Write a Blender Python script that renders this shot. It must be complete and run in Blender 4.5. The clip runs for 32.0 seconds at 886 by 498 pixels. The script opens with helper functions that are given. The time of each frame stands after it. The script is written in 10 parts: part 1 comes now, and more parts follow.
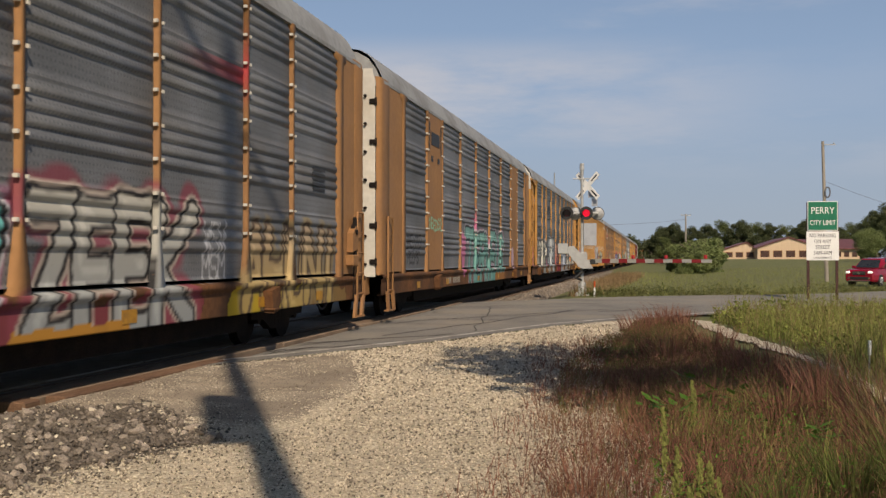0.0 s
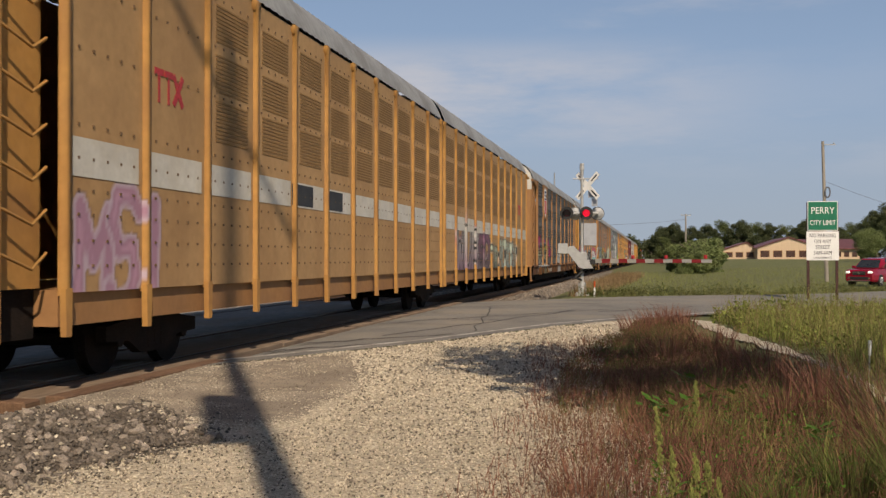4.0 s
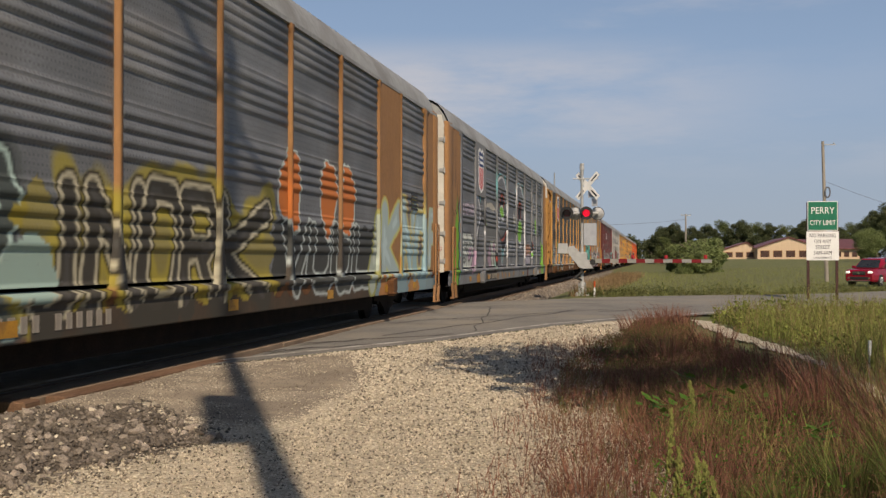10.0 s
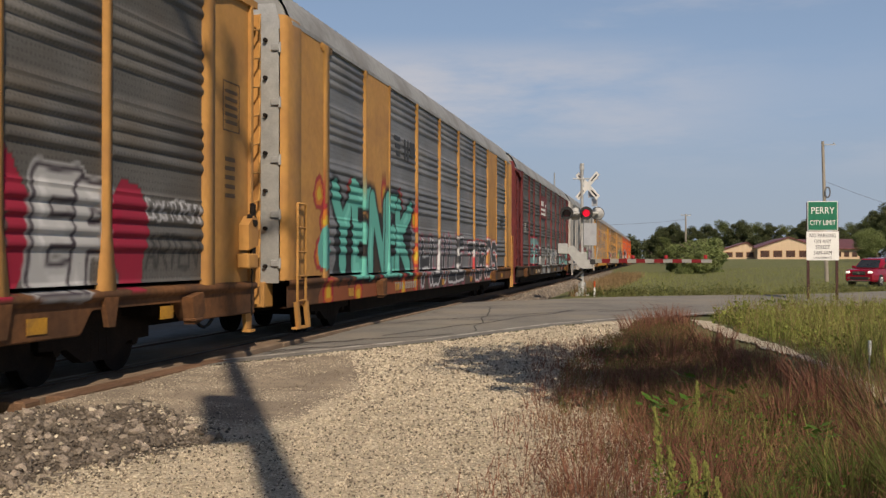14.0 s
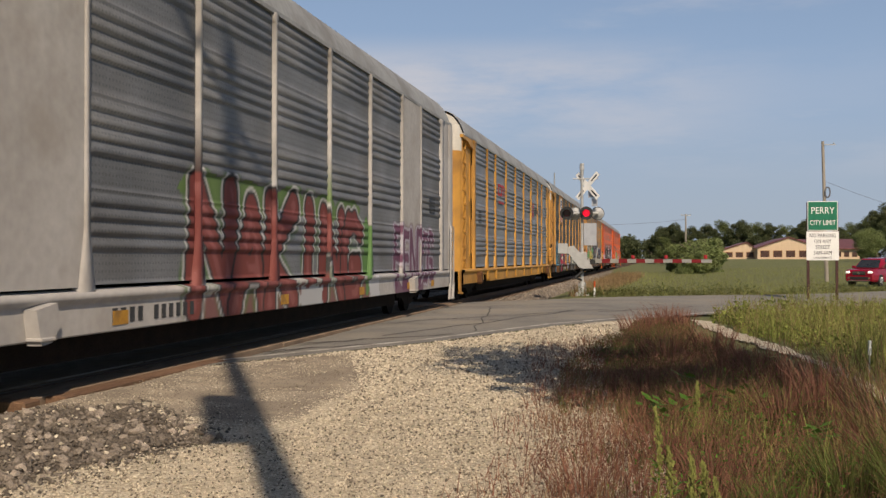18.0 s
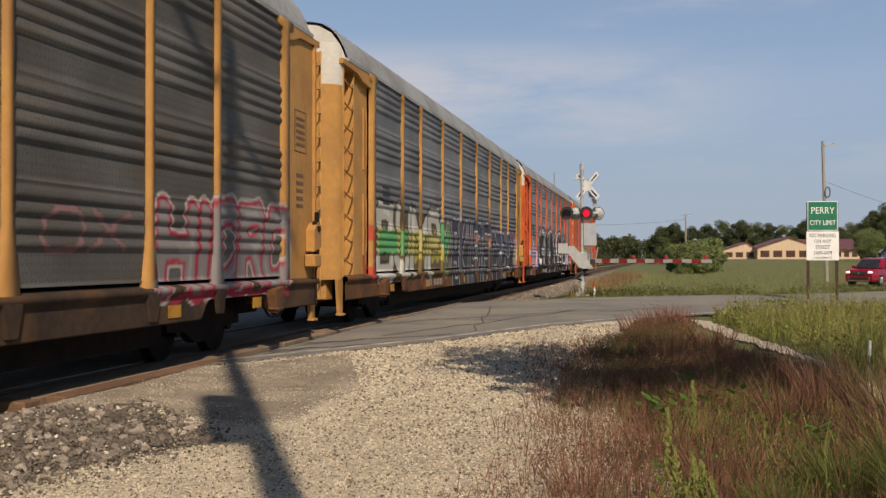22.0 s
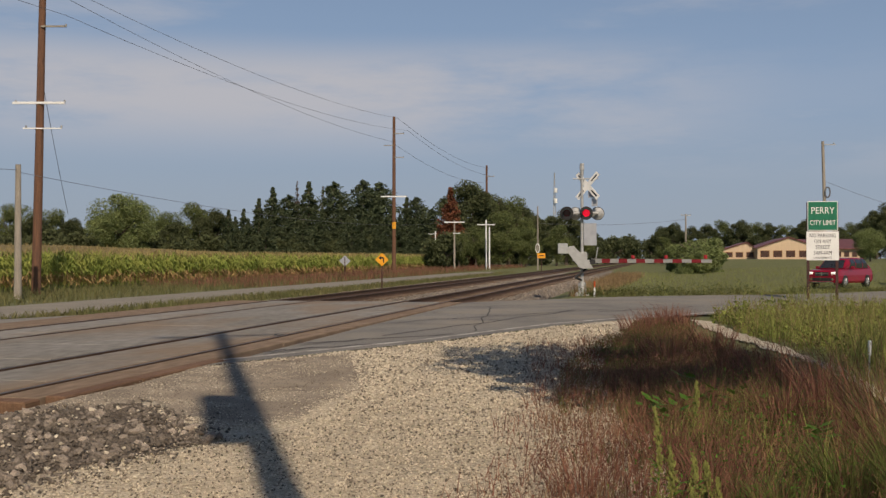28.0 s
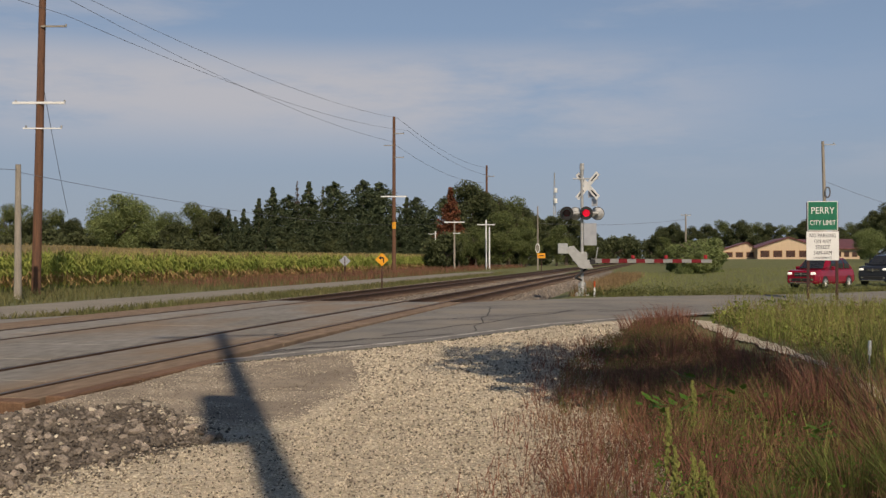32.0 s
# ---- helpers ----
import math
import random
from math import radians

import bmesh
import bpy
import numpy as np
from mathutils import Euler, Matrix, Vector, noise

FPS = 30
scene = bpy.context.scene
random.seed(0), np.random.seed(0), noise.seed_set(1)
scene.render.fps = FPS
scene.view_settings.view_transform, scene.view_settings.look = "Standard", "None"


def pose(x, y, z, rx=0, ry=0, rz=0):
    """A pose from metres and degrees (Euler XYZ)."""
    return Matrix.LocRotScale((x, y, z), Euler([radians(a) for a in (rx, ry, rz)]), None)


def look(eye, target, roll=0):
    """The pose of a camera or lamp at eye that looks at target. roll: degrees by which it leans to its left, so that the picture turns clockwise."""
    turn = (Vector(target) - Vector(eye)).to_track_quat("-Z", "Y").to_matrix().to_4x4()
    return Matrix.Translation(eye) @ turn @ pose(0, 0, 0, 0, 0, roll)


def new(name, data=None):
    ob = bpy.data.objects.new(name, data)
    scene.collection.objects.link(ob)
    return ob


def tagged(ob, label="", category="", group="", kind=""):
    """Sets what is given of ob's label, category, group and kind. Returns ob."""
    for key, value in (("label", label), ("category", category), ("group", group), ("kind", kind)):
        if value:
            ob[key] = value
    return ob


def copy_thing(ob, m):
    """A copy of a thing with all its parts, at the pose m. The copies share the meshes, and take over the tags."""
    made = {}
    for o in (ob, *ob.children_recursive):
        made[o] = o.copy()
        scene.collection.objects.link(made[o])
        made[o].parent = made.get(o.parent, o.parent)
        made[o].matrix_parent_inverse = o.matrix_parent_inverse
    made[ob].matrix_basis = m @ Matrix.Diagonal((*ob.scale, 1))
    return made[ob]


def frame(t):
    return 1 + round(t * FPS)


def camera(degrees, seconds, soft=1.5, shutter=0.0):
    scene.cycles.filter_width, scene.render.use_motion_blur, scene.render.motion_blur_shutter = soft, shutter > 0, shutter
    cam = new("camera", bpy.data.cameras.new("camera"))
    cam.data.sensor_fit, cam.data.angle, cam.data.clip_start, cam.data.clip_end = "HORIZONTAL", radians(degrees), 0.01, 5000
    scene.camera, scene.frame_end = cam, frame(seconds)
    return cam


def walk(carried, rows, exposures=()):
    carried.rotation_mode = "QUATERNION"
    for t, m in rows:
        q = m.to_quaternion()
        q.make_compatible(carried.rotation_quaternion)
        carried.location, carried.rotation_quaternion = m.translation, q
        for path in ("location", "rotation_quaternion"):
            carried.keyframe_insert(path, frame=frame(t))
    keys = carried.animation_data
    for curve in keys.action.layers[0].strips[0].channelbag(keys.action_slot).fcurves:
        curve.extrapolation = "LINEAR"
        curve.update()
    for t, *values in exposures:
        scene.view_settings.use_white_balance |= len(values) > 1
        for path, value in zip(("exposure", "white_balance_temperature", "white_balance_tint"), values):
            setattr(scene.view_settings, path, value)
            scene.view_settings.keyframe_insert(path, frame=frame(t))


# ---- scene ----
from collections import defaultdict

# ------------------------------------------------ camera: it stands on a tripod
cam = camera(45.49, 32.0, soft=1.4, shutter=0.05)
EYE = Vector((0.0, 0.0, 1.43))
AIM = pose(EYE.x, EYE.y, EYE.z, 90.505, 0, 11.457)

# ------------------------------------------------ world, sun, exposure
walk(cam, [(0.0, AIM), (32.0, AIM)], exposures=[(0.0, 0.12, 6650, 14), (14.0, 0.12, 6650, 14), (17.0, 0.2, 6650, 14), (25.0, 0.2, 6650, 14), (27.6, -0.06, 6650, 14), (32.0, -0.06, 6650, 14)])
SUN_EL = radians(39)
SUN_TO = Vector((0.4246 * math.cos(SUN_EL), -0.9053 * math.cos(SUN_EL), math.sin(SUN_EL)))
world = bpy.data.worlds.new("world")
scene.world = world
world.use_nodes = True
wn, wl = world.node_tree.nodes, world.node_tree.links
sky = wn.new("ShaderNodeTexSky")
sky.sky_type, sky.sun_disc = "NISHITA", False
sky.sun_elevation = SUN_EL
sky.sun_rotation = math.atan2(SUN_TO.x, SUN_TO.y)
sky.air_density, sky.dust_density, sky.ozone_density = 1.0, 0.35, 2.5
wn["Background"].inputs["Strength"].default_value = 0.068
wl.new(sky.outputs[0], wn["Background"].inputs["Color"])
sun = new("sun", bpy.data.lights.new("sun", "SUN"))
sun.data.energy, sun.data.angle, sun.data.color = 3.9, radians(0.6), (1.0, 0.87, 0.68)
sun.matrix_world = look(SUN_TO * 50, (0, 0, 0))


# ------------------------------------------------ materials
SPRAYED = set()


def surface(name, c1, c2, scale=8.0, rough=0.8, metal=0.0, bump=0.0, bscale=None, fine=0.25, fscale=None,
            dirt=None, damt=0.0, dscale=1.2, stretch=(1, 1, 1), vary=0.0, island=0.0, gloss=0.3, paint=False, dots=False, coords="Object"):
    """A base colour between c1 and c2 by broad noise, a finer grain, patches of dirt, relief."""
    m = bpy.data.materials.new(name)
    m.use_nodes = True
    n, l = m.node_tree.nodes, m.node_tree.links
    bs = n["Principled BSDF"]
    bs.inputs["Roughness"].default_value = rough
    bs.inputs["Metallic"].default_value = metal
    bs.inputs["Specular IOR Level"].default_value = gloss
    tc = n.new("ShaderNodeTexCoord")
    mp = n.new("ShaderNodeMapping")
    mp.inputs["Scale"].default_value = stretch
    l.new(tc.outputs[coords], mp.inputs[0])

    def noise_tex(sc, det=4.0):
        t = n.new("ShaderNodeTexNoise")
        t.inputs["Scale"].default_value, t.inputs["Detail"].default_value = sc, det
        l.new(mp.outputs[0], t.inputs["Vector"])
        return t.outputs["Fac"]

    def ramp(fac, a, b):
        r = n.new("ShaderNodeMapRange")
        r.inputs["From Min"].default_value, r.inputs["From Max"].default_value = a, b
        l.new(fac, r.inputs["Value"])
        return r.outputs["Result"]

    def mix(a, b, fac, kind="MIX"):
        x = n.new("ShaderNodeMix")
        x.data_type, x.blend_type = "RGBA", kind
        for sock, v in ((x.inputs["Factor"], fac), (x.inputs["A"], a), (x.inputs["B"], b)):
            if isinstance(v, (int, float)):
                sock.default_value = v
            elif isinstance(v, tuple):
                sock.default_value = (*v[:3], 1)
            else:
                l.new(v, sock)
        return x.outputs["Result"]

    col = mix(c1, c2, ramp(noise_tex(scale), 0.32, 0.68))
    grain = ramp(noise_tex(fscale or scale * 9, 6.0), 0.25, 0.75)
    g = n.new("ShaderNodeMapRange")
    g.inputs["To Min"].default_value, g.inputs["To Max"].default_value = 1 - fine, 1 + fine
    l.new(grain, g.inputs["Value"])
    gc = n.new("ShaderNodeCombineColor")
    for k in range(3):
        l.new(g.outputs[0], gc.inputs[k])
    col = mix(col, gc.outputs[0], 1.0, "MULTIPLY")
    if dirt:
        d = ramp(noise_tex(dscale, 5.0), 0.52 - 0.1 * damt, 0.72 - 0.1 * damt)
        dm = n.new("ShaderNodeMath")
        dm.operation = "MULTIPLY"
        dm.inputs[1].default_value = min(1.0, damt)
        l.new(d, dm.inputs[0])
        col = mix(col, dirt, dm.outputs[0])
    for amount, node, out in ((vary, "ShaderNodeObjectInfo", "Random"), (island, "ShaderNodeNewGeometry", "Random Per Island")):
        if amount:
            o = n.new(node)
            v = n.new("ShaderNodeMapRange")
            v.inputs["To Min"].default_value, v.inputs["To Max"].default_value = 1 - amount, 1 + amount
            l.new(o.outputs[out], v.inputs["Value"])
            vc = n.new("ShaderNodeCombineColor")
            for k in range(3):
                l.new(v.outputs[0], vc.inputs[k])
            col = mix(col, vc.outputs[0], 1.0, "MULTIPLY")
    if dots:
        # rows of small vent holes
        sp = n.new("ShaderNodeSeparateXYZ")
        l.new(tc.outputs[coords], sp.inputs[0])
        waves_ = []
        for axis, pitch in (("Y", 0.075), ("Z", 0.09)):
            sc = n.new("ShaderNodeMath")
            sc.operation = "MULTIPLY"
            sc.inputs[1].default_value = 2 * math.pi / pitch
            l.new(sp.outputs[axis], sc.inputs[0])
            si = n.new("ShaderNodeMath")
            si.operation = "SINE"
            l.new(sc.outputs[0], si.inputs[0])
            waves_.append(si.outputs[0])
        pr = n.new("ShaderNodeMath")
        pr.operation = "MINIMUM"
        l.new(waves_[0], pr.inputs[0])
        l.new(waves_[1], pr.inputs[1])
        hole = ramp(pr.outputs[0], 0.35, 0.6)
        hm = n.new("ShaderNodeMath")
        hm.operation = "MULTIPLY"
        hm.inputs[1].default_value = 0.32
        l.new(hole, hm.inputs[0])
        col = mix(col, (0.03, 0.03, 0.03), hm.outputs[0])
    if paint:
        SPRAYED.add(name)
        a = n.new("ShaderNodeAttribute")
        a.attribute_name = "spray"
        w = ramp(noise_tex(23.0, 5.0), 0.06, 0.34)
        wm = n.new("ShaderNodeMath")
        wm.operation = "MULTIPLY"
        l.new(w, wm.inputs[0])
        l.new(a.outputs["Alpha"], wm.inputs[1])
        col = mix(col, a.outputs["Color"], wm.outputs[0])
        if metal:
            bare = n.new("ShaderNodeMapRange")
            bare.inputs["To Min"].default_value, bare.inputs["To Max"].default_value = metal, 0.0
            l.new(wm.outputs[0], bare.inputs["Value"])
            l.new(bare.outputs[0], bs.inputs["Metallic"])
    l.new(col, bs.inputs["Base Color"])
    if bump:
        b = n.new("ShaderNodeBump")
        b.inputs["Strength"].default_value, b.inputs["Distance"].default_value = 1.0, bump
        l.new(noise_tex(bscale or scale * 6, 6.0), b.inputs["Height"])
        l.new(b.outputs[0], bs.inputs["Normal"])
    return m


def glowing(name, color, strength):
    m = bpy.data.materials.new(name)
    m.use_nodes = True
    b = m.node_tree.nodes["Principled BSDF"]
    b.inputs["Base Color"].default_value = (*color, 1)
    b.inputs["Emission Color"].default_value = (*color, 1)
    b.inputs["Emission Strength"].default_value = strength
    b.inputs["Roughness"].default_value = 0.25
    return m


M = {}
M["soil"] = surface("grassy soil", (0.115, 0.13, 0.042), (0.155, 0.155, 0.058), 0.6, 0.95, bump=0.03, bscale=9, fine=0.45, fscale=14, dirt=(0.15, 0.135, 0.07), damt=0.4, dscale=0.25)
M["gravel"] = surface("pale limestone gravel", (0.55, 0.47, 0.35), (0.42, 0.355, 0.26), 1.4, 0.95, bump=0.025, bscale=26, fine=0.55, fscale=30, dirt=(0.36, 0.30, 0.205), damt=0.4, dscale=0.9)
M["stone"] = surface("limestone chip", (0.62, 0.54, 0.41), (0.47, 0.405, 0.30), 9, 0.9, bump=0.003, bscale=60, fine=0.2, island=0.28)
M["ballast"] = surface("ballast rock", (0.15, 0.122, 0.095), (0.31, 0.258, 0.205), 7, 0.9, bump=0.004, bscale=50, fine=0.3, vary=0.45, island=0.45)
M["ballast_bed"] = surface("ballast bed", (0.16, 0.13, 0.10), (0.24, 0.205, 0.16), 3, 0.95, bump=0.05, bscale=14, fine=0.6, fscale=16)
M["grit"] = surface("dark grit", (0.13, 0.105, 0.078), (0.22, 0.18, 0.135), 9, 0.9, fine=0.2, island=0.4)
M["asphalt"] = surface("worn grey asphalt", (0.235, 0.217, 0.188), (0.175, 0.163, 0.143), 0.5, 0.9, bump=0.006, bscale=60, fine=0.3, fscale=55, dirt=(0.30, 0.26, 0.20), damt=0.6, dscale=0.35)
M["patch"] = surface("old asphalt apron", (0.23, 0.187, 0.138), (0.30, 0.247, 0.185), 1.1, 0.95, bump=0.01, bscale=45, fine=0.45, fscale=60, dirt=(0.42, 0.345, 0.25), damt=0.6, dscale=1.6)
M["deck"] = surface("crossing panel", (0.205, 0.19, 0.165), (0.265, 0.248, 0.222), 0.7, 0.95, gloss=0.1, bump=0.006, bscale=30, fine=0.25, stretch=(1, 0.35, 1), dirt=(0.24, 0.17, 0.11), damt=0.7, dscale=0.6)
M["deck_rust"] = surface("rust-stained crossing panel", (0.205, 0.145, 0.098), (0.27, 0.205, 0.15), 0.8, 0.95, gloss=0.1, bump=0.006, bscale=30, fine=0.3, stretch=(1, 0.3, 1), dirt=(0.15, 0.092, 0.058), damt=0.7, dscale=0.8)
M["line"] = surface("worn white road paint", (0.55, 0.52, 0.46), (0.36, 0.33, 0.28), 3, 0.8, fine=0.3, dirt=(0.25, 0.22, 0.19), damt=0.9, dscale=2.5)
M["crack"] = surface("tar-filled crack", (0.05, 0.045, 0.04), (0.09, 0.08, 0.07), 4, 0.8)
M["rail"] = surface("rusty rail steel", (0.13, 0.075, 0.045), (0.08, 0.05, 0.035), 5, 0.7, 0.3, fine=0.3)
M["rail_top"] = surface("worn rail head", (0.13, 0.11, 0.095), (0.09, 0.075, 0.065), 4, 0.5, 0.5, fine=0.1)
M["tie"] = surface("creosoted timber", (0.10, 0.065, 0.045), (0.16, 0.115, 0.08), 3, 0.9, bump=0.01, bscale=20, stretch=(0.3, 3, 3), fine=0.35, vary=0.3)
M["timber"] = surface("brown crossing timber", (0.13, 0.072, 0.042), (0.19, 0.11, 0.065), 2, 0.85, bump=0.008, bscale=20, stretch=(3, 0.25, 3), fine=0.3)
M["lane"] = surface("pale country road", (0.28, 0.25, 0.20), (0.23, 0.205, 0.165), 0.5, 0.95, bump=0.01, bscale=40, fine=0.25, fscale=30)
M["pole"] = surface("weathered pole wood", (0.17, 0.085, 0.05), (0.11, 0.06, 0.04), 2.5, 0.9, bump=0.006, bscale=12, stretch=(6, 6, 0.5), fine=0.35)
M["pole_grey"] = surface("silvered pole wood", (0.33, 0.29, 0.24), (0.25, 0.22, 0.18), 2.5, 0.9, bump=0.005, bscale=12, stretch=(6, 6, 0.5), fine=0.3)
M["galv"] = surface("galvanised steel", (0.52, 0.52, 0.50), (0.42, 0.42, 0.41), 5, 0.45, 0.6, fine=0.12)
M["alu"] = surface("silver signal paint", (0.42, 0.42, 0.41), (0.34, 0.34, 0.33), 6, 0.5, 0.2, fine=0.12, dirt=(0.33, 0.31, 0.28), damt=0.3, dscale=3)
M["cabinet_grey"] = surface("dull grey casting", (0.38, 0.38, 0.37), (0.30, 0.30, 0.29), 5, 0.6, 0.2, fine=0.15)
M["wire"] = surface("cable", (0.10, 0.10, 0.11), (0.14, 0.14, 0.15), 5, 0.6)
M["black"] = surface("matt black", (0.018, 0.018, 0.018), (0.03, 0.03, 0.03), 6, 0.6)
M["white"] = surface("white sign sheet", (0.78, 0.77, 0.74), (0.70, 0.69, 0.66), 3, 0.5, fine=0.06)
M["red"] = surface("red reflective sheet", (0.42, 0.03, 0.035), (0.33, 0.03, 0.03), 5, 0.5, fine=0.1)
M["sign_green"] = surface("green sign sheet", (0.012, 0.16, 0.085), (0.01, 0.13, 0.07), 4, 0.45, fine=0.08)
M["sign_yellow"] = surface("yellow-orange sign sheet", (0.80, 0.36, 0.02), (0.70, 0.30, 0.02), 4, 0.5, fine=0.08)
M["sign_back"] = surface("bare sign aluminium", (0.40, 0.41, 0.43), (0.33, 0.34, 0.36), 4, 0.5, 0.4, fine=0.1)
M["rust_post"] = surface("rusty steel post", (0.07, 0.03, 0.025), (0.05, 0.025, 0.022), 6, 0.8, fine=0.3)
M["lens_dark"] = surface("unlit red lens", (0.05, 0.008, 0.01), (0.035, 0.006, 0.008), 6, 0.15)
M["lens_lit"] = glowing("lit red lens", (0.8, 0.005, 0.03), 0.85)


# ------------------------------------------------ mesh helpers
def mesh_object(name, bm, material, parent=None, label="", smooth=False):
    me = bpy.data.meshes.new(name)
    bm.to_mesh(me)
    bm.free()
    return mesh_thing(name, me, material, parent, label, smooth)


def mesh_thing(name, me, material, parent=None, label="", smooth=False):
    for m in material if isinstance(material, (list, tuple)) else [material]:
        me.materials.append(m)
        if m.name in SPRAYED and "spray" not in me.color_attributes:
            me.color_attributes.new("spray", "FLOAT_COLOR", "POINT").data.foreach_set("color", [0.0] * (4 * len(me.vertices)))
    if smooth:
        me.polygons.foreach_set("use_smooth", [True] * len(me.polygons))
    ob = new(name, me)
    if parent:
        ob.parent = parent
    if label:
        tagged(ob, label)
    return ob


def part(name, bm, material, parent, label="", smooth=False):
    return mesh_object(name, bm, material, parent, label, smooth)


def share(name, ob, m, parent):
    """One more object on the mesh of ob, as a part of parent."""
    o = new(name, ob.data)
    o.parent = parent
    o.matrix_basis = m
    if "label" in ob:
        o["label"] = ob["label"]
    return o


def empty(name, x=0, y=0, z=0, rz=0):
    ob = new(name)
    ob.matrix_basis = pose(x, y, z, 0, 0, rz)
    return ob


def block(bm, x0, x1, y0, y1, z0, z1, bevel=0.0):
    r = bmesh.ops.create_cube(bm, size=1.0, matrix=Matrix.Translation(((x0 + x1) / 2, (y0 + y1) / 2, (z0 + z1) / 2)) @ Matrix.Diagonal((x1 - x0, y1 - y0, z1 - z0, 1)))
    if bevel:
        edges = list({e for v in r["verts"] for e in v.link_edges})
        bmesh.ops.bevel(bm, geom=edges, offset=bevel, segments=1, affect="EDGES")
    return r["verts"]


def rod(bm, a, b, r0, r1=None, seg=8):
    a, b = Vector(a), Vector(b)
    d = b - a
    m = Matrix.Translation((a + b) / 2) @ d.to_track_quat("Z", "Y").to_matrix().to_4x4()
    return bmesh.ops.create_cone(bm, cap_ends=True, segments=seg, radius1=r0, radius2=r0 if r1 is None else r1, depth=d.length, matrix=m)["verts"]


def prism(bm, outline, axis, a, b):
    """A plate: a closed outline of 2D points, drawn out along an axis from a to b."""
    def at(p, s):
        return (s, p[0], p[1]) if axis == "x" else (p[0], s, p[1]) if axis == "y" else (p[0], p[1], s)
    v0 = [bm.verts.new(at(p, a)) for p in outline]
    v1 = [bm.verts.new(at(p, b)) for p in outline]
    n = len(outline)
    f = [bm.faces.new(v0), bm.faces.new(v1)]
    f += [bm.faces.new((v0[i], v0[(i + 1) % n], v1[(i + 1) % n], v1[i])) for i in range(n)]
    bmesh.ops.recalc_face_normals(bm, faces=f)


def grid_mesh(name, xs, ys, height):
    xs, ys = np.asarray(xs, float), np.asarray(ys, float)
    X, Y = np.meshgrid(xs, ys, indexing="ij")
    return sheet_mesh(name, X, Y, height(X, Y))


def sheet_mesh(name, X, Y, Z):
    a, b = X.shape
    co = np.stack([X, Y, Z], -1).reshape(-1, 3)
    i = np.arange(a * b).reshape(a, b)
    q = np.stack([i[:-1, :-1], i[1:, :-1], i[1:, 1:], i[:-1, 1:]], -1).reshape(-1, 4)
    return quads_mesh(name, co, q)


def quads_mesh(name, co, q):
    me = bpy.data.meshes.new(name)
    me.vertices.add(len(co))
    me.vertices.foreach_set("co", np.asarray(co, np.float32).ravel())
    me.loops.add(q.size)
    me.loops.foreach_set("vertex_index", np.asarray(q, np.int32).ravel())
    me.polygons.add(len(q))
    me.polygons.foreach_set("loop_start", np.arange(0, q.size, q.shape[1], dtype=np.int32))
    me.update(calc_edges=True)
    return me


def text(name, body, size, material, parent, m, squeeze=1.0, label=""):
    """Lettering as a thin mesh, in the xz plane of m, centred."""
    c = bpy.data.curves.new(name, "FONT")
    c.body, c.size, c.align_x, c.align_y, c.resolution_u = body, size, "CENTER", "CENTER", 2
    c.extrude = 0.002
    tmp = bpy.data.objects.new(name, c)
    me = bpy.data.meshes.new_from_object(tmp)
    bpy.data.objects.remove(tmp)
    bpy.data.curves.remove(c)
    me.transform(Matrix.Rotation(radians(90), 4, "X") @ Matrix.Diagonal((squeeze, 1, 1, 1)))
    ob = mesh_thing(name, me, material, parent, label)
    ob.matrix_basis = m
    return ob


def smoothstep(a, b, x):
    t = np.clip((x - a) / (b - a), 0, 1)
    return t * t * (3 - 2 * t)


def waves(x, y, s, seed=0):
    """A cheap rolling noise of about -1 to 1."""
    r = np.random.RandomState(seed)
    out = 0
    for k in range(5):
        a, p, w = r.uniform(0, 6.28), r.uniform(0, 6.28), r.uniform(0.6, 1.7)
        out = out + np.sin((x * math.cos(a) + y * math.sin(a)) * w / s + p)
    return out / 3.2


# ------------------------------------------------ the plan: tracks run along y
TRACK_1, TRACK_2, GAUGE = -7.55, -12.1, 0.75
ROAD_NEAR = [(-40, -46), (-18, -7.5), (-13, 1.5), (-9.5, 7.2), (-6.0, 13.2), (-3.75, 18.0), (-2.0, 23.0), (-0.2, 26.6), (2.4, 31.2), (8.0, 39.5), (20, 55), (60, 104), (260, 340)]
ROAD_FAR = [(-54, -38), (-30, -2), (-22, 11), (-13.5, 24.5), (-6.5, 33.6), (-4.2, 36.4), (-2.0, 39.4), (1.0, 43.6), (6.2, 50.6), (11.9, 58.0), (24, 73), (64, 122), (262, 358)]


def edge_y(edge, x):
    """The y of a road edge at x (the edges run from south-west to north-east)."""
    e = np.array(edge, float)
    return np.interp(x, e[:, 0], e[:, 1])


def edge_distance(x, y):
    """Metres from the near edge of the road and of the crossing deck."""
    e = [(-6.0, 8.6)] + list(ROAD_NEAR[4:])
    d = np.full(np.broadcast(x, y).shape, 1e9)
    for (ax, ay), (bx, by) in zip(e, e[1:]):
        t = np.clip(((x - ax) * (bx - ax) + (y - ay) * (by - ay)) / ((bx - ax) ** 2 + (by - ay) ** 2), 0, 1)
        d = np.minimum(d, np.hypot(x - ax - t * (bx - ax), y - ay - t * (by - ay)))
    return d


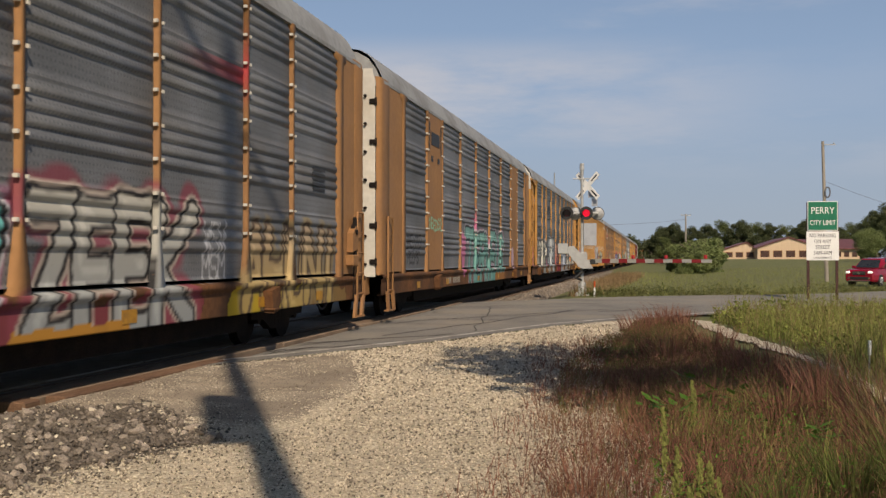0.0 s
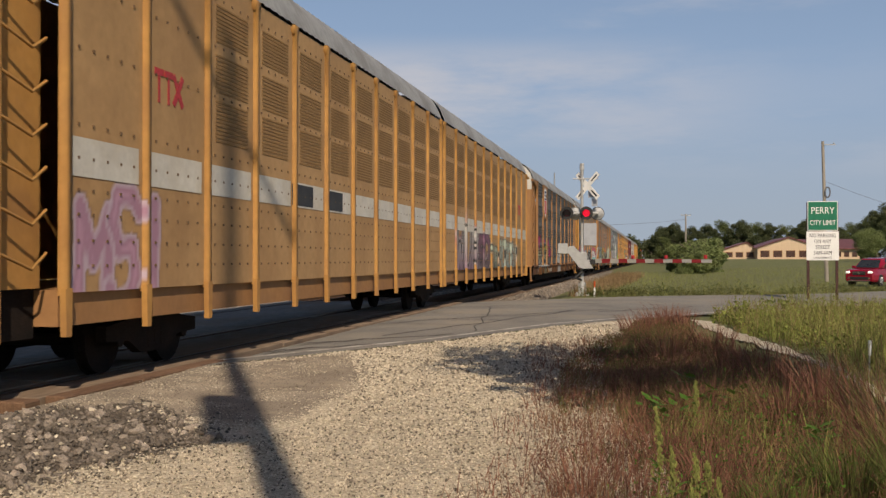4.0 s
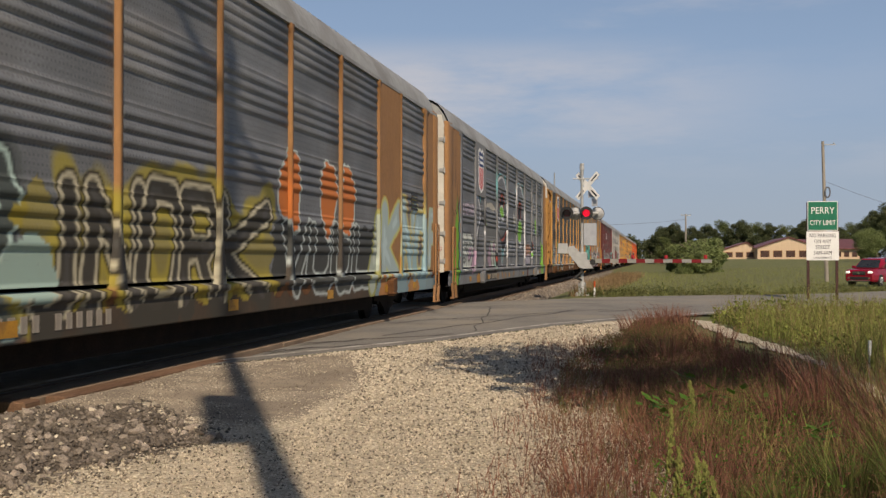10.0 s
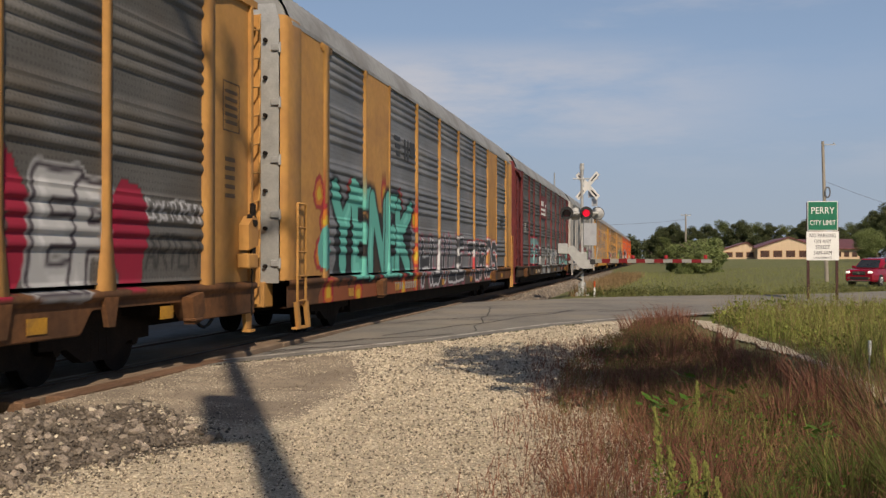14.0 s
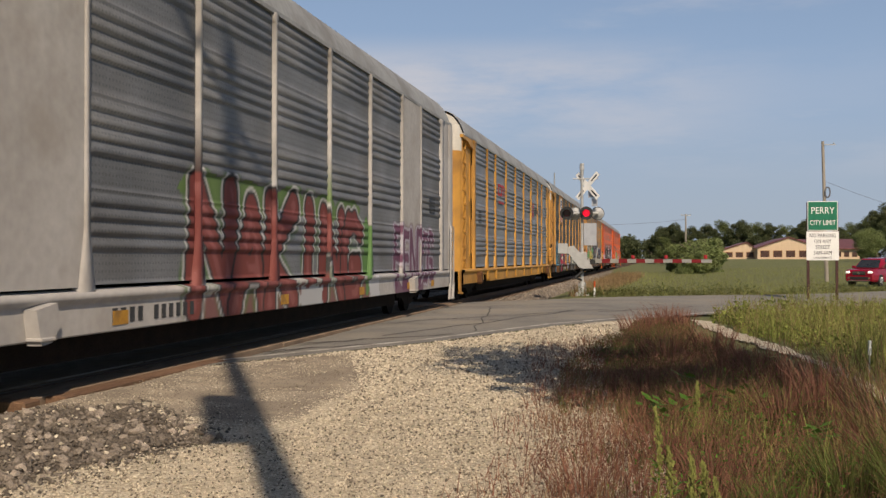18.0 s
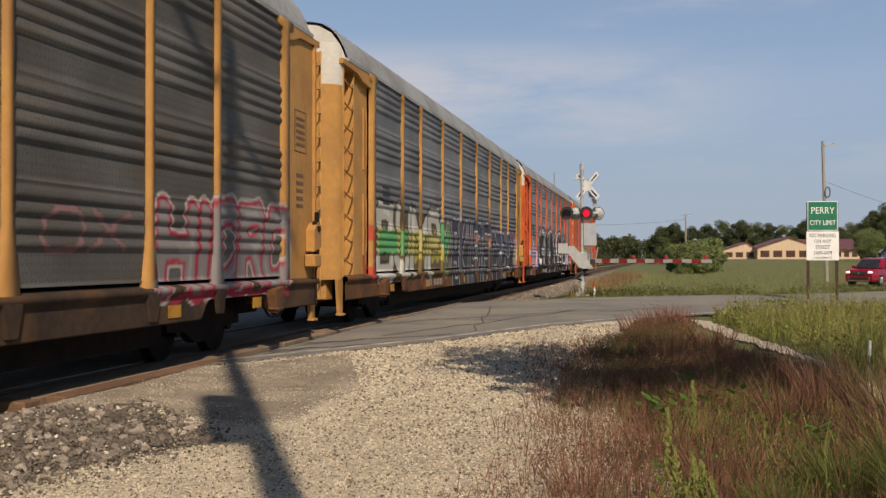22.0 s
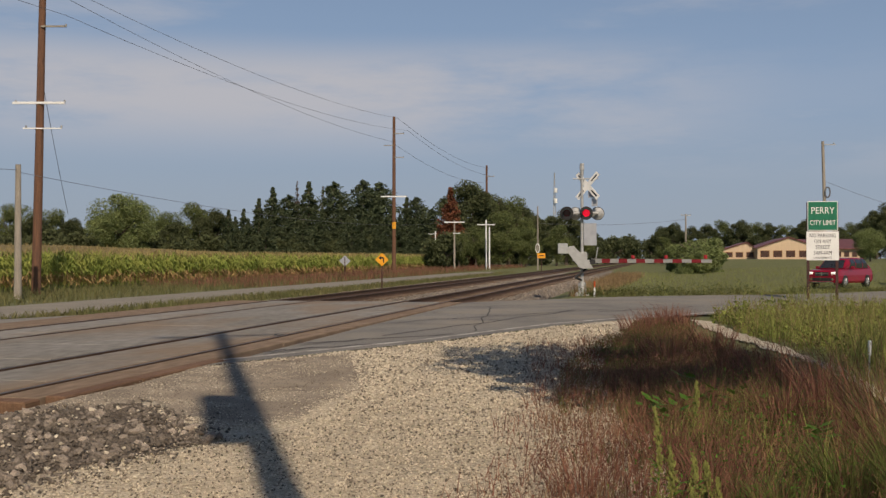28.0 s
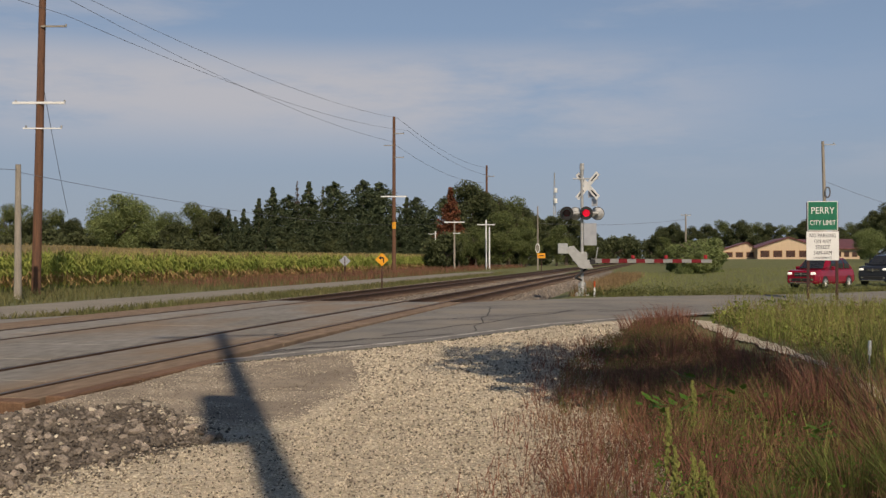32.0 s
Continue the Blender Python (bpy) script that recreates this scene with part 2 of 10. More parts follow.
def ground_height(x, y):
    x, y = np.asarray(x, float), np.asarray(y, float)
    x, y = np.broadcast_arrays(x, y)
    z = -0.035 - 0.035 * np.minimum(edge_distance(x, y), 4.0) + 0.012 * waves(x, y, 2.0, 3)
    z = z + 0.14 * np.exp(-((x - 1.2) / 1.6) ** 2 - ((y - 14) / 6.0) ** 2)
    inside = (x > -14) & (y > edge_y(ROAD_NEAR, x) + 0.05) & (y < edge_y(ROAD_FAR, x) - 0.05)
    drop = -0.24 * smoothstep(-3.0, 9.0, x)
    z = np.where(inside & (x > -6.05), -0.14 + drop, z + drop * smoothstep(20, 28, y))
    north = (x > -6.6) & (y >= edge_y(ROAD_FAR, x) - 0.05)
    z = np.where(north, -0.07 + drop + 0.02 * waves(x, y, 3.0, 4) + 1.55 * smoothstep(66, 190, y) * smoothstep(-1, 10, x), z)
    bed = smoothstep(-17.5, -15.2, x) * (1 - smoothstep(-6.3, -6.0, x))
    bed = np.maximum(bed, smoothstep(-17.5, -15.2, x) * (1 - smoothstep(-5.2, -3.0, x)) * smoothstep(36.0, 38.5, y))
    z = z * (1 - bed) + -0.40 * bed
    left = 1 - smoothstep(-18, -15.5, x)
    z = z * (1 - left) + (-0.36 + 0.03 * waves(x, y, 6, 5)) * left
    far = smoothstep(70, 160, np.hypot(x, y)) * (1 - smoothstep(-1, 10, x) * (y > 0))
    return z * (1 - far) + -0.22 * far


gx = np.r_[-2400, -1200, -600, -300, -160, -90, -60, -45, -35, np.arange(-28, 12.1, 0.5), 14, 17, 21, 26, 33, 45, 65, 100, 180, 350, 700, 1300, 2400]
gy = np.r_[-2400, -400, -200, -100, -60, -30, -15, np.arange(-8, 60.1, 0.5), np.arange(62, 120, 4), 130, 150, 190, 250, 350, 500, 800, 1300, 2000, 2900]
ground = tagged(mesh_thing("ground", grid_mesh("ground", gx, gy, ground_height), M["soil"], smooth=True), "rough grassy ground on both sides of the railway", "ground", kind="structure")


def strip(near, far, n=4):
    """Points of a ribbon between two edges."""
    near, far = np.array(near, float), np.array(far, float)
    tt = np.linspace(0, len(near) - 1, (len(near) - 1) * n + 1)
    k = np.arange(len(near))
    A = np.stack([np.interp(tt, k, near[:, i]) for i in (0, 1)], -1)
    B = np.stack([np.interp(tt, k, far[:, i]) for i in (0, 1)], -1)
    w = np.linspace(0, 1, 13)[None, :, None]
    P = A[:, None] * (1 - w) + B[:, None] * w
    return P[..., 0], P[..., 1]


def road_height(X, Y):
    return -0.008 - 0.24 * smoothstep(-3.0, 9.0, X) + 0.0 * Y


RX, RY = strip(ROAD_NEAR, ROAD_FAR)
# the road stops at the edge of the crossing deck and goes on behind it
near_i = 4 * 4
road_e = tagged(mesh_thing("road", sheet_mesh("road", RX[near_i:], RY[near_i:], np.where(RX[near_i:] < -6.02, -0.05, road_height(RX[near_i:], RY[near_i:]))), M["asphalt"], smooth=True),
                "cracked grey asphalt road leading to the crossing", "road", kind="structure")
WX, WY = strip([(-60, -80), (-24, -20), (-14.2, -2.0)], [(-74, -72), (-34, -10), (-14.2, 25)], 6)
tagged(mesh_thing("road", sheet_mesh("road_west", WX, WY, np.where(WX > -17, -0.015 - 0.02 * (-14.2 - WX), -0.075 - 0.11 * smoothstep(-17, -24, -np.abs(WX)))), M["asphalt"], smooth=True),
       "grey asphalt road beyond the two tracks", "road", kind="structure")

# white edge line along the near side of the road
lx, ly = [], []
pts = np.array(ROAD_NEAR[4:10], float)
tt = np.linspace(0, len(pts) - 1, 61)
cx, cy = (np.interp(tt, np.arange(len(pts)), pts[:, i]) for i in (0, 1))
nx, ny = -0.86, 0.5
X = np.stack([cx + nx * 0.30, cx + nx * 0.44], -1)
Y = np.stack([cy + ny * 0.30, cy + ny * 0.44], -1)
tagged(mesh_thing("edge_line", sheet_mesh("edge_line", X, Y, road_height(X, Y) + 0.006), M["line"]), "worn white painted edge line on the asphalt road", "road marking", kind="structure")

# ------------------------------------------------ crossing deck between and beside the rails
deck_y0, deck_y1 = 8.7, 33.9


def slab(name, x0, x1, z, material, label, y0=deck_y0, y1=deck_y1, gap=2.44):
    top = tagged(empty(name, 0, 0, 0), label, "crossing panel", kind="structure")
    y = y0
    while y < y1 - 0.1:
        e = min(y + gap, y1)
        bm = bmesh.new()
        block(bm, x0, x1, y + 0.02, e - 0.02, z - 0.16, z + random.uniform(-0.004, 0.004), 0.012)
        part("panel", bm, material, top)
        y = e
    return top


c = TRACK_1
slab("crossing_deck_1", c - GAUGE + 0.18, c + GAUGE - 0.18, 0.0, M["deck"], "grey crossing panels between the rails of the near track")
slab("crossing_deck_2", TRACK_2 + GAUGE + 0.14, c - GAUGE - 0.14, 0.0, M["deck"], "grey asphalt panels between the two tracks")
slab("crossing_deck_3", c + GAUGE + 0.13, -6.22, 0.0, M["deck_rust"], "rust-stained crossing panels beside the near rail", y0=9.74)
c = TRACK_2
slab("crossing_deck_4", c - GAUGE + 0.18, c + GAUGE - 0.18, 0.0, M["deck"], "grey crossing panels between the rails of the far track")
slab("crossing_deck_5", -14.2, c - GAUGE - 0.13, 0.0, M["deck_rust"], "brownish crossing panels beyond the far rail")
for k, c in ((1, TRACK_1), (2, TRACK_2)):
    fl = tagged(empty("flangeway_%d" % k), "rusty brown filler strips along the rails in the crossing", "crossing panel", kind="structure")
    for a, b in ((-GAUGE - 0.125, -GAUGE - 0.045), (-GAUGE + 0.115, -GAUGE + 0.175), (GAUGE - 0.175, GAUGE - 0.115), (GAUGE + 0.045, GAUGE + 0.125)):
        bm = bmesh.new()
        block(bm, c + a, c + b, 9.75, deck_y1, -0.16, -0.012, 0.01)
        part("filler_strip", bm, M["deck_rust"], fl)
edge = tagged(empty("crossing_timber"), "brown timber header along the crossing edge", "timber", kind="structure")
for y0, y1 in ((9.9, 11.6), (11.62, 14.0)):
    bm = bmesh.new()
    block(bm, -6.21, -5.98, y0, y1, -0.24, 0.005, 0.015)
    part("timber", bm, M["timber"], edge)
bm = bmesh.new()
block(bm, -7.2, -6.14, 9.44, 9.72, -0.26, 0.004, 0.015)
part("timber", bm, M["timber"], edge)


# ------------------------------------------------ rails and ties
def rail_profile():
    h = [(-0.036, 0), (0.036, 0), (0.036, -0.035), (0.009, -0.055), (0.009, -0.145), (0.07, -0.165), (0.07, -0.18),
         (-0.07, -0.18), (-0.07, -0.165), (-0.009, -0.145), (-0.009, -0.055), (-0.036, -0.035)]
    return h


for k, c in ((1, TRACK_1), (2, TRACK_2)):
    tr = tagged(empty("railway_track_%d" % k), "steel rails on creosoted timber ties", "railway track", kind="structure")
    for s in (-1, 1):
        bm = bmesh.new()
        prism(bm, [(c + s * GAUGE + x, z) for x, z in rail_profile()], "y", -120, 900)
        part("rail", bm, M["rail"], tr, "rusty rail")
        bm = bmesh.new()
        block(bm, c + s * GAUGE - 0.027, c + s * GAUGE + 0.027, -120, 900, -0.004, 0.003)
        part("rail_head", bm, M["rail_top"], tr, "worn rail head")
    bm = bmesh.new()
    block(bm, -1.3, 1.3, -0.11, 0.11, -0.36, -0.182, 0.01)
    first = part("tie", bm, M["tie"], tr)
    first.matrix_basis = pose(c, 8.0, 0)
    ys = [8.0 - 0.52 * i for i in range(1, 40)] + [34.3 + 0.52 * i for i in range(100)]
    for y in ys:
        share("tie", first, pose(c + random.uniform(-0.03, 0.03), y, random.uniform(-0.01, 0.005), 0, 0, random.uniform(-1, 1)), tr)
    bm = bmesh.new()
    y = 87.0
    while y < 420:
        block(bm, c - 1.3, c + 1.3, y - 0.11, y + 0.11, -0.36, -0.185)
        y += 0.55
    tagged(part("far_ties", bm, M["tie"], tr), kind="stuff")


# ballast bed: a raised bank under both tracks, north and south of the crossing
def bed(X, Y):
    z = -0.24 + 0 * X
    z = z - 0.75 * np.clip(-15.0 - X, 0, 9) * 0.5 - 0.75 * np.clip(X + 5.6, 0, 9) * 0.16
    z = z - 0.10 * np.exp(-((X - (TRACK_1 + TRACK_2) / 2) / 0.6) ** 2)
    return z + 0.02 * waves(X * 6, Y * 6, 1.0, 8)


bx = np.linspace(-15.9, -3.2, 40)
for k, ys in ((1, np.r_[np.arange(33.95, 80, 0.6), np.arange(81, 160, 3), np.arange(165, 900, 40)]), (2, np.r_[np.arange(-100, -12, 8), np.arange(-10, 8.7, 0.5)])):
    xs = bx if k == 1 else bx[bx < -5.9]
    tagged(mesh_thing("ballast_bed_%d" % k, grid_mesh("ballast_bed", xs, ys, bed), M["ballast_bed"], smooth=True), "brown stone ballast bank carrying the tracks", "ballast", kind="structure")

# the narrow road beyond the tracks
ys = np.r_[np.arange(-60, 130, 5), 160, 220, 300, 420]
tagged(mesh_thing("lane", grid_mesh("lane", np.linspace(-22.8, -18.2, 7), ys, lambda X, Y: ground_height(X, Y) * 0 - 0.27 + 0.02 * np.cos((X + 20.5))), M["lane"], smooth=True),
       "pale narrow country road parallel to the tracks", "road", kind="structure")

# ------------------------------------------------ the train
M["panel"] = surface("galvanised rack panel", (0.150, 0.155, 0.162), (0.212, 0.217, 0.225), 1.2, 0.55, 0.25, fine=0.16, fscale=30, dirt=(0.13, 0.12, 0.11), damt=0.5, dscale=1.0, stretch=(1, 0.6, 1), vary=0.10, gloss=0.05, paint=True, dots=True)
M["panel_brown"] = surface("grimy rack panel", (0.104, 0.100, 0.094), (0.148, 0.142, 0.134), 1.2, 0.6, 0.2, fine=0.16, fscale=30, dirt=(0.10, 0.085, 0.07), damt=0.6, dscale=1.0, stretch=(1, 0.6, 1), vary=0.10, gloss=0.05, paint=True, dots=True)
M["panel_clean"] = surface("clean galvanised rack panel", (0.197, 0.209, 0.226), (0.254, 0.267, 0.283), 1.4, 0.5, 0.3, fine=0.12, fscale=30, dirt=(0.14, 0.14, 0.14), damt=0.4, dscale=0.9, stretch=(1, 0.6, 1), vary=0.08, gloss=0.05, paint=True, dots=True)
M["yellow"] = surface("yellow-orange car paint", (0.47, 0.25, 0.075), (0.40, 0.205, 0.064), 0.9, 0.6, fine=0.10, dirt=(0.26, 0.13, 0.06), damt=0.45, dscale=1.3, paint=True, vary=0.05, gloss=0.12)
M["yellow_new"] = surface("bright yellow car paint", (0.52, 0.27, 0.058), (0.44, 0.225, 0.055), 0.8, 0.5, fine=0.07, dirt=(0.24, 0.125, 0.045), damt=0.55, dscale=1.5, paint=True, gloss=0.12)
M["tan"] = surface("faded tan car paint", (0.34, 0.178, 0.074), (0.28, 0.146, 0.064), 0.9, 0.65, fine=0.10, dirt=(0.27, 0.15, 0.08), damt=0.5, dscale=1.1, paint=True, vary=0.06, gloss=0.12)
M["grey_paint"] = surface("flat grey car paint", (0.21, 0.212, 0.218), (0.175, 0.177, 0.182), 0.9, 0.7, fine=0.12, dirt=(0.12, 0.11, 0.10), damt=0.4, dscale=1.2, paint=True, gloss=0.08)
M["maroon"] = surface("maroon car paint", (0.16, 0.035, 0.035), (0.12, 0.03, 0.03), 0.9, 0.6, fine=0.12, dirt=(0.08, 0.03, 0.03), damt=0.4, dscale=1.2, paint=True, gloss=0.12)
M["silver"] = surface("off-white silver car paint", (0.45, 0.425, 0.40), (0.37, 0.345, 0.32), 0.9, 0.6, fine=0.10, dirt=(0.26, 0.22, 0.18), damt=0.4, dscale=1.2, paint=True, gloss=0.12)
M["vermilion"] = surface("orange-red car paint", (0.62, 0.115, 0.03), (0.50, 0.09, 0.03), 0.9, 0.6, fine=0.10, dirt=(0.24, 0.06, 0.03), damt=0.45, dscale=1.2, paint=True, gloss=0.12)
M["sill_rust"] = surface("rusty painted sill", (0.175, 0.08, 0.034), (0.11, 0.054, 0.027), 1.3, 0.85, fine=0.28, dirt=(0.065, 0.04, 0.028), damt=0.7, dscale=1.1, paint=True, gloss=0.12)
M["sill_dark"] = surface("soot-black sill", (0.065, 0.043, 0.03), (0.04, 0.03, 0.024), 1.3, 0.85, fine=0.25, dirt=(0.11, 0.06, 0.03), damt=0.7, dscale=1.4, paint=True, gloss=0.12)
M["roof"] = surface("dull grey rack roof", (0.33, 0.33, 0.32), (0.26, 0.26, 0.25), 0.8, 0.6, 0.15, fine=0.15, dirt=(0.18, 0.16, 0.14), damt=0.5, dscale=0.8, gloss=0.12)
M["white_paint"] = surface("white car paint", (0.62, 0.59, 0.52), (0.52, 0.49, 0.43), 1.4, 0.55, fine=0.08, dirt=(0.45, 0.38, 0.28), damt=0.4, dscale=1.6, gloss=0.12)
M["iron"] = surface("rusty running gear", (0.022, 0.016, 0.013), (0.013, 0.011, 0.010), 4, 0.9, 0.0, fine=0.3, gloss=0.12)
M["door_green"] = surface("pale grey-green door", (0.42, 0.45, 0.40), (0.33, 0.36, 0.33), 1.2, 0.6, fine=0.1, dirt=(0.22, 0.20, 0.17), damt=0.4, gloss=0.12)
M["plate_tan"] = surface("pale tan plate paint", (0.43, 0.265, 0.125), (0.37, 0.225, 0.105), 0.9, 0.65, fine=0.10, dirt=(0.27, 0.15, 0.07), damt=0.4, dscale=1.0, paint=True, vary=0.05, gloss=0.1)
M["mesh_hole"] = surface("perforated vent", (0.29, 0.17, 0.07), (0.24, 0.14, 0.06), 3, 0.8, fine=0.2, gloss=0.12)
M["reflect"] = surface("dull yellow reflector", (0.50, 0.26, 0.03), (0.36, 0.18, 0.03), 4, 0.5, fine=0.15, dirt=(0.15, 0.09, 0.05), damt=0.6, dscale=5, gloss=0.12)
M["logo_blue"] = surface("faded blue decal", (0.03, 0.055, 0.16), (0.04, 0.06, 0.15), 3, 0.6)
M["logo_red"] = surface("faded red decal", (0.42, 0.035, 0.04), (0.36, 0.04, 0.04), 3, 0.6)
M["stencil"] = surface("faded dark stencil paint", (0.13, 0.075, 0.04), (0.17, 0.10, 0.05), 3, 0.7)
M["logo_black"] = surface("black stencil paint", (0.025, 0.025, 0.028), (0.04, 0.04, 0.04), 3, 0.6)

EDGES = [-11.85, -9.15, -7.15, -4.3, -1.45, 1.45, 4.3, 7.15, 9.15, 11.85]
SILL, DECK, EAVE, SIDE = 0.61, 1.12, 5.33, 1.60
TAIL, HEAD = -13.95, 13.5  # the two ends of a car, along y


def end_of(s):
    return HEAD if s > 0 else -TAIL


def rib_profile(z0, z1):
    """Heights and depths up a rack panel: stacked sheets, each with four ribs above a flat band."""
    out, sheet = [], (z1 - z0) / 4.0
    for s in range(4):
        b = z0 + s * sheet
        out += [(b, 0.012), (b + 0.018, 0.012), (b + 0.02, 0.0)]
        out += [(b + h, 0.0) for h in (0.10, 0.18, 0.27, 0.35)]
        r = b + 0.37
        w = (sheet - 0.39) / 4.0
        for k in range(4):
            q = r + k * w
            out += [(q, 0.0), (q + 0.18 * w, 0.030), (q + 0.32 * w, 0.037), (q + 0.52 * w, 0.036), (q + 0.82 * w, 0.008), (q + 0.97 * w, 0.0)]
    out.append((z1, 0.0))
    return out


def spray(me, fn):
    """Paint on a mesh: colour by place along the car and height."""
    n = len(me.vertices)
    co = np.empty(n * 3, np.float32)
    me.vertices.foreach_get("co", co)
    co = co.reshape(-1, 3)
    rgba = np.zeros((n, 4), np.float32)
    if fn:
        rgba = fn(co[:, 1], co[:, 2])
    a = me.color_attributes.new("spray", "FLOAT_COLOR", "POINT")
    a.data.foreach_set("color", np.ascontiguousarray(rgba, np.float32).ravel())


def panel_mesh(y0, y1, fn, split, step=0.038):
    """One bay of ribbed sheet; below the height split it is fine enough to carry paint."""
    prof = rib_profile(DECK + 0.02, EAVE)
    meshes = []
    low = [p for p in prof if p[0] <= split + 1e-6] if fn else []
    fine_rows = low[:1]
    for a, b in zip(low, low[1:]):
        k = max(1, int((b[0] - a[0]) / 0.042 + 0.5))
        fine_rows += [(a[0] + (b[0] - a[0]) * i / k, a[1] + (b[1] - a[1]) * i / k) for i in range(1, k + 1)]
    low = fine_rows
    high = [p for p in prof if p[0] >= (low[-1][0] if low else 0) - 1e-6]
    cos, qs, base = [], [], 0
    flat = min(0.10, (y1 - y0) / 5)
    ends = [y0, y0 + flat, y0 + flat + 0.03]
    ends += [y0 + y1 - e for e in ends[::-1]]
    for rows, ny in ((low, max(2, int((y1 - y0) / step) + 1)), (high, 0)):
        if len(rows) < 2:
            continue
        ys = np.linspace(y0, y1, ny) if ny else np.array(ends)
        ny = len(ys)
        crest = np.interp(ys, ends, [0, 0, 1, 1, 0, 0])
        Z, Y = np.meshgrid([r[0] for r in rows], ys, indexing="ij")
        X = SIDE - 0.066 + np.array([[r[1]] for r in rows]) * crest[None]
        cos.append(np.stack([X, Y, Z], -1).reshape(-1, 3))
        i = np.arange(X.size).reshape(X.shape) + base
        qs.append(np.stack([i[:-1, :-1], i[:-1, 1:], i[1:, 1:], i[1:, :-1]], -1).reshape(-1, 4))
        base += X.size
    me = quads_mesh("rack_panel", np.concatenate(cos), np.concatenate(qs))
    spray(me, fn)
    return me


def post_mesh(y, w, fn, flare):
    """A side post, from the sill to the eave, with a flared foot."""
    zs = np.r_[np.linspace(DECK - 0.08, 2.6, 36), 3.4, 4.2, EAVE - 0.12, EAVE - 0.10, EAVE + 0.02]
    half = np.where(zs < DECK + 0.62, w / 2 + (flare - w / 2) * (DECK + 0.62 - zs) / 0.70, w / 2)
    half = np.where(zs > EAVE - 0.11, w * 1.1, half)
    cols = [(-1, SIDE - 0.09), (-1, SIDE), (0, SIDE), (1, SIDE), (1, SIDE - 0.09)]
    X = np.array([[c[1] for c in cols]] * len(zs))
    Y = y + np.array([c[0] for c in cols])[None] * half[:, None]
    Z = np.repeat(zs[:, None], len(cols), 1)
    co = np.stack([X, Y, Z], -1).reshape(-1, 3)
    i = np.arange(X.size).reshape(X.shape)
    q = np.stack([i[:-1, :-1], i[:-1, 1:], i[1:, 1:], i[1:, :-1]], -1).reshape(-1, 4)
    me = quads_mesh("post", co, q)
    spray(me, fn)
    return me


def plate_mesh(y0, y1, z0, z1, fn, x=SIDE - 0.02, step=0.04):
    ys = np.linspace(y0, y1, max(2, int((y1 - y0) / step)))
    zs = np.r_[np.linspace(z0, 3.0, int((3.0 - z0) / step)), 3.1, 3.4, 3.8, z1] if fn else np.array([z0, z1])
    ys = ys if fn else np.array([y0, y1])
    Z, Y = np.meshgrid(zs, ys, indexing="ij")
    mid = (sheet_mesh("plate", 0 * Y + x, Y, Z))
    spray(mid, fn)
    return mid


def sill_mesh(fn, notch=False):
    """The deep outer beam under the deck, with its ledge; notched over the trucks."""
    prof = [(SIDE - 0.16, SILL), (SIDE - 0.02, SILL), (SIDE - 0.02, SILL + 0.02)] + [(SIDE - 0.02, z) for z in np.linspace(SILL + 0.07, DECK - 0.16, 9)] + [(SIDE + 0.03, DECK - 0.13), (SIDE + 0.03, DECK - 0.06), (SIDE - 0.12, DECK - 0.02)]
    ys = np.linspace(TAIL, HEAD, int((HEAD - TAIL) / (0.06 if fn else 0.15 if notch else 1.0)))
    X = np.repeat(np.array([[p[0]] for p in prof]), len(ys), 1)
    Z = np.repeat(np.array([[p[1]] for p in prof]), len(ys), 1)
    Y = np.repeat(ys[None], len(prof), 0)
    if notch:
        rise = 0.26 * (1 - smoothstep(1.05, 1.35, np.abs(np.abs(ys) - 9.9)))
        low = np.clip((DECK - 0.16 - Z) / (DECK - 0.16 - SILL), 0, 1)
        Z = Z + rise[None] * low
    me = sheet_mesh("sill", X, Y, Z)
    me.flip_normals()
    spray(me, fn)
    return me


def roof_mesh(half):
    """A low arched roof of crosswise ribbed sheet."""
    ys = np.arange(-half, half + 0.01, 0.15)
    a = np.sin(np.linspace(-1, 1, 19) * math.pi / 2)
    xs = 1.57 * a
    zs = EAVE + 0.03 + 0.80 * (1 - np.abs(a) ** 6)
    X, Y = np.meshgrid(xs, ys, indexing="ij")
    Z = np.repeat(zs[:, None], len(ys), 1) + 0.022 * (np.arange(len(ys)) % 2)[None]
    return sheet_mesh("roof", X, Y, Z)


def far_half(me):
    """The mesh mirrored to the other side of the car."""
    out = me.copy()
    out.transform(Matrix.Diagonal((-1, 1, 1, 1)))
    out.flip_normals()
    return out


shared = {}


def plain_mesh(bm, material):
    me = bpy.data.meshes.new("piece")
    bm.to_mesh(me)
    bm.free()
    spray(me, None)
    me.materials.append(material)
    return me


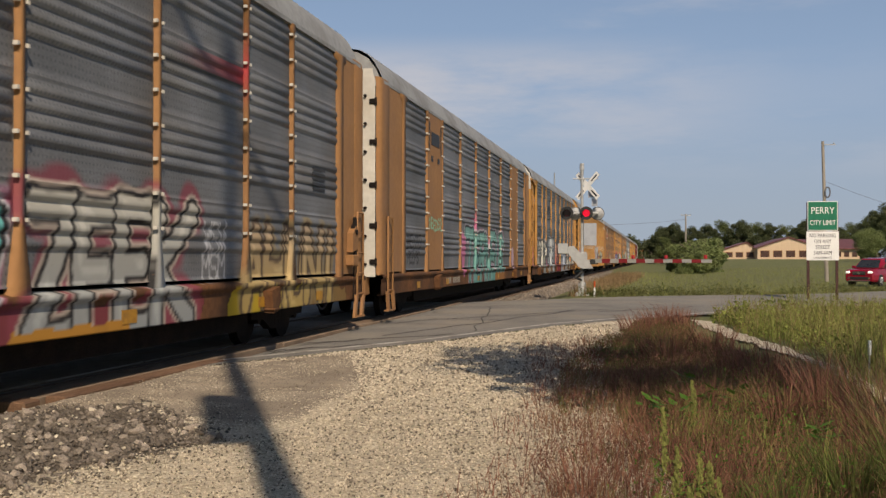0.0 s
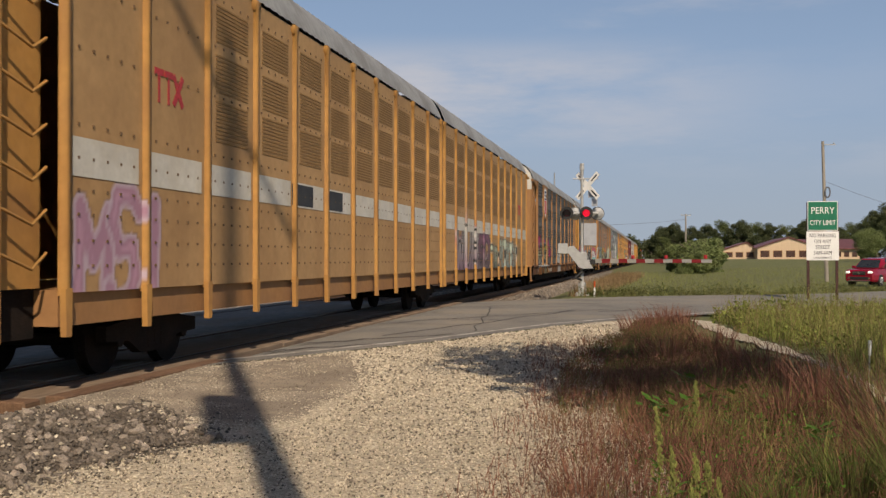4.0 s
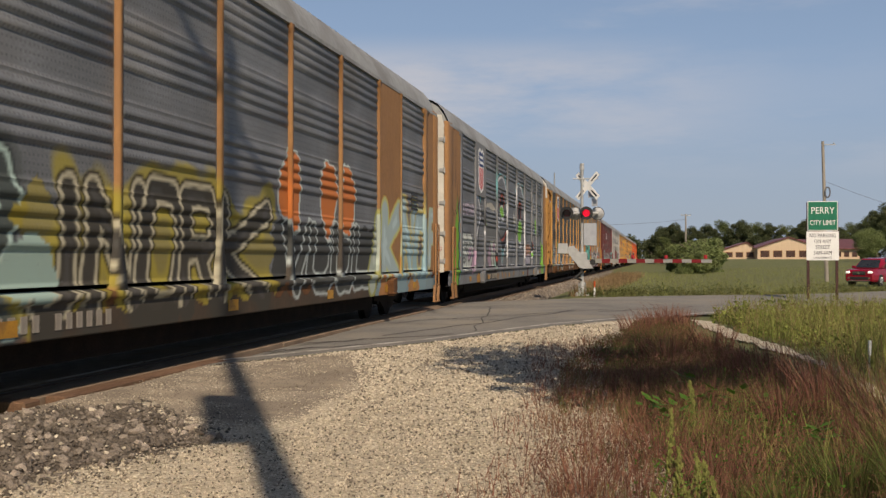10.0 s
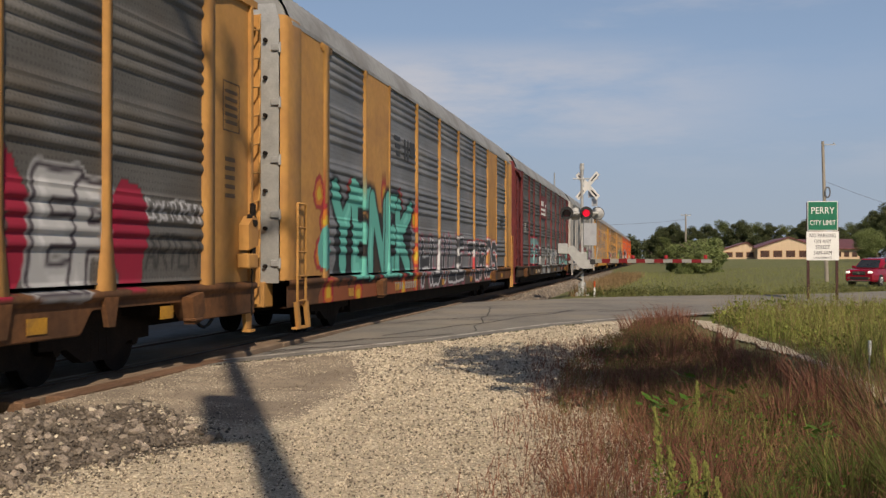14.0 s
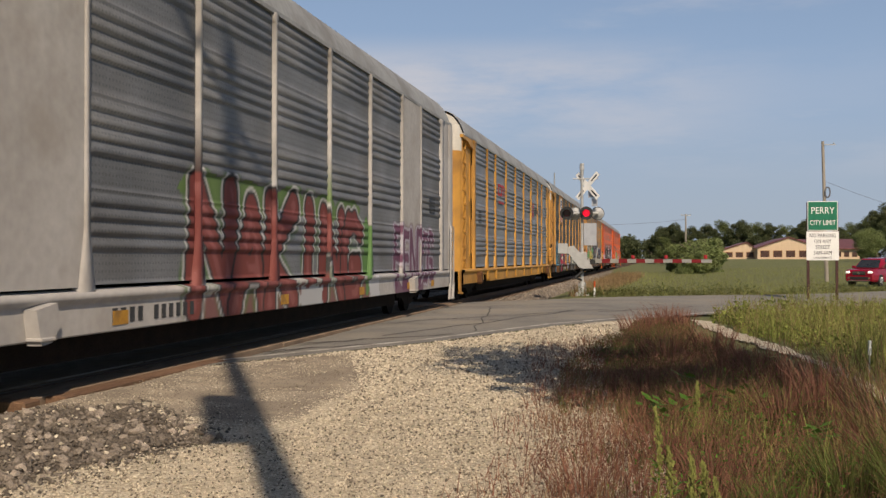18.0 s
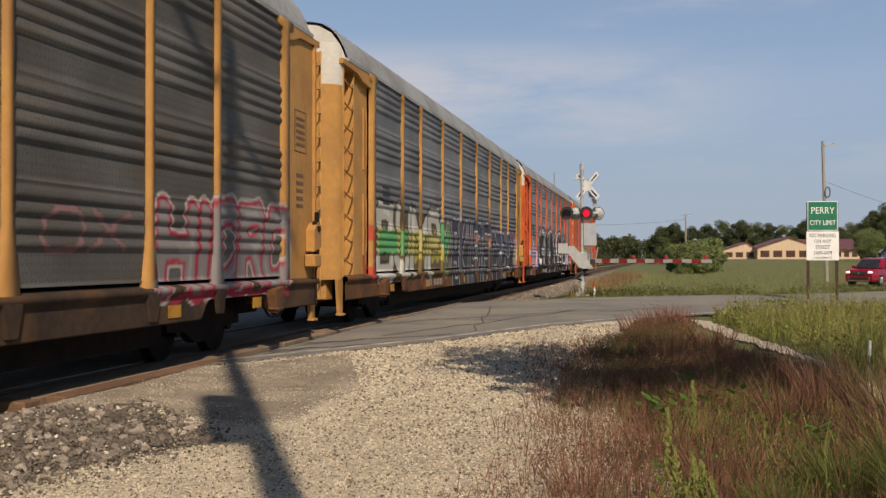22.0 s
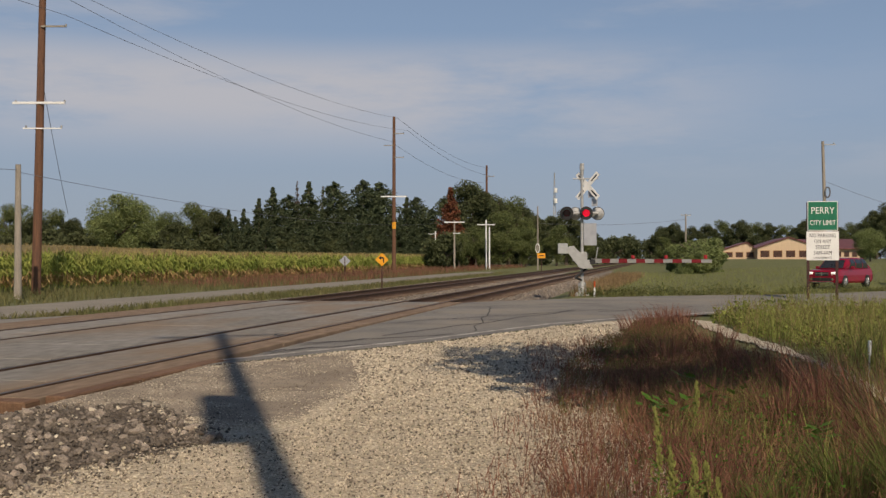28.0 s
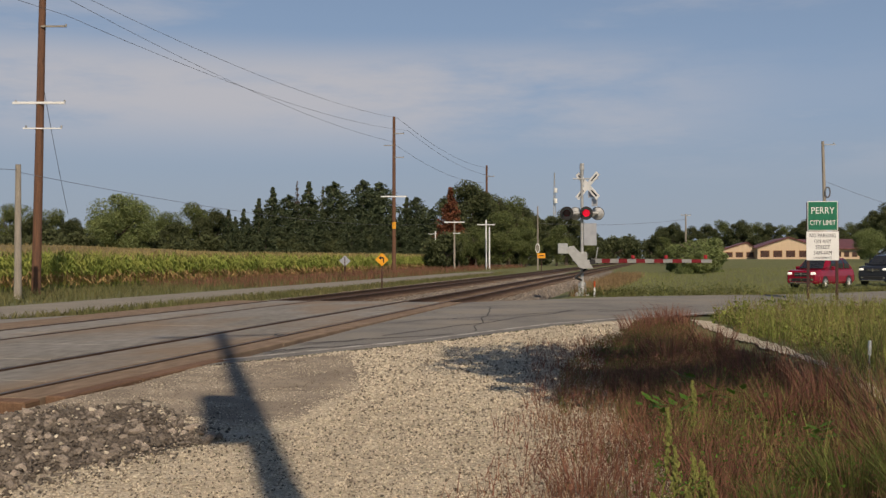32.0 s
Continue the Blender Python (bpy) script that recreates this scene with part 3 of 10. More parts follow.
def truck(parent, y, sub="truck"):
    """A four-wheel truck: side frames, bolster, wheelsets."""
    if "truck" not in shared:
        bm = bmesh.new()
        for s in (-1, 1):
            o = [(-1.25, 0.42), (-1.25, 0.60), (-0.75, 0.66), (-0.45, 0.86), (0.45, 0.86), (0.75, 0.66), (1.25, 0.60), (1.25, 0.42), (0.7, 0.40), (0.35, 0.22), (-0.35, 0.22), (-0.7, 0.40)]
            prism(bm, [(p[0], p[1]) for p in o], "x", s * 0.98 - 0.07, s * 0.98 + 0.07)
        block(bm, -1.0, 1.0, -0.25, 0.25, 0.5, 0.85, 0.03)
        fr = bpy.data.meshes.new("truck_frame")
        bm.to_mesh(fr), bm.free()
        fr.materials.append(M["iron"])
        bm = bmesh.new()
        for s in (-1, 1):
            rod(bm, (s * 0.69, 0, 0), (s * 0.80, 0, 0), 0.415, 0.415, 20)
            rod(bm, (s * 0.66, 0, 0), (s * 0.69, 0, 0), 0.44, 0.44, 20)
        rod(bm, (-1.05, 0, 0), (1.05, 0, 0), 0.08, 0.08, 10)
        wh = bpy.data.meshes.new("wheelset")
        bm.to_mesh(wh), bm.free()
        wh.materials.append(M["iron"])
        bm = bmesh.new()
        for k in (-0.18, 0, 0.18):
            rod(bm, (0, k, 0.28), (0, k, 0.55), 0.075, 0.075, 8)
        sp = bpy.data.meshes.new("springs")
        bm.to_mesh(sp), bm.free()
        sp.materials.append(M["iron"])
        shared["truck"] = (fr, wh, sp)
    fr, wh, sp = shared["truck"]
    t = new("truck", fr)
    t.parent, t.matrix_basis = parent, pose(0, y, 0)
    for k in (-0.89, 0.89):
        w = new("wheelset", wh)
        w.parent, w.matrix_basis = t, pose(0, k, 0.415)
    for s in (-1, 1):
        o = tagged(new("spring_group", sp), kind="stuff")
        o.parent, o.matrix_basis = t, pose(s * 0.98, 0, 0)


def tube(points, r, seg=5):
    """One bent bar through a row of points."""
    pts = [Vector(p) for p in points]
    rings = []
    for i, p in enumerate(pts):
        d = (pts[min(i + 1, len(pts) - 1)] - pts[max(i - 1, 0)]).normalized()
        u = d.cross(Vector((0.93, 0.2, 0.31))).normalized()
        v = d.cross(u)
        rings += [tuple(p + (u * math.cos(k * 2 * math.pi / seg) + v * math.sin(k * 2 * math.pi / seg)) * r) for k in range(seg)]
    q = [(i * seg + k, i * seg + (k + 1) % seg, i * seg + seg + (k + 1) % seg, i * seg + seg + k) for i in range(len(pts) - 1) for k in range(seg)]
    return quads_mesh("bar", np.array(rings), np.array(q))


def rungs(owner, name, points, r, material, zs):
    """Equal bent rungs of a ladder, one over the other."""
    key = ("rung", name, material.name, points[0][0] > 0)
    if key not in shared:
        shared[key] = tube(points, r)
        spray(shared[key], None)
        shared[key].materials.append(material)
    for z in zs:
        o = new("rung", shared[key])
        o.parent, o.matrix_basis = owner, pose(0, 0, z)


def standing_sheet(path, zs):
    """An upright sheet along a path of (x, y); above the eave it leans inwards."""
    rows = [(x * (1 - 0.16 * max(0, z - EAVE)), y, z) for z in zs for x, y in path]
    i = np.arange(len(rows)).reshape(len(zs), len(path))
    me = quads_mesh("sheet", np.array(rows), np.stack([i[:-1, :-1], i[:-1, 1:], i[1:, 1:], i[1:, :-1]], -1).reshape(-1, 4))
    spray(me, None)
    return me


def bars(car, rows, material, x=SIDE + 0.004, name="marking", label=""):
    """Plain painted bars in place of lettering: (y0, y1, z0, z1)."""
    bm = bmesh.new()
    for y0, y1, z0, z1 in rows:
        block(bm, x - 0.006, x, y0, y1, z0, z1)
    return part(name, bm, material, car, label)


def autorack(name, label, yc, kind, body, panel, fn=None, split=2.75, bare_posts=False, bare_sill=False, sill_paint=None, posts=None, door=None, top_white=False, roof=None, plates=(1, 7), flare=0.17, bolts=False, hinge="iron", handbrake=False, post_w=0.0):
    """An enclosed car carrier. kind P: open corner wells with ladders; B: closed plate ends."""
    body_m, post_m, panel_m = M[body], M[posts or body], M[panel]
    car = tagged(empty(name, TRACK_1, yc, 0), label, "train car", "cars of the freight train")
    # underframe
    sill_m = M[sill_paint] if sill_paint else body_m if body in ("yellow_new", "silver", "maroon") else M["sill_rust"]
    sill = mesh_thing("sill", sill_mesh(None if bare_sill else fn, kind == "P"), sill_m, car)
    mesh_thing("sill", far_half(shared.setdefault("far_sill", sill_mesh(None))), body_m, car)
    bm = bmesh.new()
    block(bm, -SIDE + 0.1, SIDE - 0.1, TAIL + 0.1, HEAD - 0.1, DECK - 0.1, DECK - 0.03)
    block(bm, -0.35, 0.35, TAIL - 0.2, HEAD + 0.2, 0.46, DECK - 0.1)
    # low wide block, added only to keep skylight from the ground under the car
    block(bm, -1.05, 1.05, -8.5, 8.5, 0.27, DECK - 0.1)
    for y in np.arange(-10.5, 10.6, 3.0):
        block(bm, -SIDE + 0.15, SIDE - 0.15, y - 0.06, y + 0.06, 0.72, DECK - 0.1)
    part("underframe", bm, M["iron"], car, "grimy dark underframe with an added block that keeps light out")
    key = ("bracket", sill_m.name)
    if key not in shared:
        bm = bmesh.new()
        prism(bm, [(-0.16, DECK - 0.12), (0.16, DECK - 0.12), (0.07, SILL + 0.06), (-0.07, SILL + 0.06)], "x", SIDE - 0.03, SIDE + 0.035)
        shared[key] = plain_mesh(bm, sill_m)
    if kind == "P":
        for y in EDGES[1:-1]:
            o = new("sill_bracket", shared[key])
            o.parent, o.matrix_basis = car, pose(0, y, 0)
    pad = ("pad", sill_m.name)
    if pad not in shared:
        bm = bmesh.new()
        prism(bm, [(-0.20, 0.93), (0.16, 0.99), (0.20, 0.74), (0.06, 0.60), (-0.12, 0.58)], "x", SIDE - 0.02, SIDE + 0.13)
        block(bm, SIDE - 0.02, SIDE + 0.16, -0.16, 0.10, 0.62, 0.66, 0.01)
        shared[pad] = plain_mesh(bm, M["sill_rust"] if kind == "P" else sill_m)
    for y in (-8.1, 8.0) if kind == "B" else (-11.2, 11.2):
        o = new("jacking_pad", shared[pad])
        o.parent, o.matrix_basis = car, pose(0, y, 0)
    # side panels and posts
    for i in range(9):
        y0, y1 = EDGES[i], EDGES[i + 1]
        if kind == "B" and i in plates:
            mesh_thing("side_plate", plate_mesh(y0, y1, DECK, EAVE, fn), body_m, car, "flat painted plate")
        else:
            mesh_thing("rack_panel", panel_mesh(y0, y1, fn, split), panel_m, car)
        key = ("far", round(y1 - y0, 2), panel)
        if key not in shared:
            me = far_half(panel_mesh(y0 - (y0 + y1) / 2, y1 - (y0 + y1) / 2, None, split))
            me.materials.append(panel_m)
            shared[key] = me
        o = new("rack_panel", shared[key])
        o.parent, o.matrix_basis = car, pose(0, (y0 + y1) / 2, 0)
    for i, y in enumerate(EDGES):
        big = i in (0, 9)
        w = post_w or (0.11 if kind == "P" else 0.085)
        mesh_thing("post", post_mesh(y, 0.30 if big else w, None if bare_posts else fn, (flare if not big else 0.16)), post_m, car)
        key = ("farpost", body)
        if key not in shared:
            shared[key] = far_half(post_mesh(0, 0.15, None, 0.17))
            shared[key].materials.append(post_m)
        o = new("post", shared[key])
        o.parent, o.matrix_basis = car, pose(0, y, 0)
    # eave rail and roof
    bm = bmesh.new()
    for s in (-1, 1):
        block(bm, *sorted((s * (SIDE - 0.10), s * (SIDE - 0.01))), TAIL + 0.25, HEAD - 0.25, EAVE, EAVE + 0.07)
    part("eave_rail", bm, roof or M["roof"], car)
    r = mesh_thing("roof", roof_mesh((HEAD - TAIL) / 2 - 0.25), M["roof"], car, "ribbed grey roof")
    r.location.y = (HEAD + TAIL) / 2
    a = np.sin(np.linspace(-1, 1, 15) * math.pi / 2)
    for s in (-1, 1):
        bm = bmesh.new()
        prism(bm, [(1.55 * q, EAVE - 0.05 + 0.82 * (1 - abs(q) ** 6)) for q in a], "y", *sorted((s * (end_of(s) - 0.30), s * (end_of(s) - 0.22))))
        part("roof_end", bm, M["white_paint"] if top_white else M["roof"], car, "end cap of the roof")
    # ends
    door_m = M[door or body]
    for s in (-1, 1):
        END = end_of(s)
        if kind == "B":
            y0, y1 = sorted((s * 11.85, s * (END - 0.70)))
            mesh_thing("end_plate", plate_mesh(y0, y1, DECK, EAVE, fn), body_m, car, "flat end plate")
            bm = bmesh.new()
            block(bm, -SIDE + 0.02, -SIDE + 0.06, y0, y1, DECK, EAVE)
            part("end_plate", bm, body_m, car)
            for q in (-1, 1):
                arc = [(q * (1.47 + 0.115 * math.sin(a)), s * (END - 0.10 + 0.13 * math.cos(a))) for a in np.linspace(0, math.pi / 2, 6)] + [(q * (SIDE - 0.005), s * (END - 0.68)), (q * (SIDE - 0.03), s * (END - 0.71))]
                me = standing_sheet(arc, [DECK - 0.06, 2.0, 3.0, 4.0, EAVE, EAVE + 0.12])
                me.materials.append(body_m)
                o = new("corner_column", me)
                o.parent = car
            yl = s * (END - 0.52)
            me = tube([(SIDE, yl - 0.21, 0.62), (SIDE + 0.06, yl - 0.21, 0.66), (SIDE + 0.06, yl - 0.21, 2.33), (SIDE + 0.06, yl - 0.19, 2.35), (SIDE + 0.06, yl + 0.19, 2.35), (SIDE + 0.06, yl + 0.21, 2.33), (SIDE + 0.06, yl + 0.21, 0.66), (SIDE, yl + 0.21, 0.62)], 0.024, 6)
            spray(me, None)
            lad = mesh_thing("ladder", me, body_m, car, "short corner ladder")
            rungs(lad, "corner%d" % s, [(SIDE + 0.065, yl - 0.22, 0), (SIDE + 0.065, yl + 0.22, 0)], 0.017, body_m, (0.72, 1.13, 1.54, 1.95))
            bm = bmesh.new()
            for k in (-0.24, 0.24):
                prism(bm, [(yl + k - 0.06, 0.70), (yl + k + 0.06, 0.70), (yl + k - s * 0.12 + 0.06, 0.25), (yl + k - s * 0.12 - 0.06, 0.25)], "x", SIDE + 0.02, SIDE + 0.08)
            block(bm, SIDE + 0.0, SIDE + 0.10, yl - 0.34, yl + 0.22, 0.25, 0.285)
            part("sill_step", bm, body_m, car, "sill step")
            ye, prof = s * END, [(0.02, 0.10), (0.45, 0.10), (0.9, 0.085), (1.46, 0.045)]
        else:
            ye = s * (END - 0.05)
            bm = bmesh.new()
            block(bm, -SIDE + 0.34, SIDE - 0.34, *sorted((s * 11.85, s * 11.93)), DECK, EAVE)
            part("end_wall", bm, body_m, car)
            if s < 0:
                # the ladder well beside the rounded door
                mesh_thing("end_plate", plate_mesh(-13.13, -12.0, DECK - 0.05, EAVE - 0.08, fn, SIDE - 0.13), body_m, car, "flat recessed end plate")
                for q in (-1, 1):
                    bm = bmesh.new()
                    u = [(SIDE - 0.05, -13.95), (SIDE - 0.05, -13.91), (SIDE - 0.32, -13.91), (SIDE - 0.32, -13.16), (SIDE - 0.08, -13.16), (SIDE - 0.08, -13.12), (SIDE - 0.36, -13.12), (SIDE - 0.36, -13.95)]
                    prism(bm, [(q * x, y) for x, y in u], "z", DECK - 0.05, EAVE - 0.1)
                    well = part("ladder_well", bm, body_m, car, "recessed ladder well")
                    rungs(well, "bent", [(q * (SIDE - 0.10), -13.91, 0.05), (q * (SIDE - 0.05), -13.72, -0.05), (q * (SIDE - 0.04), -13.48, -0.11), (q * (SIDE - 0.05), -13.30, -0.05), (q * (SIDE - 0.10), -13.15, 0.04)], 0.017, body_m, np.arange(DECK + 0.30, EAVE - 0.3, 0.44))
                bm = bmesh.new()
                for z in (1.5, 3.3):
                    block(bm, SIDE - 0.13, SIDE - 0.10, -12.32, -12.24, z, z + 1.3)
                    rod(bm, (SIDE - 0.06, -12.28, z + 0.1), (SIDE - 0.06, -12.28, z + 1.2), 0.012, seg=6)
                part("grab_iron", bm, body_m, car)
            else:
                mesh_thing("end_plate", plate_mesh(12.0, 13.36, DECK - 0.05, EAVE - 0.08, fn, SIDE - 0.07), body_m, car, "flat end plate")
                tagged(bars(car, [(12.42, 13.02, 3.95, 3.97), (12.42, 13.02, 3.25, 3.27), (12.42, 12.44, 3.25, 3.97), (13.0, 13.02, 3.25, 3.97)] + [(12.5, 12.94, 3.36 + 0.11 * i, 3.41 + 0.11 * i) for i in range(5)] + [(12.5, 12.85, 2.3 + 0.13 * i, 2.36 + 0.13 * i) for i in range(5)], M["stencil"], SIDE - 0.063, "data_panel", "small stencilled data panel"), kind="stuff")
                for q in (-1, 1):
                    bm = bmesh.new()
                    block(bm, *sorted((q * (SIDE - 0.02), q * (SIDE - 0.30))), 13.36, 13.46, DECK - 0.05, EAVE - 0.05, 0.01)
                    part("corner_post", bm, body_m, car)
                    bm = bmesh.new()
                    u = [(SIDE - 0.12, 13.545), (SIDE - 0.12, 13.615), (SIDE - 0.21, 13.615), (SIDE - 0.21, 13.945), (SIDE - 0.12, 13.945), (SIDE - 0.12, 14.015), (SIDE - 0.24, 14.015), (SIDE - 0.24, 13.545)]
                    prism(bm, [(q * x, y) for x, y in u], "z", 0.72, EAVE - 0.1)
                    lad = part("ladder", bm, body_m, car, "end ladder with zigzag rungs")
                    rungs(lad, "zigzag", [(q * (SIDE - 0.12), 13.58, 0), (q * (SIDE - 0.07), 13.80, 0.05), (q * (SIDE - 0.12), 13.98, 0.33)], 0.016, body_m, np.arange(0.95, EAVE - 0.4, 0.44))
            for q in (-1, 1):
                bm = bmesh.new()
                prism(bm, [(s * 11.8, EAVE), (s * (END + 0.12), EAVE), (s * (END + 0.12), EAVE - 0.10), (s * (END - 0.9), EAVE - 0.13), (s * (END - 1.3), EAVE - 0.24), (s * 11.9, EAVE - 0.28)], "x", *sorted((q * (SIDE - 0.02), q * (SIDE - 0.30))))
                part("eave_gusset", bm, body_m, car)
                bm = bmesh.new()
                prism(bm, [(s * END - 0.25, DECK - 0.1), (s * END + 0.1, DECK - 0.1), (s * END + 0.06, 0.32), (s * END - 0.12, 0.32)], "x", q * (SIDE - 0.12) - 0.03, q * (SIDE - 0.12) + 0.03)
                block(bm, q * (SIDE - 0.12) - 0.05, q * (SIDE - 0.12) + 0.09, s * END - 0.12, s * END + 0.06, 0.32, 0.36)
                part("sill_step", bm, body_m, car, "sill step")
            prof = [(0.02, 0.42), (0.6, 0.42)] + [(0.98 + 0.55 * math.sin(a), 0.04 + 0.38 * math.cos(a)) for a in np.linspace(0, math.pi / 2, 8)]
            if s > 0:
                prof = [(0.02, 0.30), (0.6, 0.30), (1.0, 0.22), (1.2, 0.0)]
        # the end doors
        for q in (-1, 1):
            me = standing_sheet([(q * x, ye + s * d) for x, d in prof], [DECK - 0.1, 2.0, 3.0, 4.0, 4.80, 4.805, EAVE, EAVE + 0.15, EAVE + 0.30])
            me.materials.append(door_m)
            if top_white:
                me.materials.append(M["white_paint"])
                for p in me.polygons:
                    p.material_index = 1 if p.center.z > 4.803 else 0
            d = new("end_door", me)
            d.parent = car
            if kind == "B":
                hm = M[hinge]
                key = ("hinge", hm.name)
                if key not in shared:
                    bm = bmesh.new()
                    block(bm, -0.09, 0.05, -0.03, 0.03, -0.055, 0.055, 0.01)
                    rod(bm, (0.055, 0, -0.085), (0.055, 0, 0.085), 0.026, seg=8)
                    shared[key] = plain_mesh(bm, hm)
                for zz in (1.35, 2.15, 3.05, 4.0, 4.9):
                    o = new("hinge", shared[key])
                    o.parent, o.matrix_basis = d, pose(q * 1.42, ye + s * 0.06, zz, 0, 0, 0 if q > 0 else 180)
                bm = bmesh.new()
                for x in (0.72, 1.24):
                    for zz in np.arange(1.3, 5.4, 0.62):
                        rod(bm, (q * x, ye + s * 0.05, zz), (q * x, ye + s * 0.125, zz), 0.035, seg=8)
                tagged(part("bolting", bm, M["iron"], d, "dark bolt heads"), kind="stuff")
        if s > 0 and (kind == "P" or handbrake):
            yb = END - (0.30 if kind == "P" else 0.95)
            bm = bmesh.new()
            prism(bm, [(yb - 0.22, 1.55), (yb + 0.16, 1.62), (yb + 0.16, 2.0), (yb - 0.02, 2.06), (yb - 0.22, 1.92)], "x", SIDE - 0.06, SIDE + 0.10)
            block(bm, SIDE - 0.05, SIDE + 0.14, yb - 0.32, yb + 0.05, 1.28, 1.50, 0.02)
            hb = part("hand_brake", bm, body_m, car, "hand brake housing with its lever")
            bm = bmesh.new()
            rod(bm, (SIDE + 0.02, yb + 0.02, 1.98), (SIDE + 0.10, yb + 0.02, 2.0), 0.11, 0.10, 12)
            block(bm, SIDE + 0.03, SIDE + 0.09, yb - 0.03, yb + 0.10, 1.35, 2.25, 0.02)
            part("brake_lever", bm, M["iron"], hb, "dark ratchet and lever")
            bm = bmesh.new()
            for i in range(9):
                rod(bm, (SIDE + 0.03, yb + 0.06 + 0.02 * (i % 2), 1.30 - 0.08 * i), (SIDE + 0.03, yb + 0.06 + 0.02 * ((i + 1) % 2), 1.22 - 0.08 * i), 0.014, seg=5)
            part("brake_chain", bm, M["iron"], hb, "hanging chain")
        bm = bmesh.new()
        block(bm, -0.22, 0.22, *sorted((s * (END + 0.15), s * (END + 0.75))), 0.68, 0.92, 0.03)
        block(bm, -0.16, 0.20, *sorted((s * (END + 0.7), s * (END + 1.38))), 0.66, 0.94, 0.05)
        part("coupler", bm, M["iron"], car, "rusty coupler")
        bm = bmesh.new()
        for a in range(8):
            t0, t1 = a / 8, (a + 1) / 8
            rod(bm, (0.45, s * (END + 0.1 + 1.25 * t0), 0.75 - 0.42 * math.sin(math.pi * t0)), (0.45, s * (END + 0.1 + 1.25 * t1), 0.75 - 0.42 * math.sin(math.pi * t1)), 0.025, seg=6)
        part("brake_hose", bm, M["black"], car, "hanging brake hose")
        bm = bmesh.new()
        block(bm, -1.25, 1.25, *sorted((s * (END - 0.25), s * (END + 0.18))), 0.62, DECK - 0.08, 0.02)
        part("end_sill", bm, body_m, car)
        truck(car, s * 9.9)
    if bolts:
        bm = bmesh.new()
        for y in EDGES[1:-1]:
            for z in np.arange(1.8, 5.3, 0.42):
                for k in (-0.085, 0.085):
                    block(bm, SIDE - 0.04, SIDE + 0.015, y + k - 0.018, y + k + 0.018, z - 0.02, z + 0.02)
        tagged(part("post_bolts", bm, M["white_paint"], car, "pale bolt heads along the posts"), kind="stuff")
    return car


def shield_logo(car, bay, z1=5.17, z0=3.72, plate_paint="tan"):
    """A striped shield on a painted plate."""
    y0, y1 = EDGES[bay], EDGES[bay + 1]
    bm = bmesh.new()
    block(bm, SIDE - 0.03, SIDE - 0.008, y0 + 0.05, y1 - 0.05, z0 - 0.15, z1 + 0.2)
    plate = part("logo_plate", bm, M[plate_paint], car, "painted plate with a striped shield emblem")
    yc, w = (y0 + y1) / 2, 0.50
    def outline(g):
        pts = [(-w, z1 - 0.12), (-w * 0.5, z1), (0, z1 - 0.09), (w * 0.5, z1), (w, z1 - 0.12), (w * 0.9, z1 - 0.4), (w, z0 + 0.35), (w * 0.75, z0 + 0.15), (0, z0), (-w * 0.75, z0 + 0.15), (-w, z0 + 0.35), (-w * 0.9, z1 - 0.4)]
        zc = (z0 + z1) / 2
        return [(yc + a * (1 + g), zc + (b - zc) * (1 + g * 0.6)) for a, b in pts]
    bm = bmesh.new()
    prism(bm, outline(0.12), "x", SIDE - 0.008, SIDE - 0.002)
    part("shield", bm, M["white"], plate, "white shield outline")
    bm = bmesh.new()
    for k in range(7):
        a = -w * 0.86 + k * w * 1.72 / 6.5
        b = a + w * 0.13
        zb = z0 + 0.06 + 0.26 * (abs(a + b) / 2 / w) ** 2
        block(bm, SIDE - 0.002, SIDE + 0.002, yc + a, yc + b, zb, z1 - 0.62)
    part("stripes", bm, M["logo_red"], plate, "red stripes")
    bm = bmesh.new()
    prism(bm, [(yc - w * 0.93, z1 - 0.16), (yc - w * 0.5, z1 - 0.05), (yc, z1 - 0.13), (yc + w * 0.5, z1 - 0.05), (yc + w * 0.93, z1 - 0.16), (yc + w * 0.84, z1 - 0.58), (yc - w * 0.84, z1 - 0.58)], "x", SIDE - 0.002, SIDE + 0.003)
    part("chief", bm, M["logo_blue"], plate, "blue upper field")
    bm = bmesh.new()
    for zz, hw in ((z1 - 0.26, 0.6), (z1 - 0.44, 0.7)):
        block(bm, SIDE + 0.003, SIDE + 0.006, yc - w * hw, yc + w * hw, zz - 0.045, zz + 0.045)
    part("bars", bm, M["white"], plate)


SIDE_TURN = Matrix.Rotation(radians(90), 4, "Z")
GAPS = [-7.4, 21.2, 49.8, 78.4, 122.9, 151.3, 180.0, 208.7, 237.4, 266.5, 295.3, 324.6, 353.9, 382.6, 411.7, 440.6, 469.7, 498.6]
CARS = []

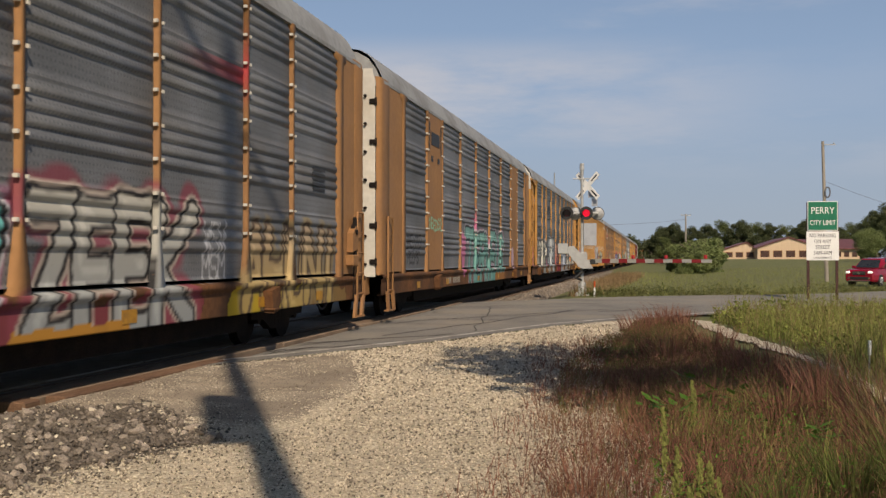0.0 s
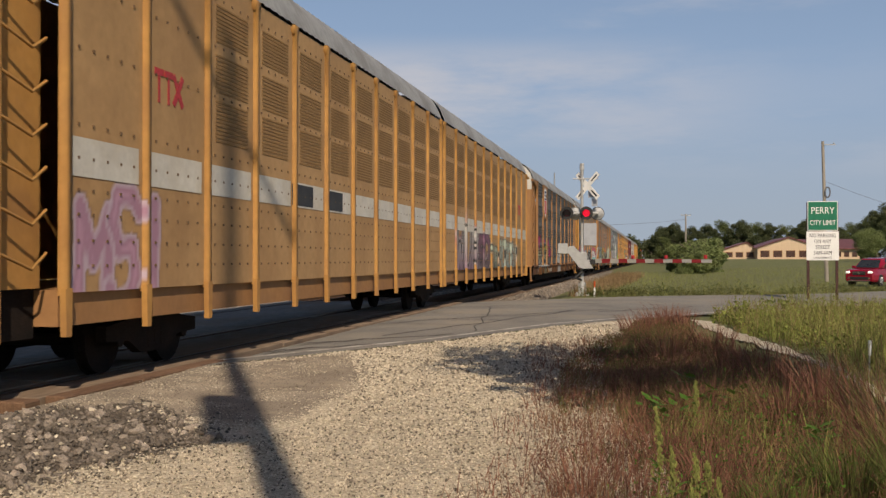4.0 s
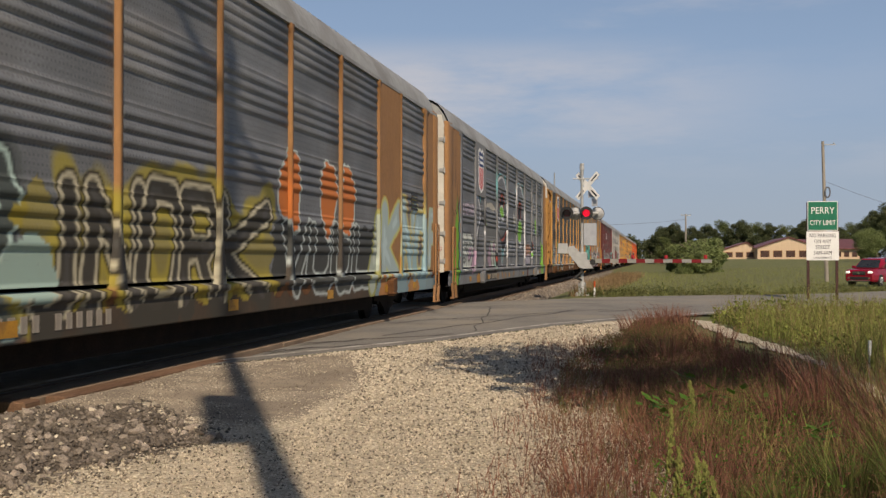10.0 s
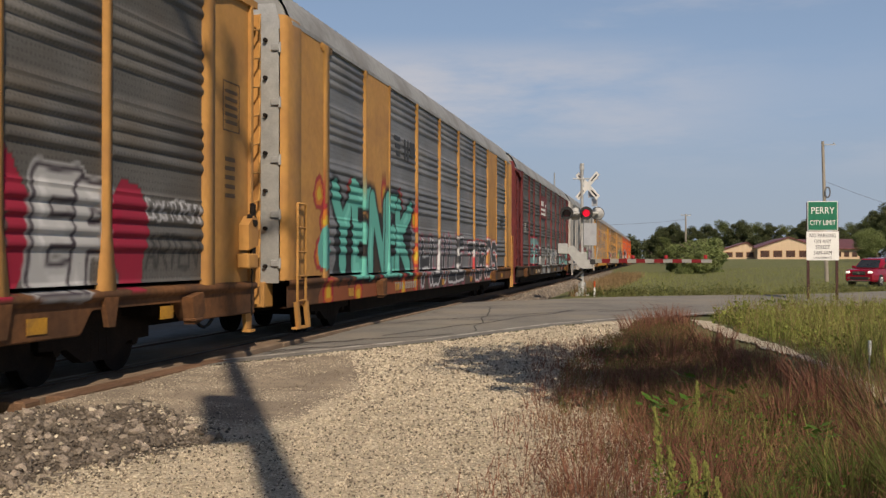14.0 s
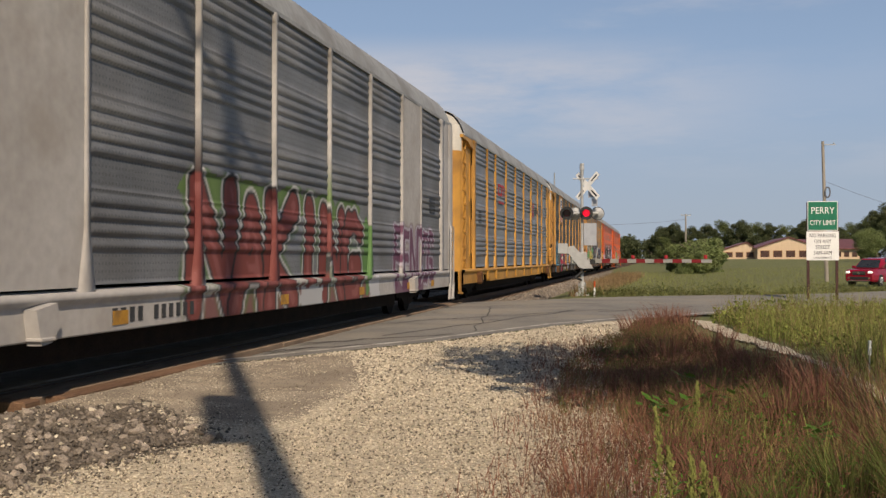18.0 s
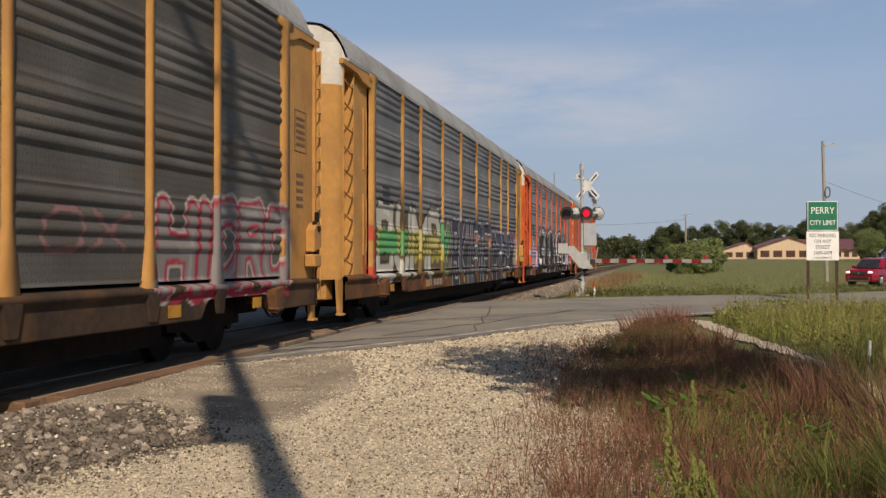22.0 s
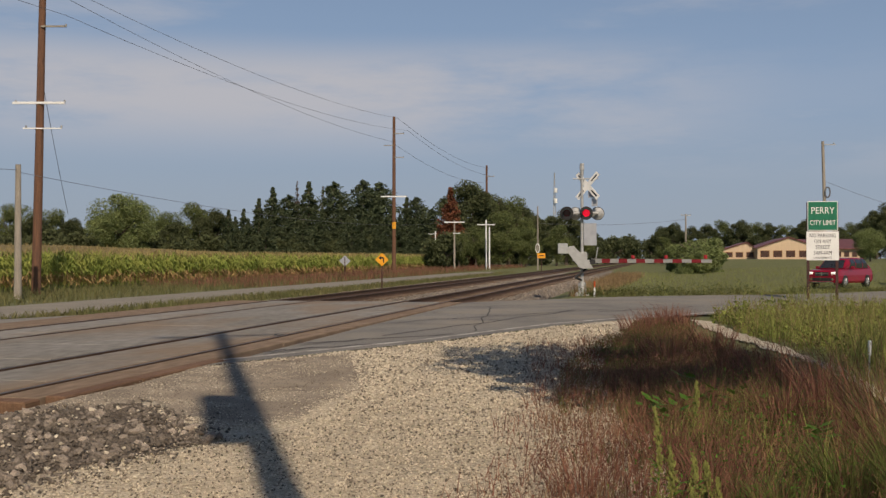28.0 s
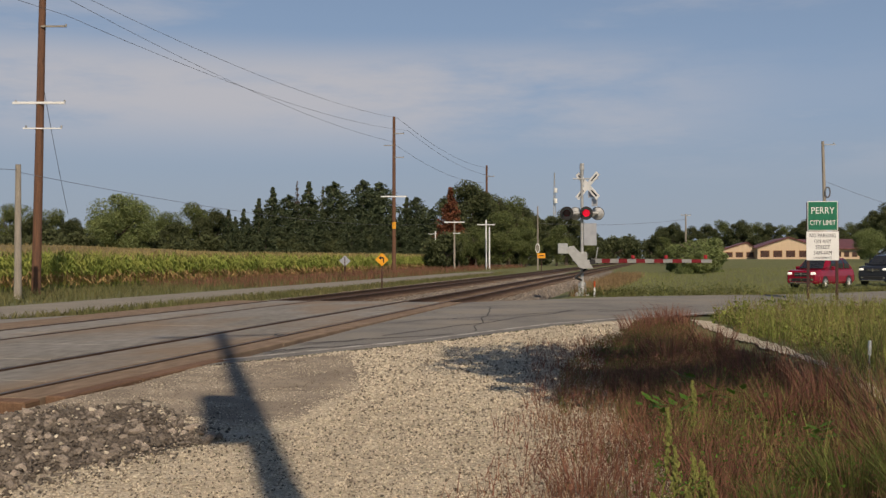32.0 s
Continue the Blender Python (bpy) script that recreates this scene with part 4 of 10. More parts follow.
# strokes of spray-can letters on a grid of 8 by 8
GLYPH = {"A": "00 48 80/23 63", "B": "00 08 68 66 44 04/44 64 72 60 00", "C": "77 58 28 06 02 20 60 71", "D": "00 08 58 86 82 50 00", "E": "80 00 08 88/04 64", "F": "00 08 88/04 64",
         "G": "77 58 28 06 02 20 60 73 43", "H": "00 08/80 88/04 84", "I": "40 48", "J": "68 62 40 20 02", "K": "00 08/88 04 80", "L": "08 00 80", "M": "00 08 44 88 80", "N": "00 08 80 88", "O": "20 02 06 28 68 86 82 60 20",
         "P": "00 08 68 86 64 04", "R": "00 08 68 86 64 04/44 80", "S": "87 68 18 06 24 64 82 60 10 01", "T": "08 88/48 40", "U": "08 02 20 60 82 88", "V": "08 40 88", "W": "08 20 45 60 88",
         "X": "00 88/08 80", "Y": "08 44 88/44 40", "Z": "08 88 00 80", "2": "06 28 68 86 00 80", "!": "48 43/41 40", " ": ""}
WHITE, BLACK, PINK, TEAL, GREY, RED = (0.52, 0.52, 0.53), (0.02, 0.02, 0.022), (0.55, 0.17, 0.30), (0.16, 0.50, 0.47), (0.38, 0.40, 0.42), (0.42, 0.05, 0.06)
MINT, PURPLE, LIME = (0.25, 0.62, 0.42), (0.09, 0.06, 0.22), (0.20, 0.46, 0.05)


class Piece:
    """Lettering sprayed along a car: y0 to y1, z0 to z1, in the car's space."""

    def __init__(self, y0, y1, z0, z1, letters, fill, line=BLACK, rim=None, halo=None, thick=0.115, fill2=None, slant=0.06, rough=0.012, reach=0.16, cover=0.96, widths=None, bands=(), outline=1.0, tilt=0.0):
        self.box, self.fill, self.fill2, self.line, self.rim, self.halo = (y0, y1, z0, z1), fill, fill2 or fill, line, rim, halo
        self.reach, self.cover, self.rough = reach, cover, rough
        self.bands, self.outline = bands, outline
        h, w = z1 - z0, (y1 - y0) / max(1, len(letters))
        self.t = min(thick, 0.105 + 0.25 * max(0.0, thick - 0.105)) * min(h, w * 1.15)
        y0, y1, z0, z1 = y0 + 0.6 * self.t, y1 - 0.6 * self.t, z0 + 0.7 * self.t, z1 - 0.7 * self.t
        h = z1 - z0
        widths = widths or [1.0] * len(letters)
        edges = np.r_[0, np.cumsum(widths)] * (y1 - y0) / sum(widths) + y0
        rnd = random.Random(letters + str(round(y0, 1)))
        self.seed = rnd.randint(0, 999)
        self.letters = []
        for i, ch in enumerate(letters):
            segs = []
            hh, dz = h * rnd.uniform(0.92, 1.08), rnd.uniform(-0.04, 0.05) * h
            for line_ in GLYPH[ch].split("/"):
                p = [(int(q[0]) / 8, int(q[1]) / 8) for q in line_.split()]
                w = edges[i + 1] - edges[i]
                p = [(edges[i] + w * (0.09 + 0.84 * (a + slant * (b - 0.5) * 2)) + rnd.uniform(-0.035, 0.035) * w, z0 + dz + b * hh + tilt * (edges[i] - y0) + rnd.uniform(-0.02, 0.02) * h) for a, b in p]
                segs += [(*a, *b) for a, b in zip(p, p[1:])]
            if segs:
                self.letters.append(np.array(segs, np.float32))

    def paint(self, y, z, rgba):
        y0, y1, z0, z1 = self.box
        g = self.reach + 0.15
        k = np.nonzero((y > y0 - g) & (y < y1 + g) & (z > z0 - g) & (z < z1 + g))[0]
        if not len(k):
            return
        py, pz = y[k], z[k]
        u = py + self.rough * np.sin(pz * 7 + self.seed) + 0.5 * self.rough * np.sin(pz * 17 + py * 9)
        v = pz + self.rough * np.sin(py * 6.3 + self.seed) + 0.5 * self.rough * np.sin(py * 15 + pz * 8)
        fields = []
        for segs in self.letters:
            d = np.full(len(k), 9.0, np.float32)
            for a, b, c, e in segs:
                l2 = (c - a) ** 2 + (e - b) ** 2 + 1e-6
                t = np.clip(((u - a) * (c - a) + (v - b) * (e - b)) / l2, 0, 1)
                # strokes swell towards their ends
                d = np.minimum(d, np.hypot(u - a - t * (c - a), v - b - t * (e - b)) - 0.35 * self.t * np.abs(t - 0.5))
            fields.append(d)
        d = np.min(fields, 0)
        f = np.clip((pz - z0) / (z1 - z0), 0, 1)[:, None]
        fill = np.array(self.fill2)[None] * (1 - f) + np.array(self.fill)[None] * f
        for b0, b1, c in self.bands:
            wav = 0.05 * np.sin(py * 3.1 + self.seed)
            m = np.clip(np.minimum(pz + wav - b0, b1 - pz - wav) / 0.06 + 0.5, 0, 1)[:, None]
            fill = fill * (1 - m) + np.array(c)[None] * m
        col, al = rgba[k, :3], rgba[k, 3]

        def over(depth, c, a, soft=0.028):
            """Lay colour c where depth is over 0, with a soft edge."""
            m = np.clip(depth / soft + 0.5, 0, 1) * a
            c = c if is_field(c) else np.array(c)[None]
            keep = m[:, None]
            w = keep / np.maximum(keep + al[:, None] * (1 - keep), 1e-4)
            col[:] = col * (1 - w) + c * w
            al[:] = m + al * (1 - m)
        if self.halo:
            n = 0.5 + 0.5 * np.sin(py * 4.1 + self.seed) * np.sin(pz * 5.3 + py * 2.2)
            over(self.t * 1.5 + self.reach * n - d, self.halo, 0.85, 0.12)
        o = max(0.06, (0.05 + self.t * 0.28) * self.outline)
        if self.rim:
            over(self.t + o + 0.05 - d, self.rim, 0.95)
        for d in fields:
            if self.line:
                over(self.t + o - d, self.line, 0.97)
            over(self.t - d, fill, self.cover)
            # a paler streak inside the strokes
            if self.t > 0.08:
                shine = np.minimum(1.0, fill * 1.25 + 0.03)
                over(np.minimum(self.t * 0.3 - d, 0.06 * np.sin(py * 5 + pz * 3 + self.seed) - 0.01), shine, self.cover * 0.8)
        rgba[k, :3], rgba[k, 3] = col, al


def is_field(c):
    return isinstance(c, np.ndarray) and c.ndim == 2


class Blob:
    """A sprayed patch: an ellipse with soft wavy edge, or a ring of it."""

    def __init__(self, y, z, ry, rz, color, hole=0.0, alpha=0.95, wob=0.08):
        self.a = (y, z, ry, rz, hole, alpha, wob)
        self.color = color

    def paint(self, y, z, rgba):
        cy, cz, ry, rz, hole, alpha, wob = self.a
        k = np.nonzero((np.abs(y - cy) < ry * 1.3) & (np.abs(z - cz) < rz * 1.3))[0]
        dy, dz = (y[k] - cy) / ry, (z[k] - cz) / rz
        an = np.arctan2(dz, dy)
        r = np.hypot(dy, dz) * (1 + wob * np.sin(an * 3 + cy) + wob * 0.6 * np.sin(an * 7 + cy * 3))
        k = k[(r < 1) & (r >= hole)]
        rgba[k, :3] = self.color
        rgba[k, 3] = np.maximum(rgba[k, 3], alpha)


class Bar:
    """A sprayed or primed rectangle."""

    def __init__(self, y0, y1, z0, z1, color, alpha=0.9, wavy=0.03):
        self.b, self.color, self.alpha, self.wavy = (y0, y1, z0, z1), color, alpha, wavy

    def paint(self, y, z, rgba):
        y0, y1, z0, z1 = self.b
        w = self.wavy * np.sin(y * 9 + z0)
        w2 = self.wavy * np.sin(z * 11 + y0)
        k = (y + w2 > y0) & (y + w2 < y1) & (z + w > z0) & (z + w < z1)
        rgba[k, :3] = self.color
        rgba[k, 3] = np.maximum(rgba[k, 3], self.alpha)


class Stroke:
    """A freehand line of paint through the points, or with width 0 the area they enclose."""

    def __init__(self, points, width, color, alpha=0.95):
        self.p, self.w, self.color, self.alpha = points, width, color, alpha

    def paint(self, y, z, rgba):
        ys, zs = [q[0] for q in self.p], [q[1] for q in self.p]
        g = self.w / 2 + 0.05
        k = np.nonzero((y > min(ys) - g) & (y < max(ys) + g) & (z > min(zs) - g) & (z < max(zs) + g))[0]
        if not len(k):
            return
        u, v = y[k] + 0.012 * np.sin(z[k] * 13), z[k] + 0.012 * np.sin(y[k] * 11)
        if self.w:
            d = np.full(len(k), 9.0)
            for (a, b), (c, e) in zip(self.p, self.p[1:]):
                t = np.clip(((u - a) * (c - a) + (v - b) * (e - b)) / ((c - a) ** 2 + (e - b) ** 2 + 1e-6), 0, 1)
                d = np.minimum(d, np.hypot(u - a - t * (c - a), v - b - t * (e - b)))
            m = np.clip((self.w / 2 - d) / 0.03 + 0.5, 0, 1) * self.alpha
        else:
            m = np.zeros(len(k), bool)
            for (a, b), (c, e) in zip(self.p, self.p[1:] + self.p[:1]):
                m ^= ((b > v) != (e > v)) & (u < (c - a) * (v - b) / (e - b + 1e-9) + a)
            m = m * self.alpha
        old = rgba[k]
        al = m + old[:, 3] * (1 - m)
        f = (m / np.maximum(al, 1e-4))[:, None]
        rgba[k, :3] = old[:, :3] * (1 - f) + np.array(self.color)[None] * f
        rgba[k, 3] = al


def lines(width, color, *paths, edge=None, rim=0.07):
    """Several strokes of one colour, with an edge of another under them."""
    under = [Stroke(p, width + 2 * rim, edge) for p in paths] if edge else []
    return under + [Stroke(p, width, color) for p in paths]


def sprayed(pieces):
    def fn(y, z):
        rgba = np.zeros((len(y), 4), np.float32)
        for p in pieces:
            p.paint(y, z, rgba)
        return rgba
    return fn if pieces else None
LO, HI = 0.62, 2.3


DARK, LIGHT, AQUA = (0.02, 0.02, 0.022), (0.60, 0.60, 0.61), (0.16, 0.40, 0.42)


def eye_lid(y, z, ry, rz):
    """A black lid lined with orange-red."""
    return [Blob(y, z, ry, rz, DARK, 0, 0.95, 0.02), Blob(y, z, ry * 0.86, rz * 0.86, (0.36, 0.08, 0.04), 0.78, 0.95, 0.02)]


def eye_ball(y, z, ry, rz):
    """A lime ball with a dark and a white rim."""
    return [Blob(y, z, ry + 0.13, rz + 0.12, DARK, 0, 0.95, 0.02), Blob(y, z, ry + 0.06, rz + 0.06, LIGHT, 0, 0.95, 0.02), Blob(y, z, ry, rz, LIME, 0, 0.95, 0.02), Blob(y, z, ry * 0.55, rz * 0.5, (0.11, 0.28, 0.03), 0.8, 0.8, 0.12)]


MASS = [(-8.9, 0.6), (-8.6, 1.9), (-8.1, 2.5), (-7.5, 2.9), (-6.5, 2.93), (-5.4, 2.85), (-5.1, 2.5), (-4.1, 3.05), (-3.9, 2.3), (-3.4, 2.8), (-2.2, 3.0), (-1.0, 3.0), (-0.3, 2.55), (1.05, 3.05), (1.4, 1.7), (2.05, 2.75), (3.4, 3.0), (4.6, 3.0), (5.1, 2.7), (5.45, 1.5), (6.0, 1.2), (6.3, 2.6), (7.4, 2.95), (7.1, 0.6)]
CREAM, MAGENTA = (0.44, 0.42, 0.36), (0.36, 0.04, 0.13)
PAINT = {
    0: [Piece(-11, -5.2, LO, HI, "MORES", GREY, halo=PURPLE), Piece(-4.6, 1.2, LO, 2.0, "SKEW", TEAL, halo=PINK, rim=WHITE), Bar(1.0, 5.6, 0.5, 0.95, (0.20, 0.045, 0.06), 0.85, 0.06),
        Piece(1.5, 5.4, 0.58, 2.12, "ZFEK", CREAM, fill2=(0.30, 0.32, 0.32), halo=(0.24, 0.06, 0.08), rim=(0.42, 0.36, 0.30), thick=0.14, outline=0.75, reach=0.26, widths=[1, 0.9, 0.9, 1.2]),
        Piece(5.65, 6.45, 1.5, 1.95, "WSW", WHITE, line=None, thick=0.06), Piece(5.65, 6.45, 1.1, 1.5, "MSM", WHITE, line=None, thick=0.06), Bar(6.5, 9.6, 0.5, 0.95, (0.50, 0.36, 0.03), 0.85, 0.08), Bar(9.8, 12.2, 0.5, 0.9, (0.24, 0.16, 0.06), 0.7, 0.06),
        Piece(7.0, 11.75, 0.62, 1.85, "AHUNI", (0.40, 0.30, 0.19), line=(0.10, 0.07, 0.05), fill2=(0.42, 0.30, 0.10), halo=(0.26, 0.2, 0.10), thick=0.12), Bar(4.5, 7.2, 3.95, 4.22, RED, 0.9), Bar(4.4, 7.0, 3.85, 3.95, BLACK, 0.75), Bar(1.3, 3.6, 0.54, 0.72, (0.45, 0.22, 0.04), 0.8)],
    1: [Piece(-11.4, -9.8, 1.68, 2.0, "BENTO", BLACK, line=None, thick=0.07, rough=0.02), Piece(-11.3, -10.0, 1.3, 1.62, "PEEPS", BLACK, line=None, thick=0.07, rough=0.02), Piece(-8.95, -7.25, 2.2, 2.52, "NEEDS2", MINT, line=None, thick=0.06, rough=0.02),
        Blob(-3.8, 1.6, 0.5, 0.7, PINK, 0, 0.85), Blob(-1.4, 2.35, 0.4, 0.4, PINK, 0, 0.85), Piece(-3.4, 5.2, 0.62, 2.3, "TERVEUS", (0.17, 0.33, 0.29), fill2=(0.13, 0.30, 0.27), halo=(0.46, 0.2, 0.32), rim=WHITE, thick=0.145, outline=0.85, widths=[1.3, 1, 1.05, 0.9, 1, 0.9, 0.8], reach=0.12),
        Bar(2.8, 5.4, 0.5, 0.9, (0.30, 0.14, 0.05), 0.6), Blob(7.6, 1.42, 0.45, 0.46, (0.52, 0.36, 0.42))],
    2: [Bar(-11.3, -7.0, 0.5, 0.95, (0.16, 0.16, 0.15), 0.9, 0.07), Blob(-10.4, 2.2, 0.5, 0.35, PINK, 0, 0.8), Blob(-8.1, 2.1, 0.4, 0.4, PINK, 0, 0.8), Blob(-12.6, 1.5, 0.25, 0.5, PINK, 0, 0.8), Blob(-7.1, 1.3, 0.35, 0.5, PINK, 0, 0.8),
        Piece(-11.2, -7.1, 0.6, 2.28, "WDKR", CREAM, line=(0.035, 0.035, 0.04), halo=(0.10, 0.10, 0.10), rim=WHITE, thick=0.13, outline=1.7, widths=[0.7, 1, 1.1, 1.1], reach=0.08),
        Piece(-5.5, -2.5, 0.75, 2.45, "RE", (0.42, 0.43, 0.43), line=BLACK, rim=WHITE, halo=(0.10, 0.18, 0.24), thick=0.15, outline=0.8, reach=0.2), Blob(-0.1, 2.2, 0.5, 0.25, (0.10, 0.18, 0.26), 0, 0.7), Bar(-1.35, 1.45, 0.62, 0.98, (0.30, 0.035, 0.035), 0.9, 0.06), Piece(-1.6, 1.75, 0.7, 2.22, "HOHO", (0.44, 0.28, 0.20), fill2=(0.34, 0.03, 0.035), line=(0.025, 0.015, 0.015), halo=(0.10, 0.18, 0.26), thick=0.16, outline=1.15, widths=[0.9, 0.9, 1, 1.05], reach=0.05),
        Bar(1.85, 6.1, 0.5, 0.98, (0.33, 0.34, 0.37), 0.9, 0.05), Bar(2.0, 5.6, 1.1, 1.75, (0.34, 0.36, 0.40), 0.9, 0.05), Piece(1.85, 5.75, 1.0, 2.28, "MEVA", (0.36, 0.38, 0.42), line=(0.10, 0.11, 0.13), rim=(0.25, 0.27, 0.32), thick=0.15, outline=0.7), Bar(6.1, 11.6, 0.5, 0.95, (0.25, 0.24, 0.21), 0.88, 0.06),
        Piece(6.1, 11.6, 0.85, 2.2, "DUGHN", (0.30, 0.30, 0.26), fill2=(0.36, 0.35, 0.29), line=(0.03, 0.03, 0.03), rim=(0.42, 0.40, 0.36), halo=(0.46, 0.13, 0.05), thick=0.15, reach=0.12, tilt=-0.03), Blob(9.2, 1.35, 0.22, 0.3, (0.5, 0.22, 0.1)), Blob(6.5, 1.9, 0.3, 0.35, (0.52, 0.24, 0.13), 0, 0.85)],
    4: [Blob(-6.0, 1.9, 0.7, 0.5, MAGENTA, 0, 0.85, 0.2), Blob(-11.0, 2.0, 0.9, 0.6, MAGENTA, 0, 0.85, 0.2), Blob(-8.6, 2.15, 1.0, 0.35, MAGENTA, 0, 0.85), Bar(-6.4, -4.4, 1.6, 1.85, MAGENTA, 0.85, 0.15), Bar(-12.35, -12.1, 1.55, 2.4, RED, 0.85, 0.04), Piece(-11.5, -6.4, 0.95, 2.05, "NUSEN", (0.32, 0.29, 0.06), fill2=(0.40, 0.40, 0.39), line=(0.02, 0.02, 0.03), rim=(0.34, 0.33, 0.32), thick=0.10, outline=1.7),
        Bar(-11.4, -6.6, 0.5, 0.9, (0.20, 0.17, 0.10), 0.7, 0.08), Bar(-1.15, -0.85, 1.2, 2.0, (0.03, 0.03, 0.03), 0.9, 0.04), Bar(-0.9, 1.25, 1.14, 1.72, (0.46, 0.45, 0.43), 0.9, 0.03), *[Bar(a, b, 1.4, z, (0.50, 0.49, 0.47), 0.92, 0.02) for a, b, z in ((-0.9, -0.45, 2.0), (-0.3, 0.1, 1.9), (0.2, 0.72, 1.86), (0.88, 1.5, 1.78))], *[Bar(y, y + 0.12, z, z + 0.4, (0.05, 0.05, 0.05), 0.9, 0.03) for y, z in ((-0.43, 1.65), (0.1, 1.5), (0.75, 1.45))], *lines(0.04, (0.12, 0.12, 0.12), [(-0.9, 1.16), (-0.3, 1.2), (-0.3, 1.3)], [(0.15, 1.5), (0.15, 1.15)], [(0.8, 1.45), (0.8, 1.15)]), Bar(-1.0, 1.2, 0.6, 1.0, (0.42, 0.40, 0.37), 0.85, 0.05), Piece(-5.5, -4.0, 1.3, 1.75, "USAF", (0.05, 0.05, 0.05), line=None, thick=0.06)],
    5: [Bar(-12.1, -4.4, 0.5, 0.95, (0.13, 0.035, 0.05), 0.85, 0.10), *[Blob(y, 2.05, 0.55, 0.38, MAGENTA, 0, 0.9) for y in (-11.2, -9.9, -8.6, -7.3, -5.9, -4.9)], Piece(-12.0, -4.4, 0.75, 1.98, "MWUNSTEKN", (0.035, 0.045, 0.15), line=(0.46, 0.46, 0.52), rim=BLACK, fill2=(0.10, 0.04, 0.16), thick=0.11, outline=0.6, halo=(0.20, 0.05, 0.16), reach=0.1), Blob(-11.4, 1.1, 0.4, 0.3, (0.42, 0.36, 0.06)),
        Bar(-4.1, 4.0, 0.5, 0.95, (0.10, 0.11, 0.10), 0.85, 0.08), Piece(-4.0, 3.95, 0.6, 2.05, "SATOUR", (0.025, 0.025, 0.03), line=(0.46, 0.48, 0.46), rim=(0.06, 0.07, 0.06), halo=(0.2, 0.06, 0.05), thick=0.14, outline=0.65, reach=0.1), Blob(-3.6, 0.9, 0.4, 0.3, (0.38, 0.34, 0.1)),
        Bar(4.6, 12.2, 0.5, 0.93, (0.20, 0.14, 0.045), 0.88, 0.08), *[Blob(y, 2.0, 0.75, 0.45, (0.44, 0.08, 0.14), 0, 0.9) for y in (5.0, 6.9, 8.7, 10.6)], Bar(4.5, 12.2, 0.95, 1.9, (0.34, 0.07, 0.12), 0.75, 0.12),
        Piece(5.0, 12.1, 0.9, 2.1, "2HISLIN", WHITE, bands=[(1.18, 1.46, (0.12, 0.40, 0.42)), (0.6, 1.18, (0.38, 0.33, 0.14))], line=(0.025, 0.025, 0.03), thick=0.16, outline=0.65, tilt=-0.02)],
    6: [Bar(-12.6, -6.2, 0.5, 0.9, (0.07, 0.075, 0.07), 0.8, 0.08), Piece(-12.4, -6.2, 0.9, 2.45, "REPTER", (0.05, 0.055, 0.055), line=(0.42, 0.54, 0.49), rim=(0.04, 0.045, 0.045), fill2=(0.06, 0.07, 0.06), halo=(0.10, 0.11, 0.11), thick=0.12, outline=0.5, reach=0.25, tilt=-0.03), Piece(-12.0, -6.6, 1.2, 2.0, "XWXEX", (0.04, 0.045, 0.045), line=(0.30, 0.40, 0.36), thick=0.07, outline=0.5),
        Bar(-6.2, 0.7, 0.95, 2.1, (0.26, 0.21, 0.04), 0.75, 0.15), Piece(-6.2, 0.6, 0.75, 2.3, "JNORK", (0.03, 0.028, 0.025), halo=(0.34, 0.28, 0.05), line=(0.46, 0.42, 0.30), rim=(0.03, 0.025, 0.02), fill2=(0.05, 0.045, 0.04), thick=0.075, reach=0.3, outline=0.6, widths=[0.9, 1, 0.9, 0.9, 1.6]), Blob(-6.0, 1.3, 0.5, 0.35, (0.30, 0.40, 0.35)), Bar(-6.0, 6.4, 0.5, 0.85, (0.06, 0.055, 0.045), 0.75, 0.06),
        Bar(0.7, 6.9, 0.95, 2.05, (0.05, 0.05, 0.045), 0.92, 0.06), Blob(1.5, 2.55, 0.58, 0.75, (0.46, 0.50, 0.46)), Blob(1.5, 2.55, 0.5, 0.68, (0.52, 0.16, 0.04)), Blob(3.6, 2.55, 0.55, 0.75, (0.46, 0.50, 0.46)), Blob(3.6, 2.55, 0.47, 0.68, (0.52, 0.16, 0.04)), Blob(4.85, 2.55, 0.52, 0.75, (0.46, 0.50, 0.46)), Blob(4.85, 2.55, 0.44, 0.68, (0.52, 0.16, 0.04)),
        Piece(1.0, 6.7, 0.85, 2.0, "VUUL", (0.05, 0.05, 0.045), line=(0.42, 0.46, 0.44), thick=0.15, outline=0.4), Piece(6.4, 7.9, 0.8, 2.4, "A", (0.36, 0.40, 0.34), line=(0.30, 0.30, 0.10), thick=0.16), Piece(7.3, 9.1, 0.75, 2.7, "K", (0.34, 0.42, 0.42), line=(0.46, 0.48, 0.20), rim=(0.45, 0.26, 0.06), thick=0.15, outline=0.8),
        Piece(9.2, 12.1, 0.75, 2.65, "NO", (0.32, 0.42, 0.44), fill2=(0.24, 0.38, 0.42), line=(0.46, 0.38, 0.12), rim=(0.42, 0.46, 0.32), halo=(0.36, 0.20, 0.06), thick=0.2, outline=0.7, reach=0.2), Piece(12.2, 13.3, 1.2, 2.6, "P", (0.34, 0.42, 0.42), line=(0.42, 0.46, 0.28), thick=0.15, outline=0.6), Bar(6.9, 13.2, 0.5, 1.0, (0.20, 0.28, 0.30), 0.85, 0.1), Bar(7.2, 8.4, 0.5, 1.0, (0.38, 0.18, 0.07), 0.8, 0.1), Bar(9.8, 11.0, 0.5, 0.9, (0.38, 0.2, 0.08), 0.8, 0.1)],
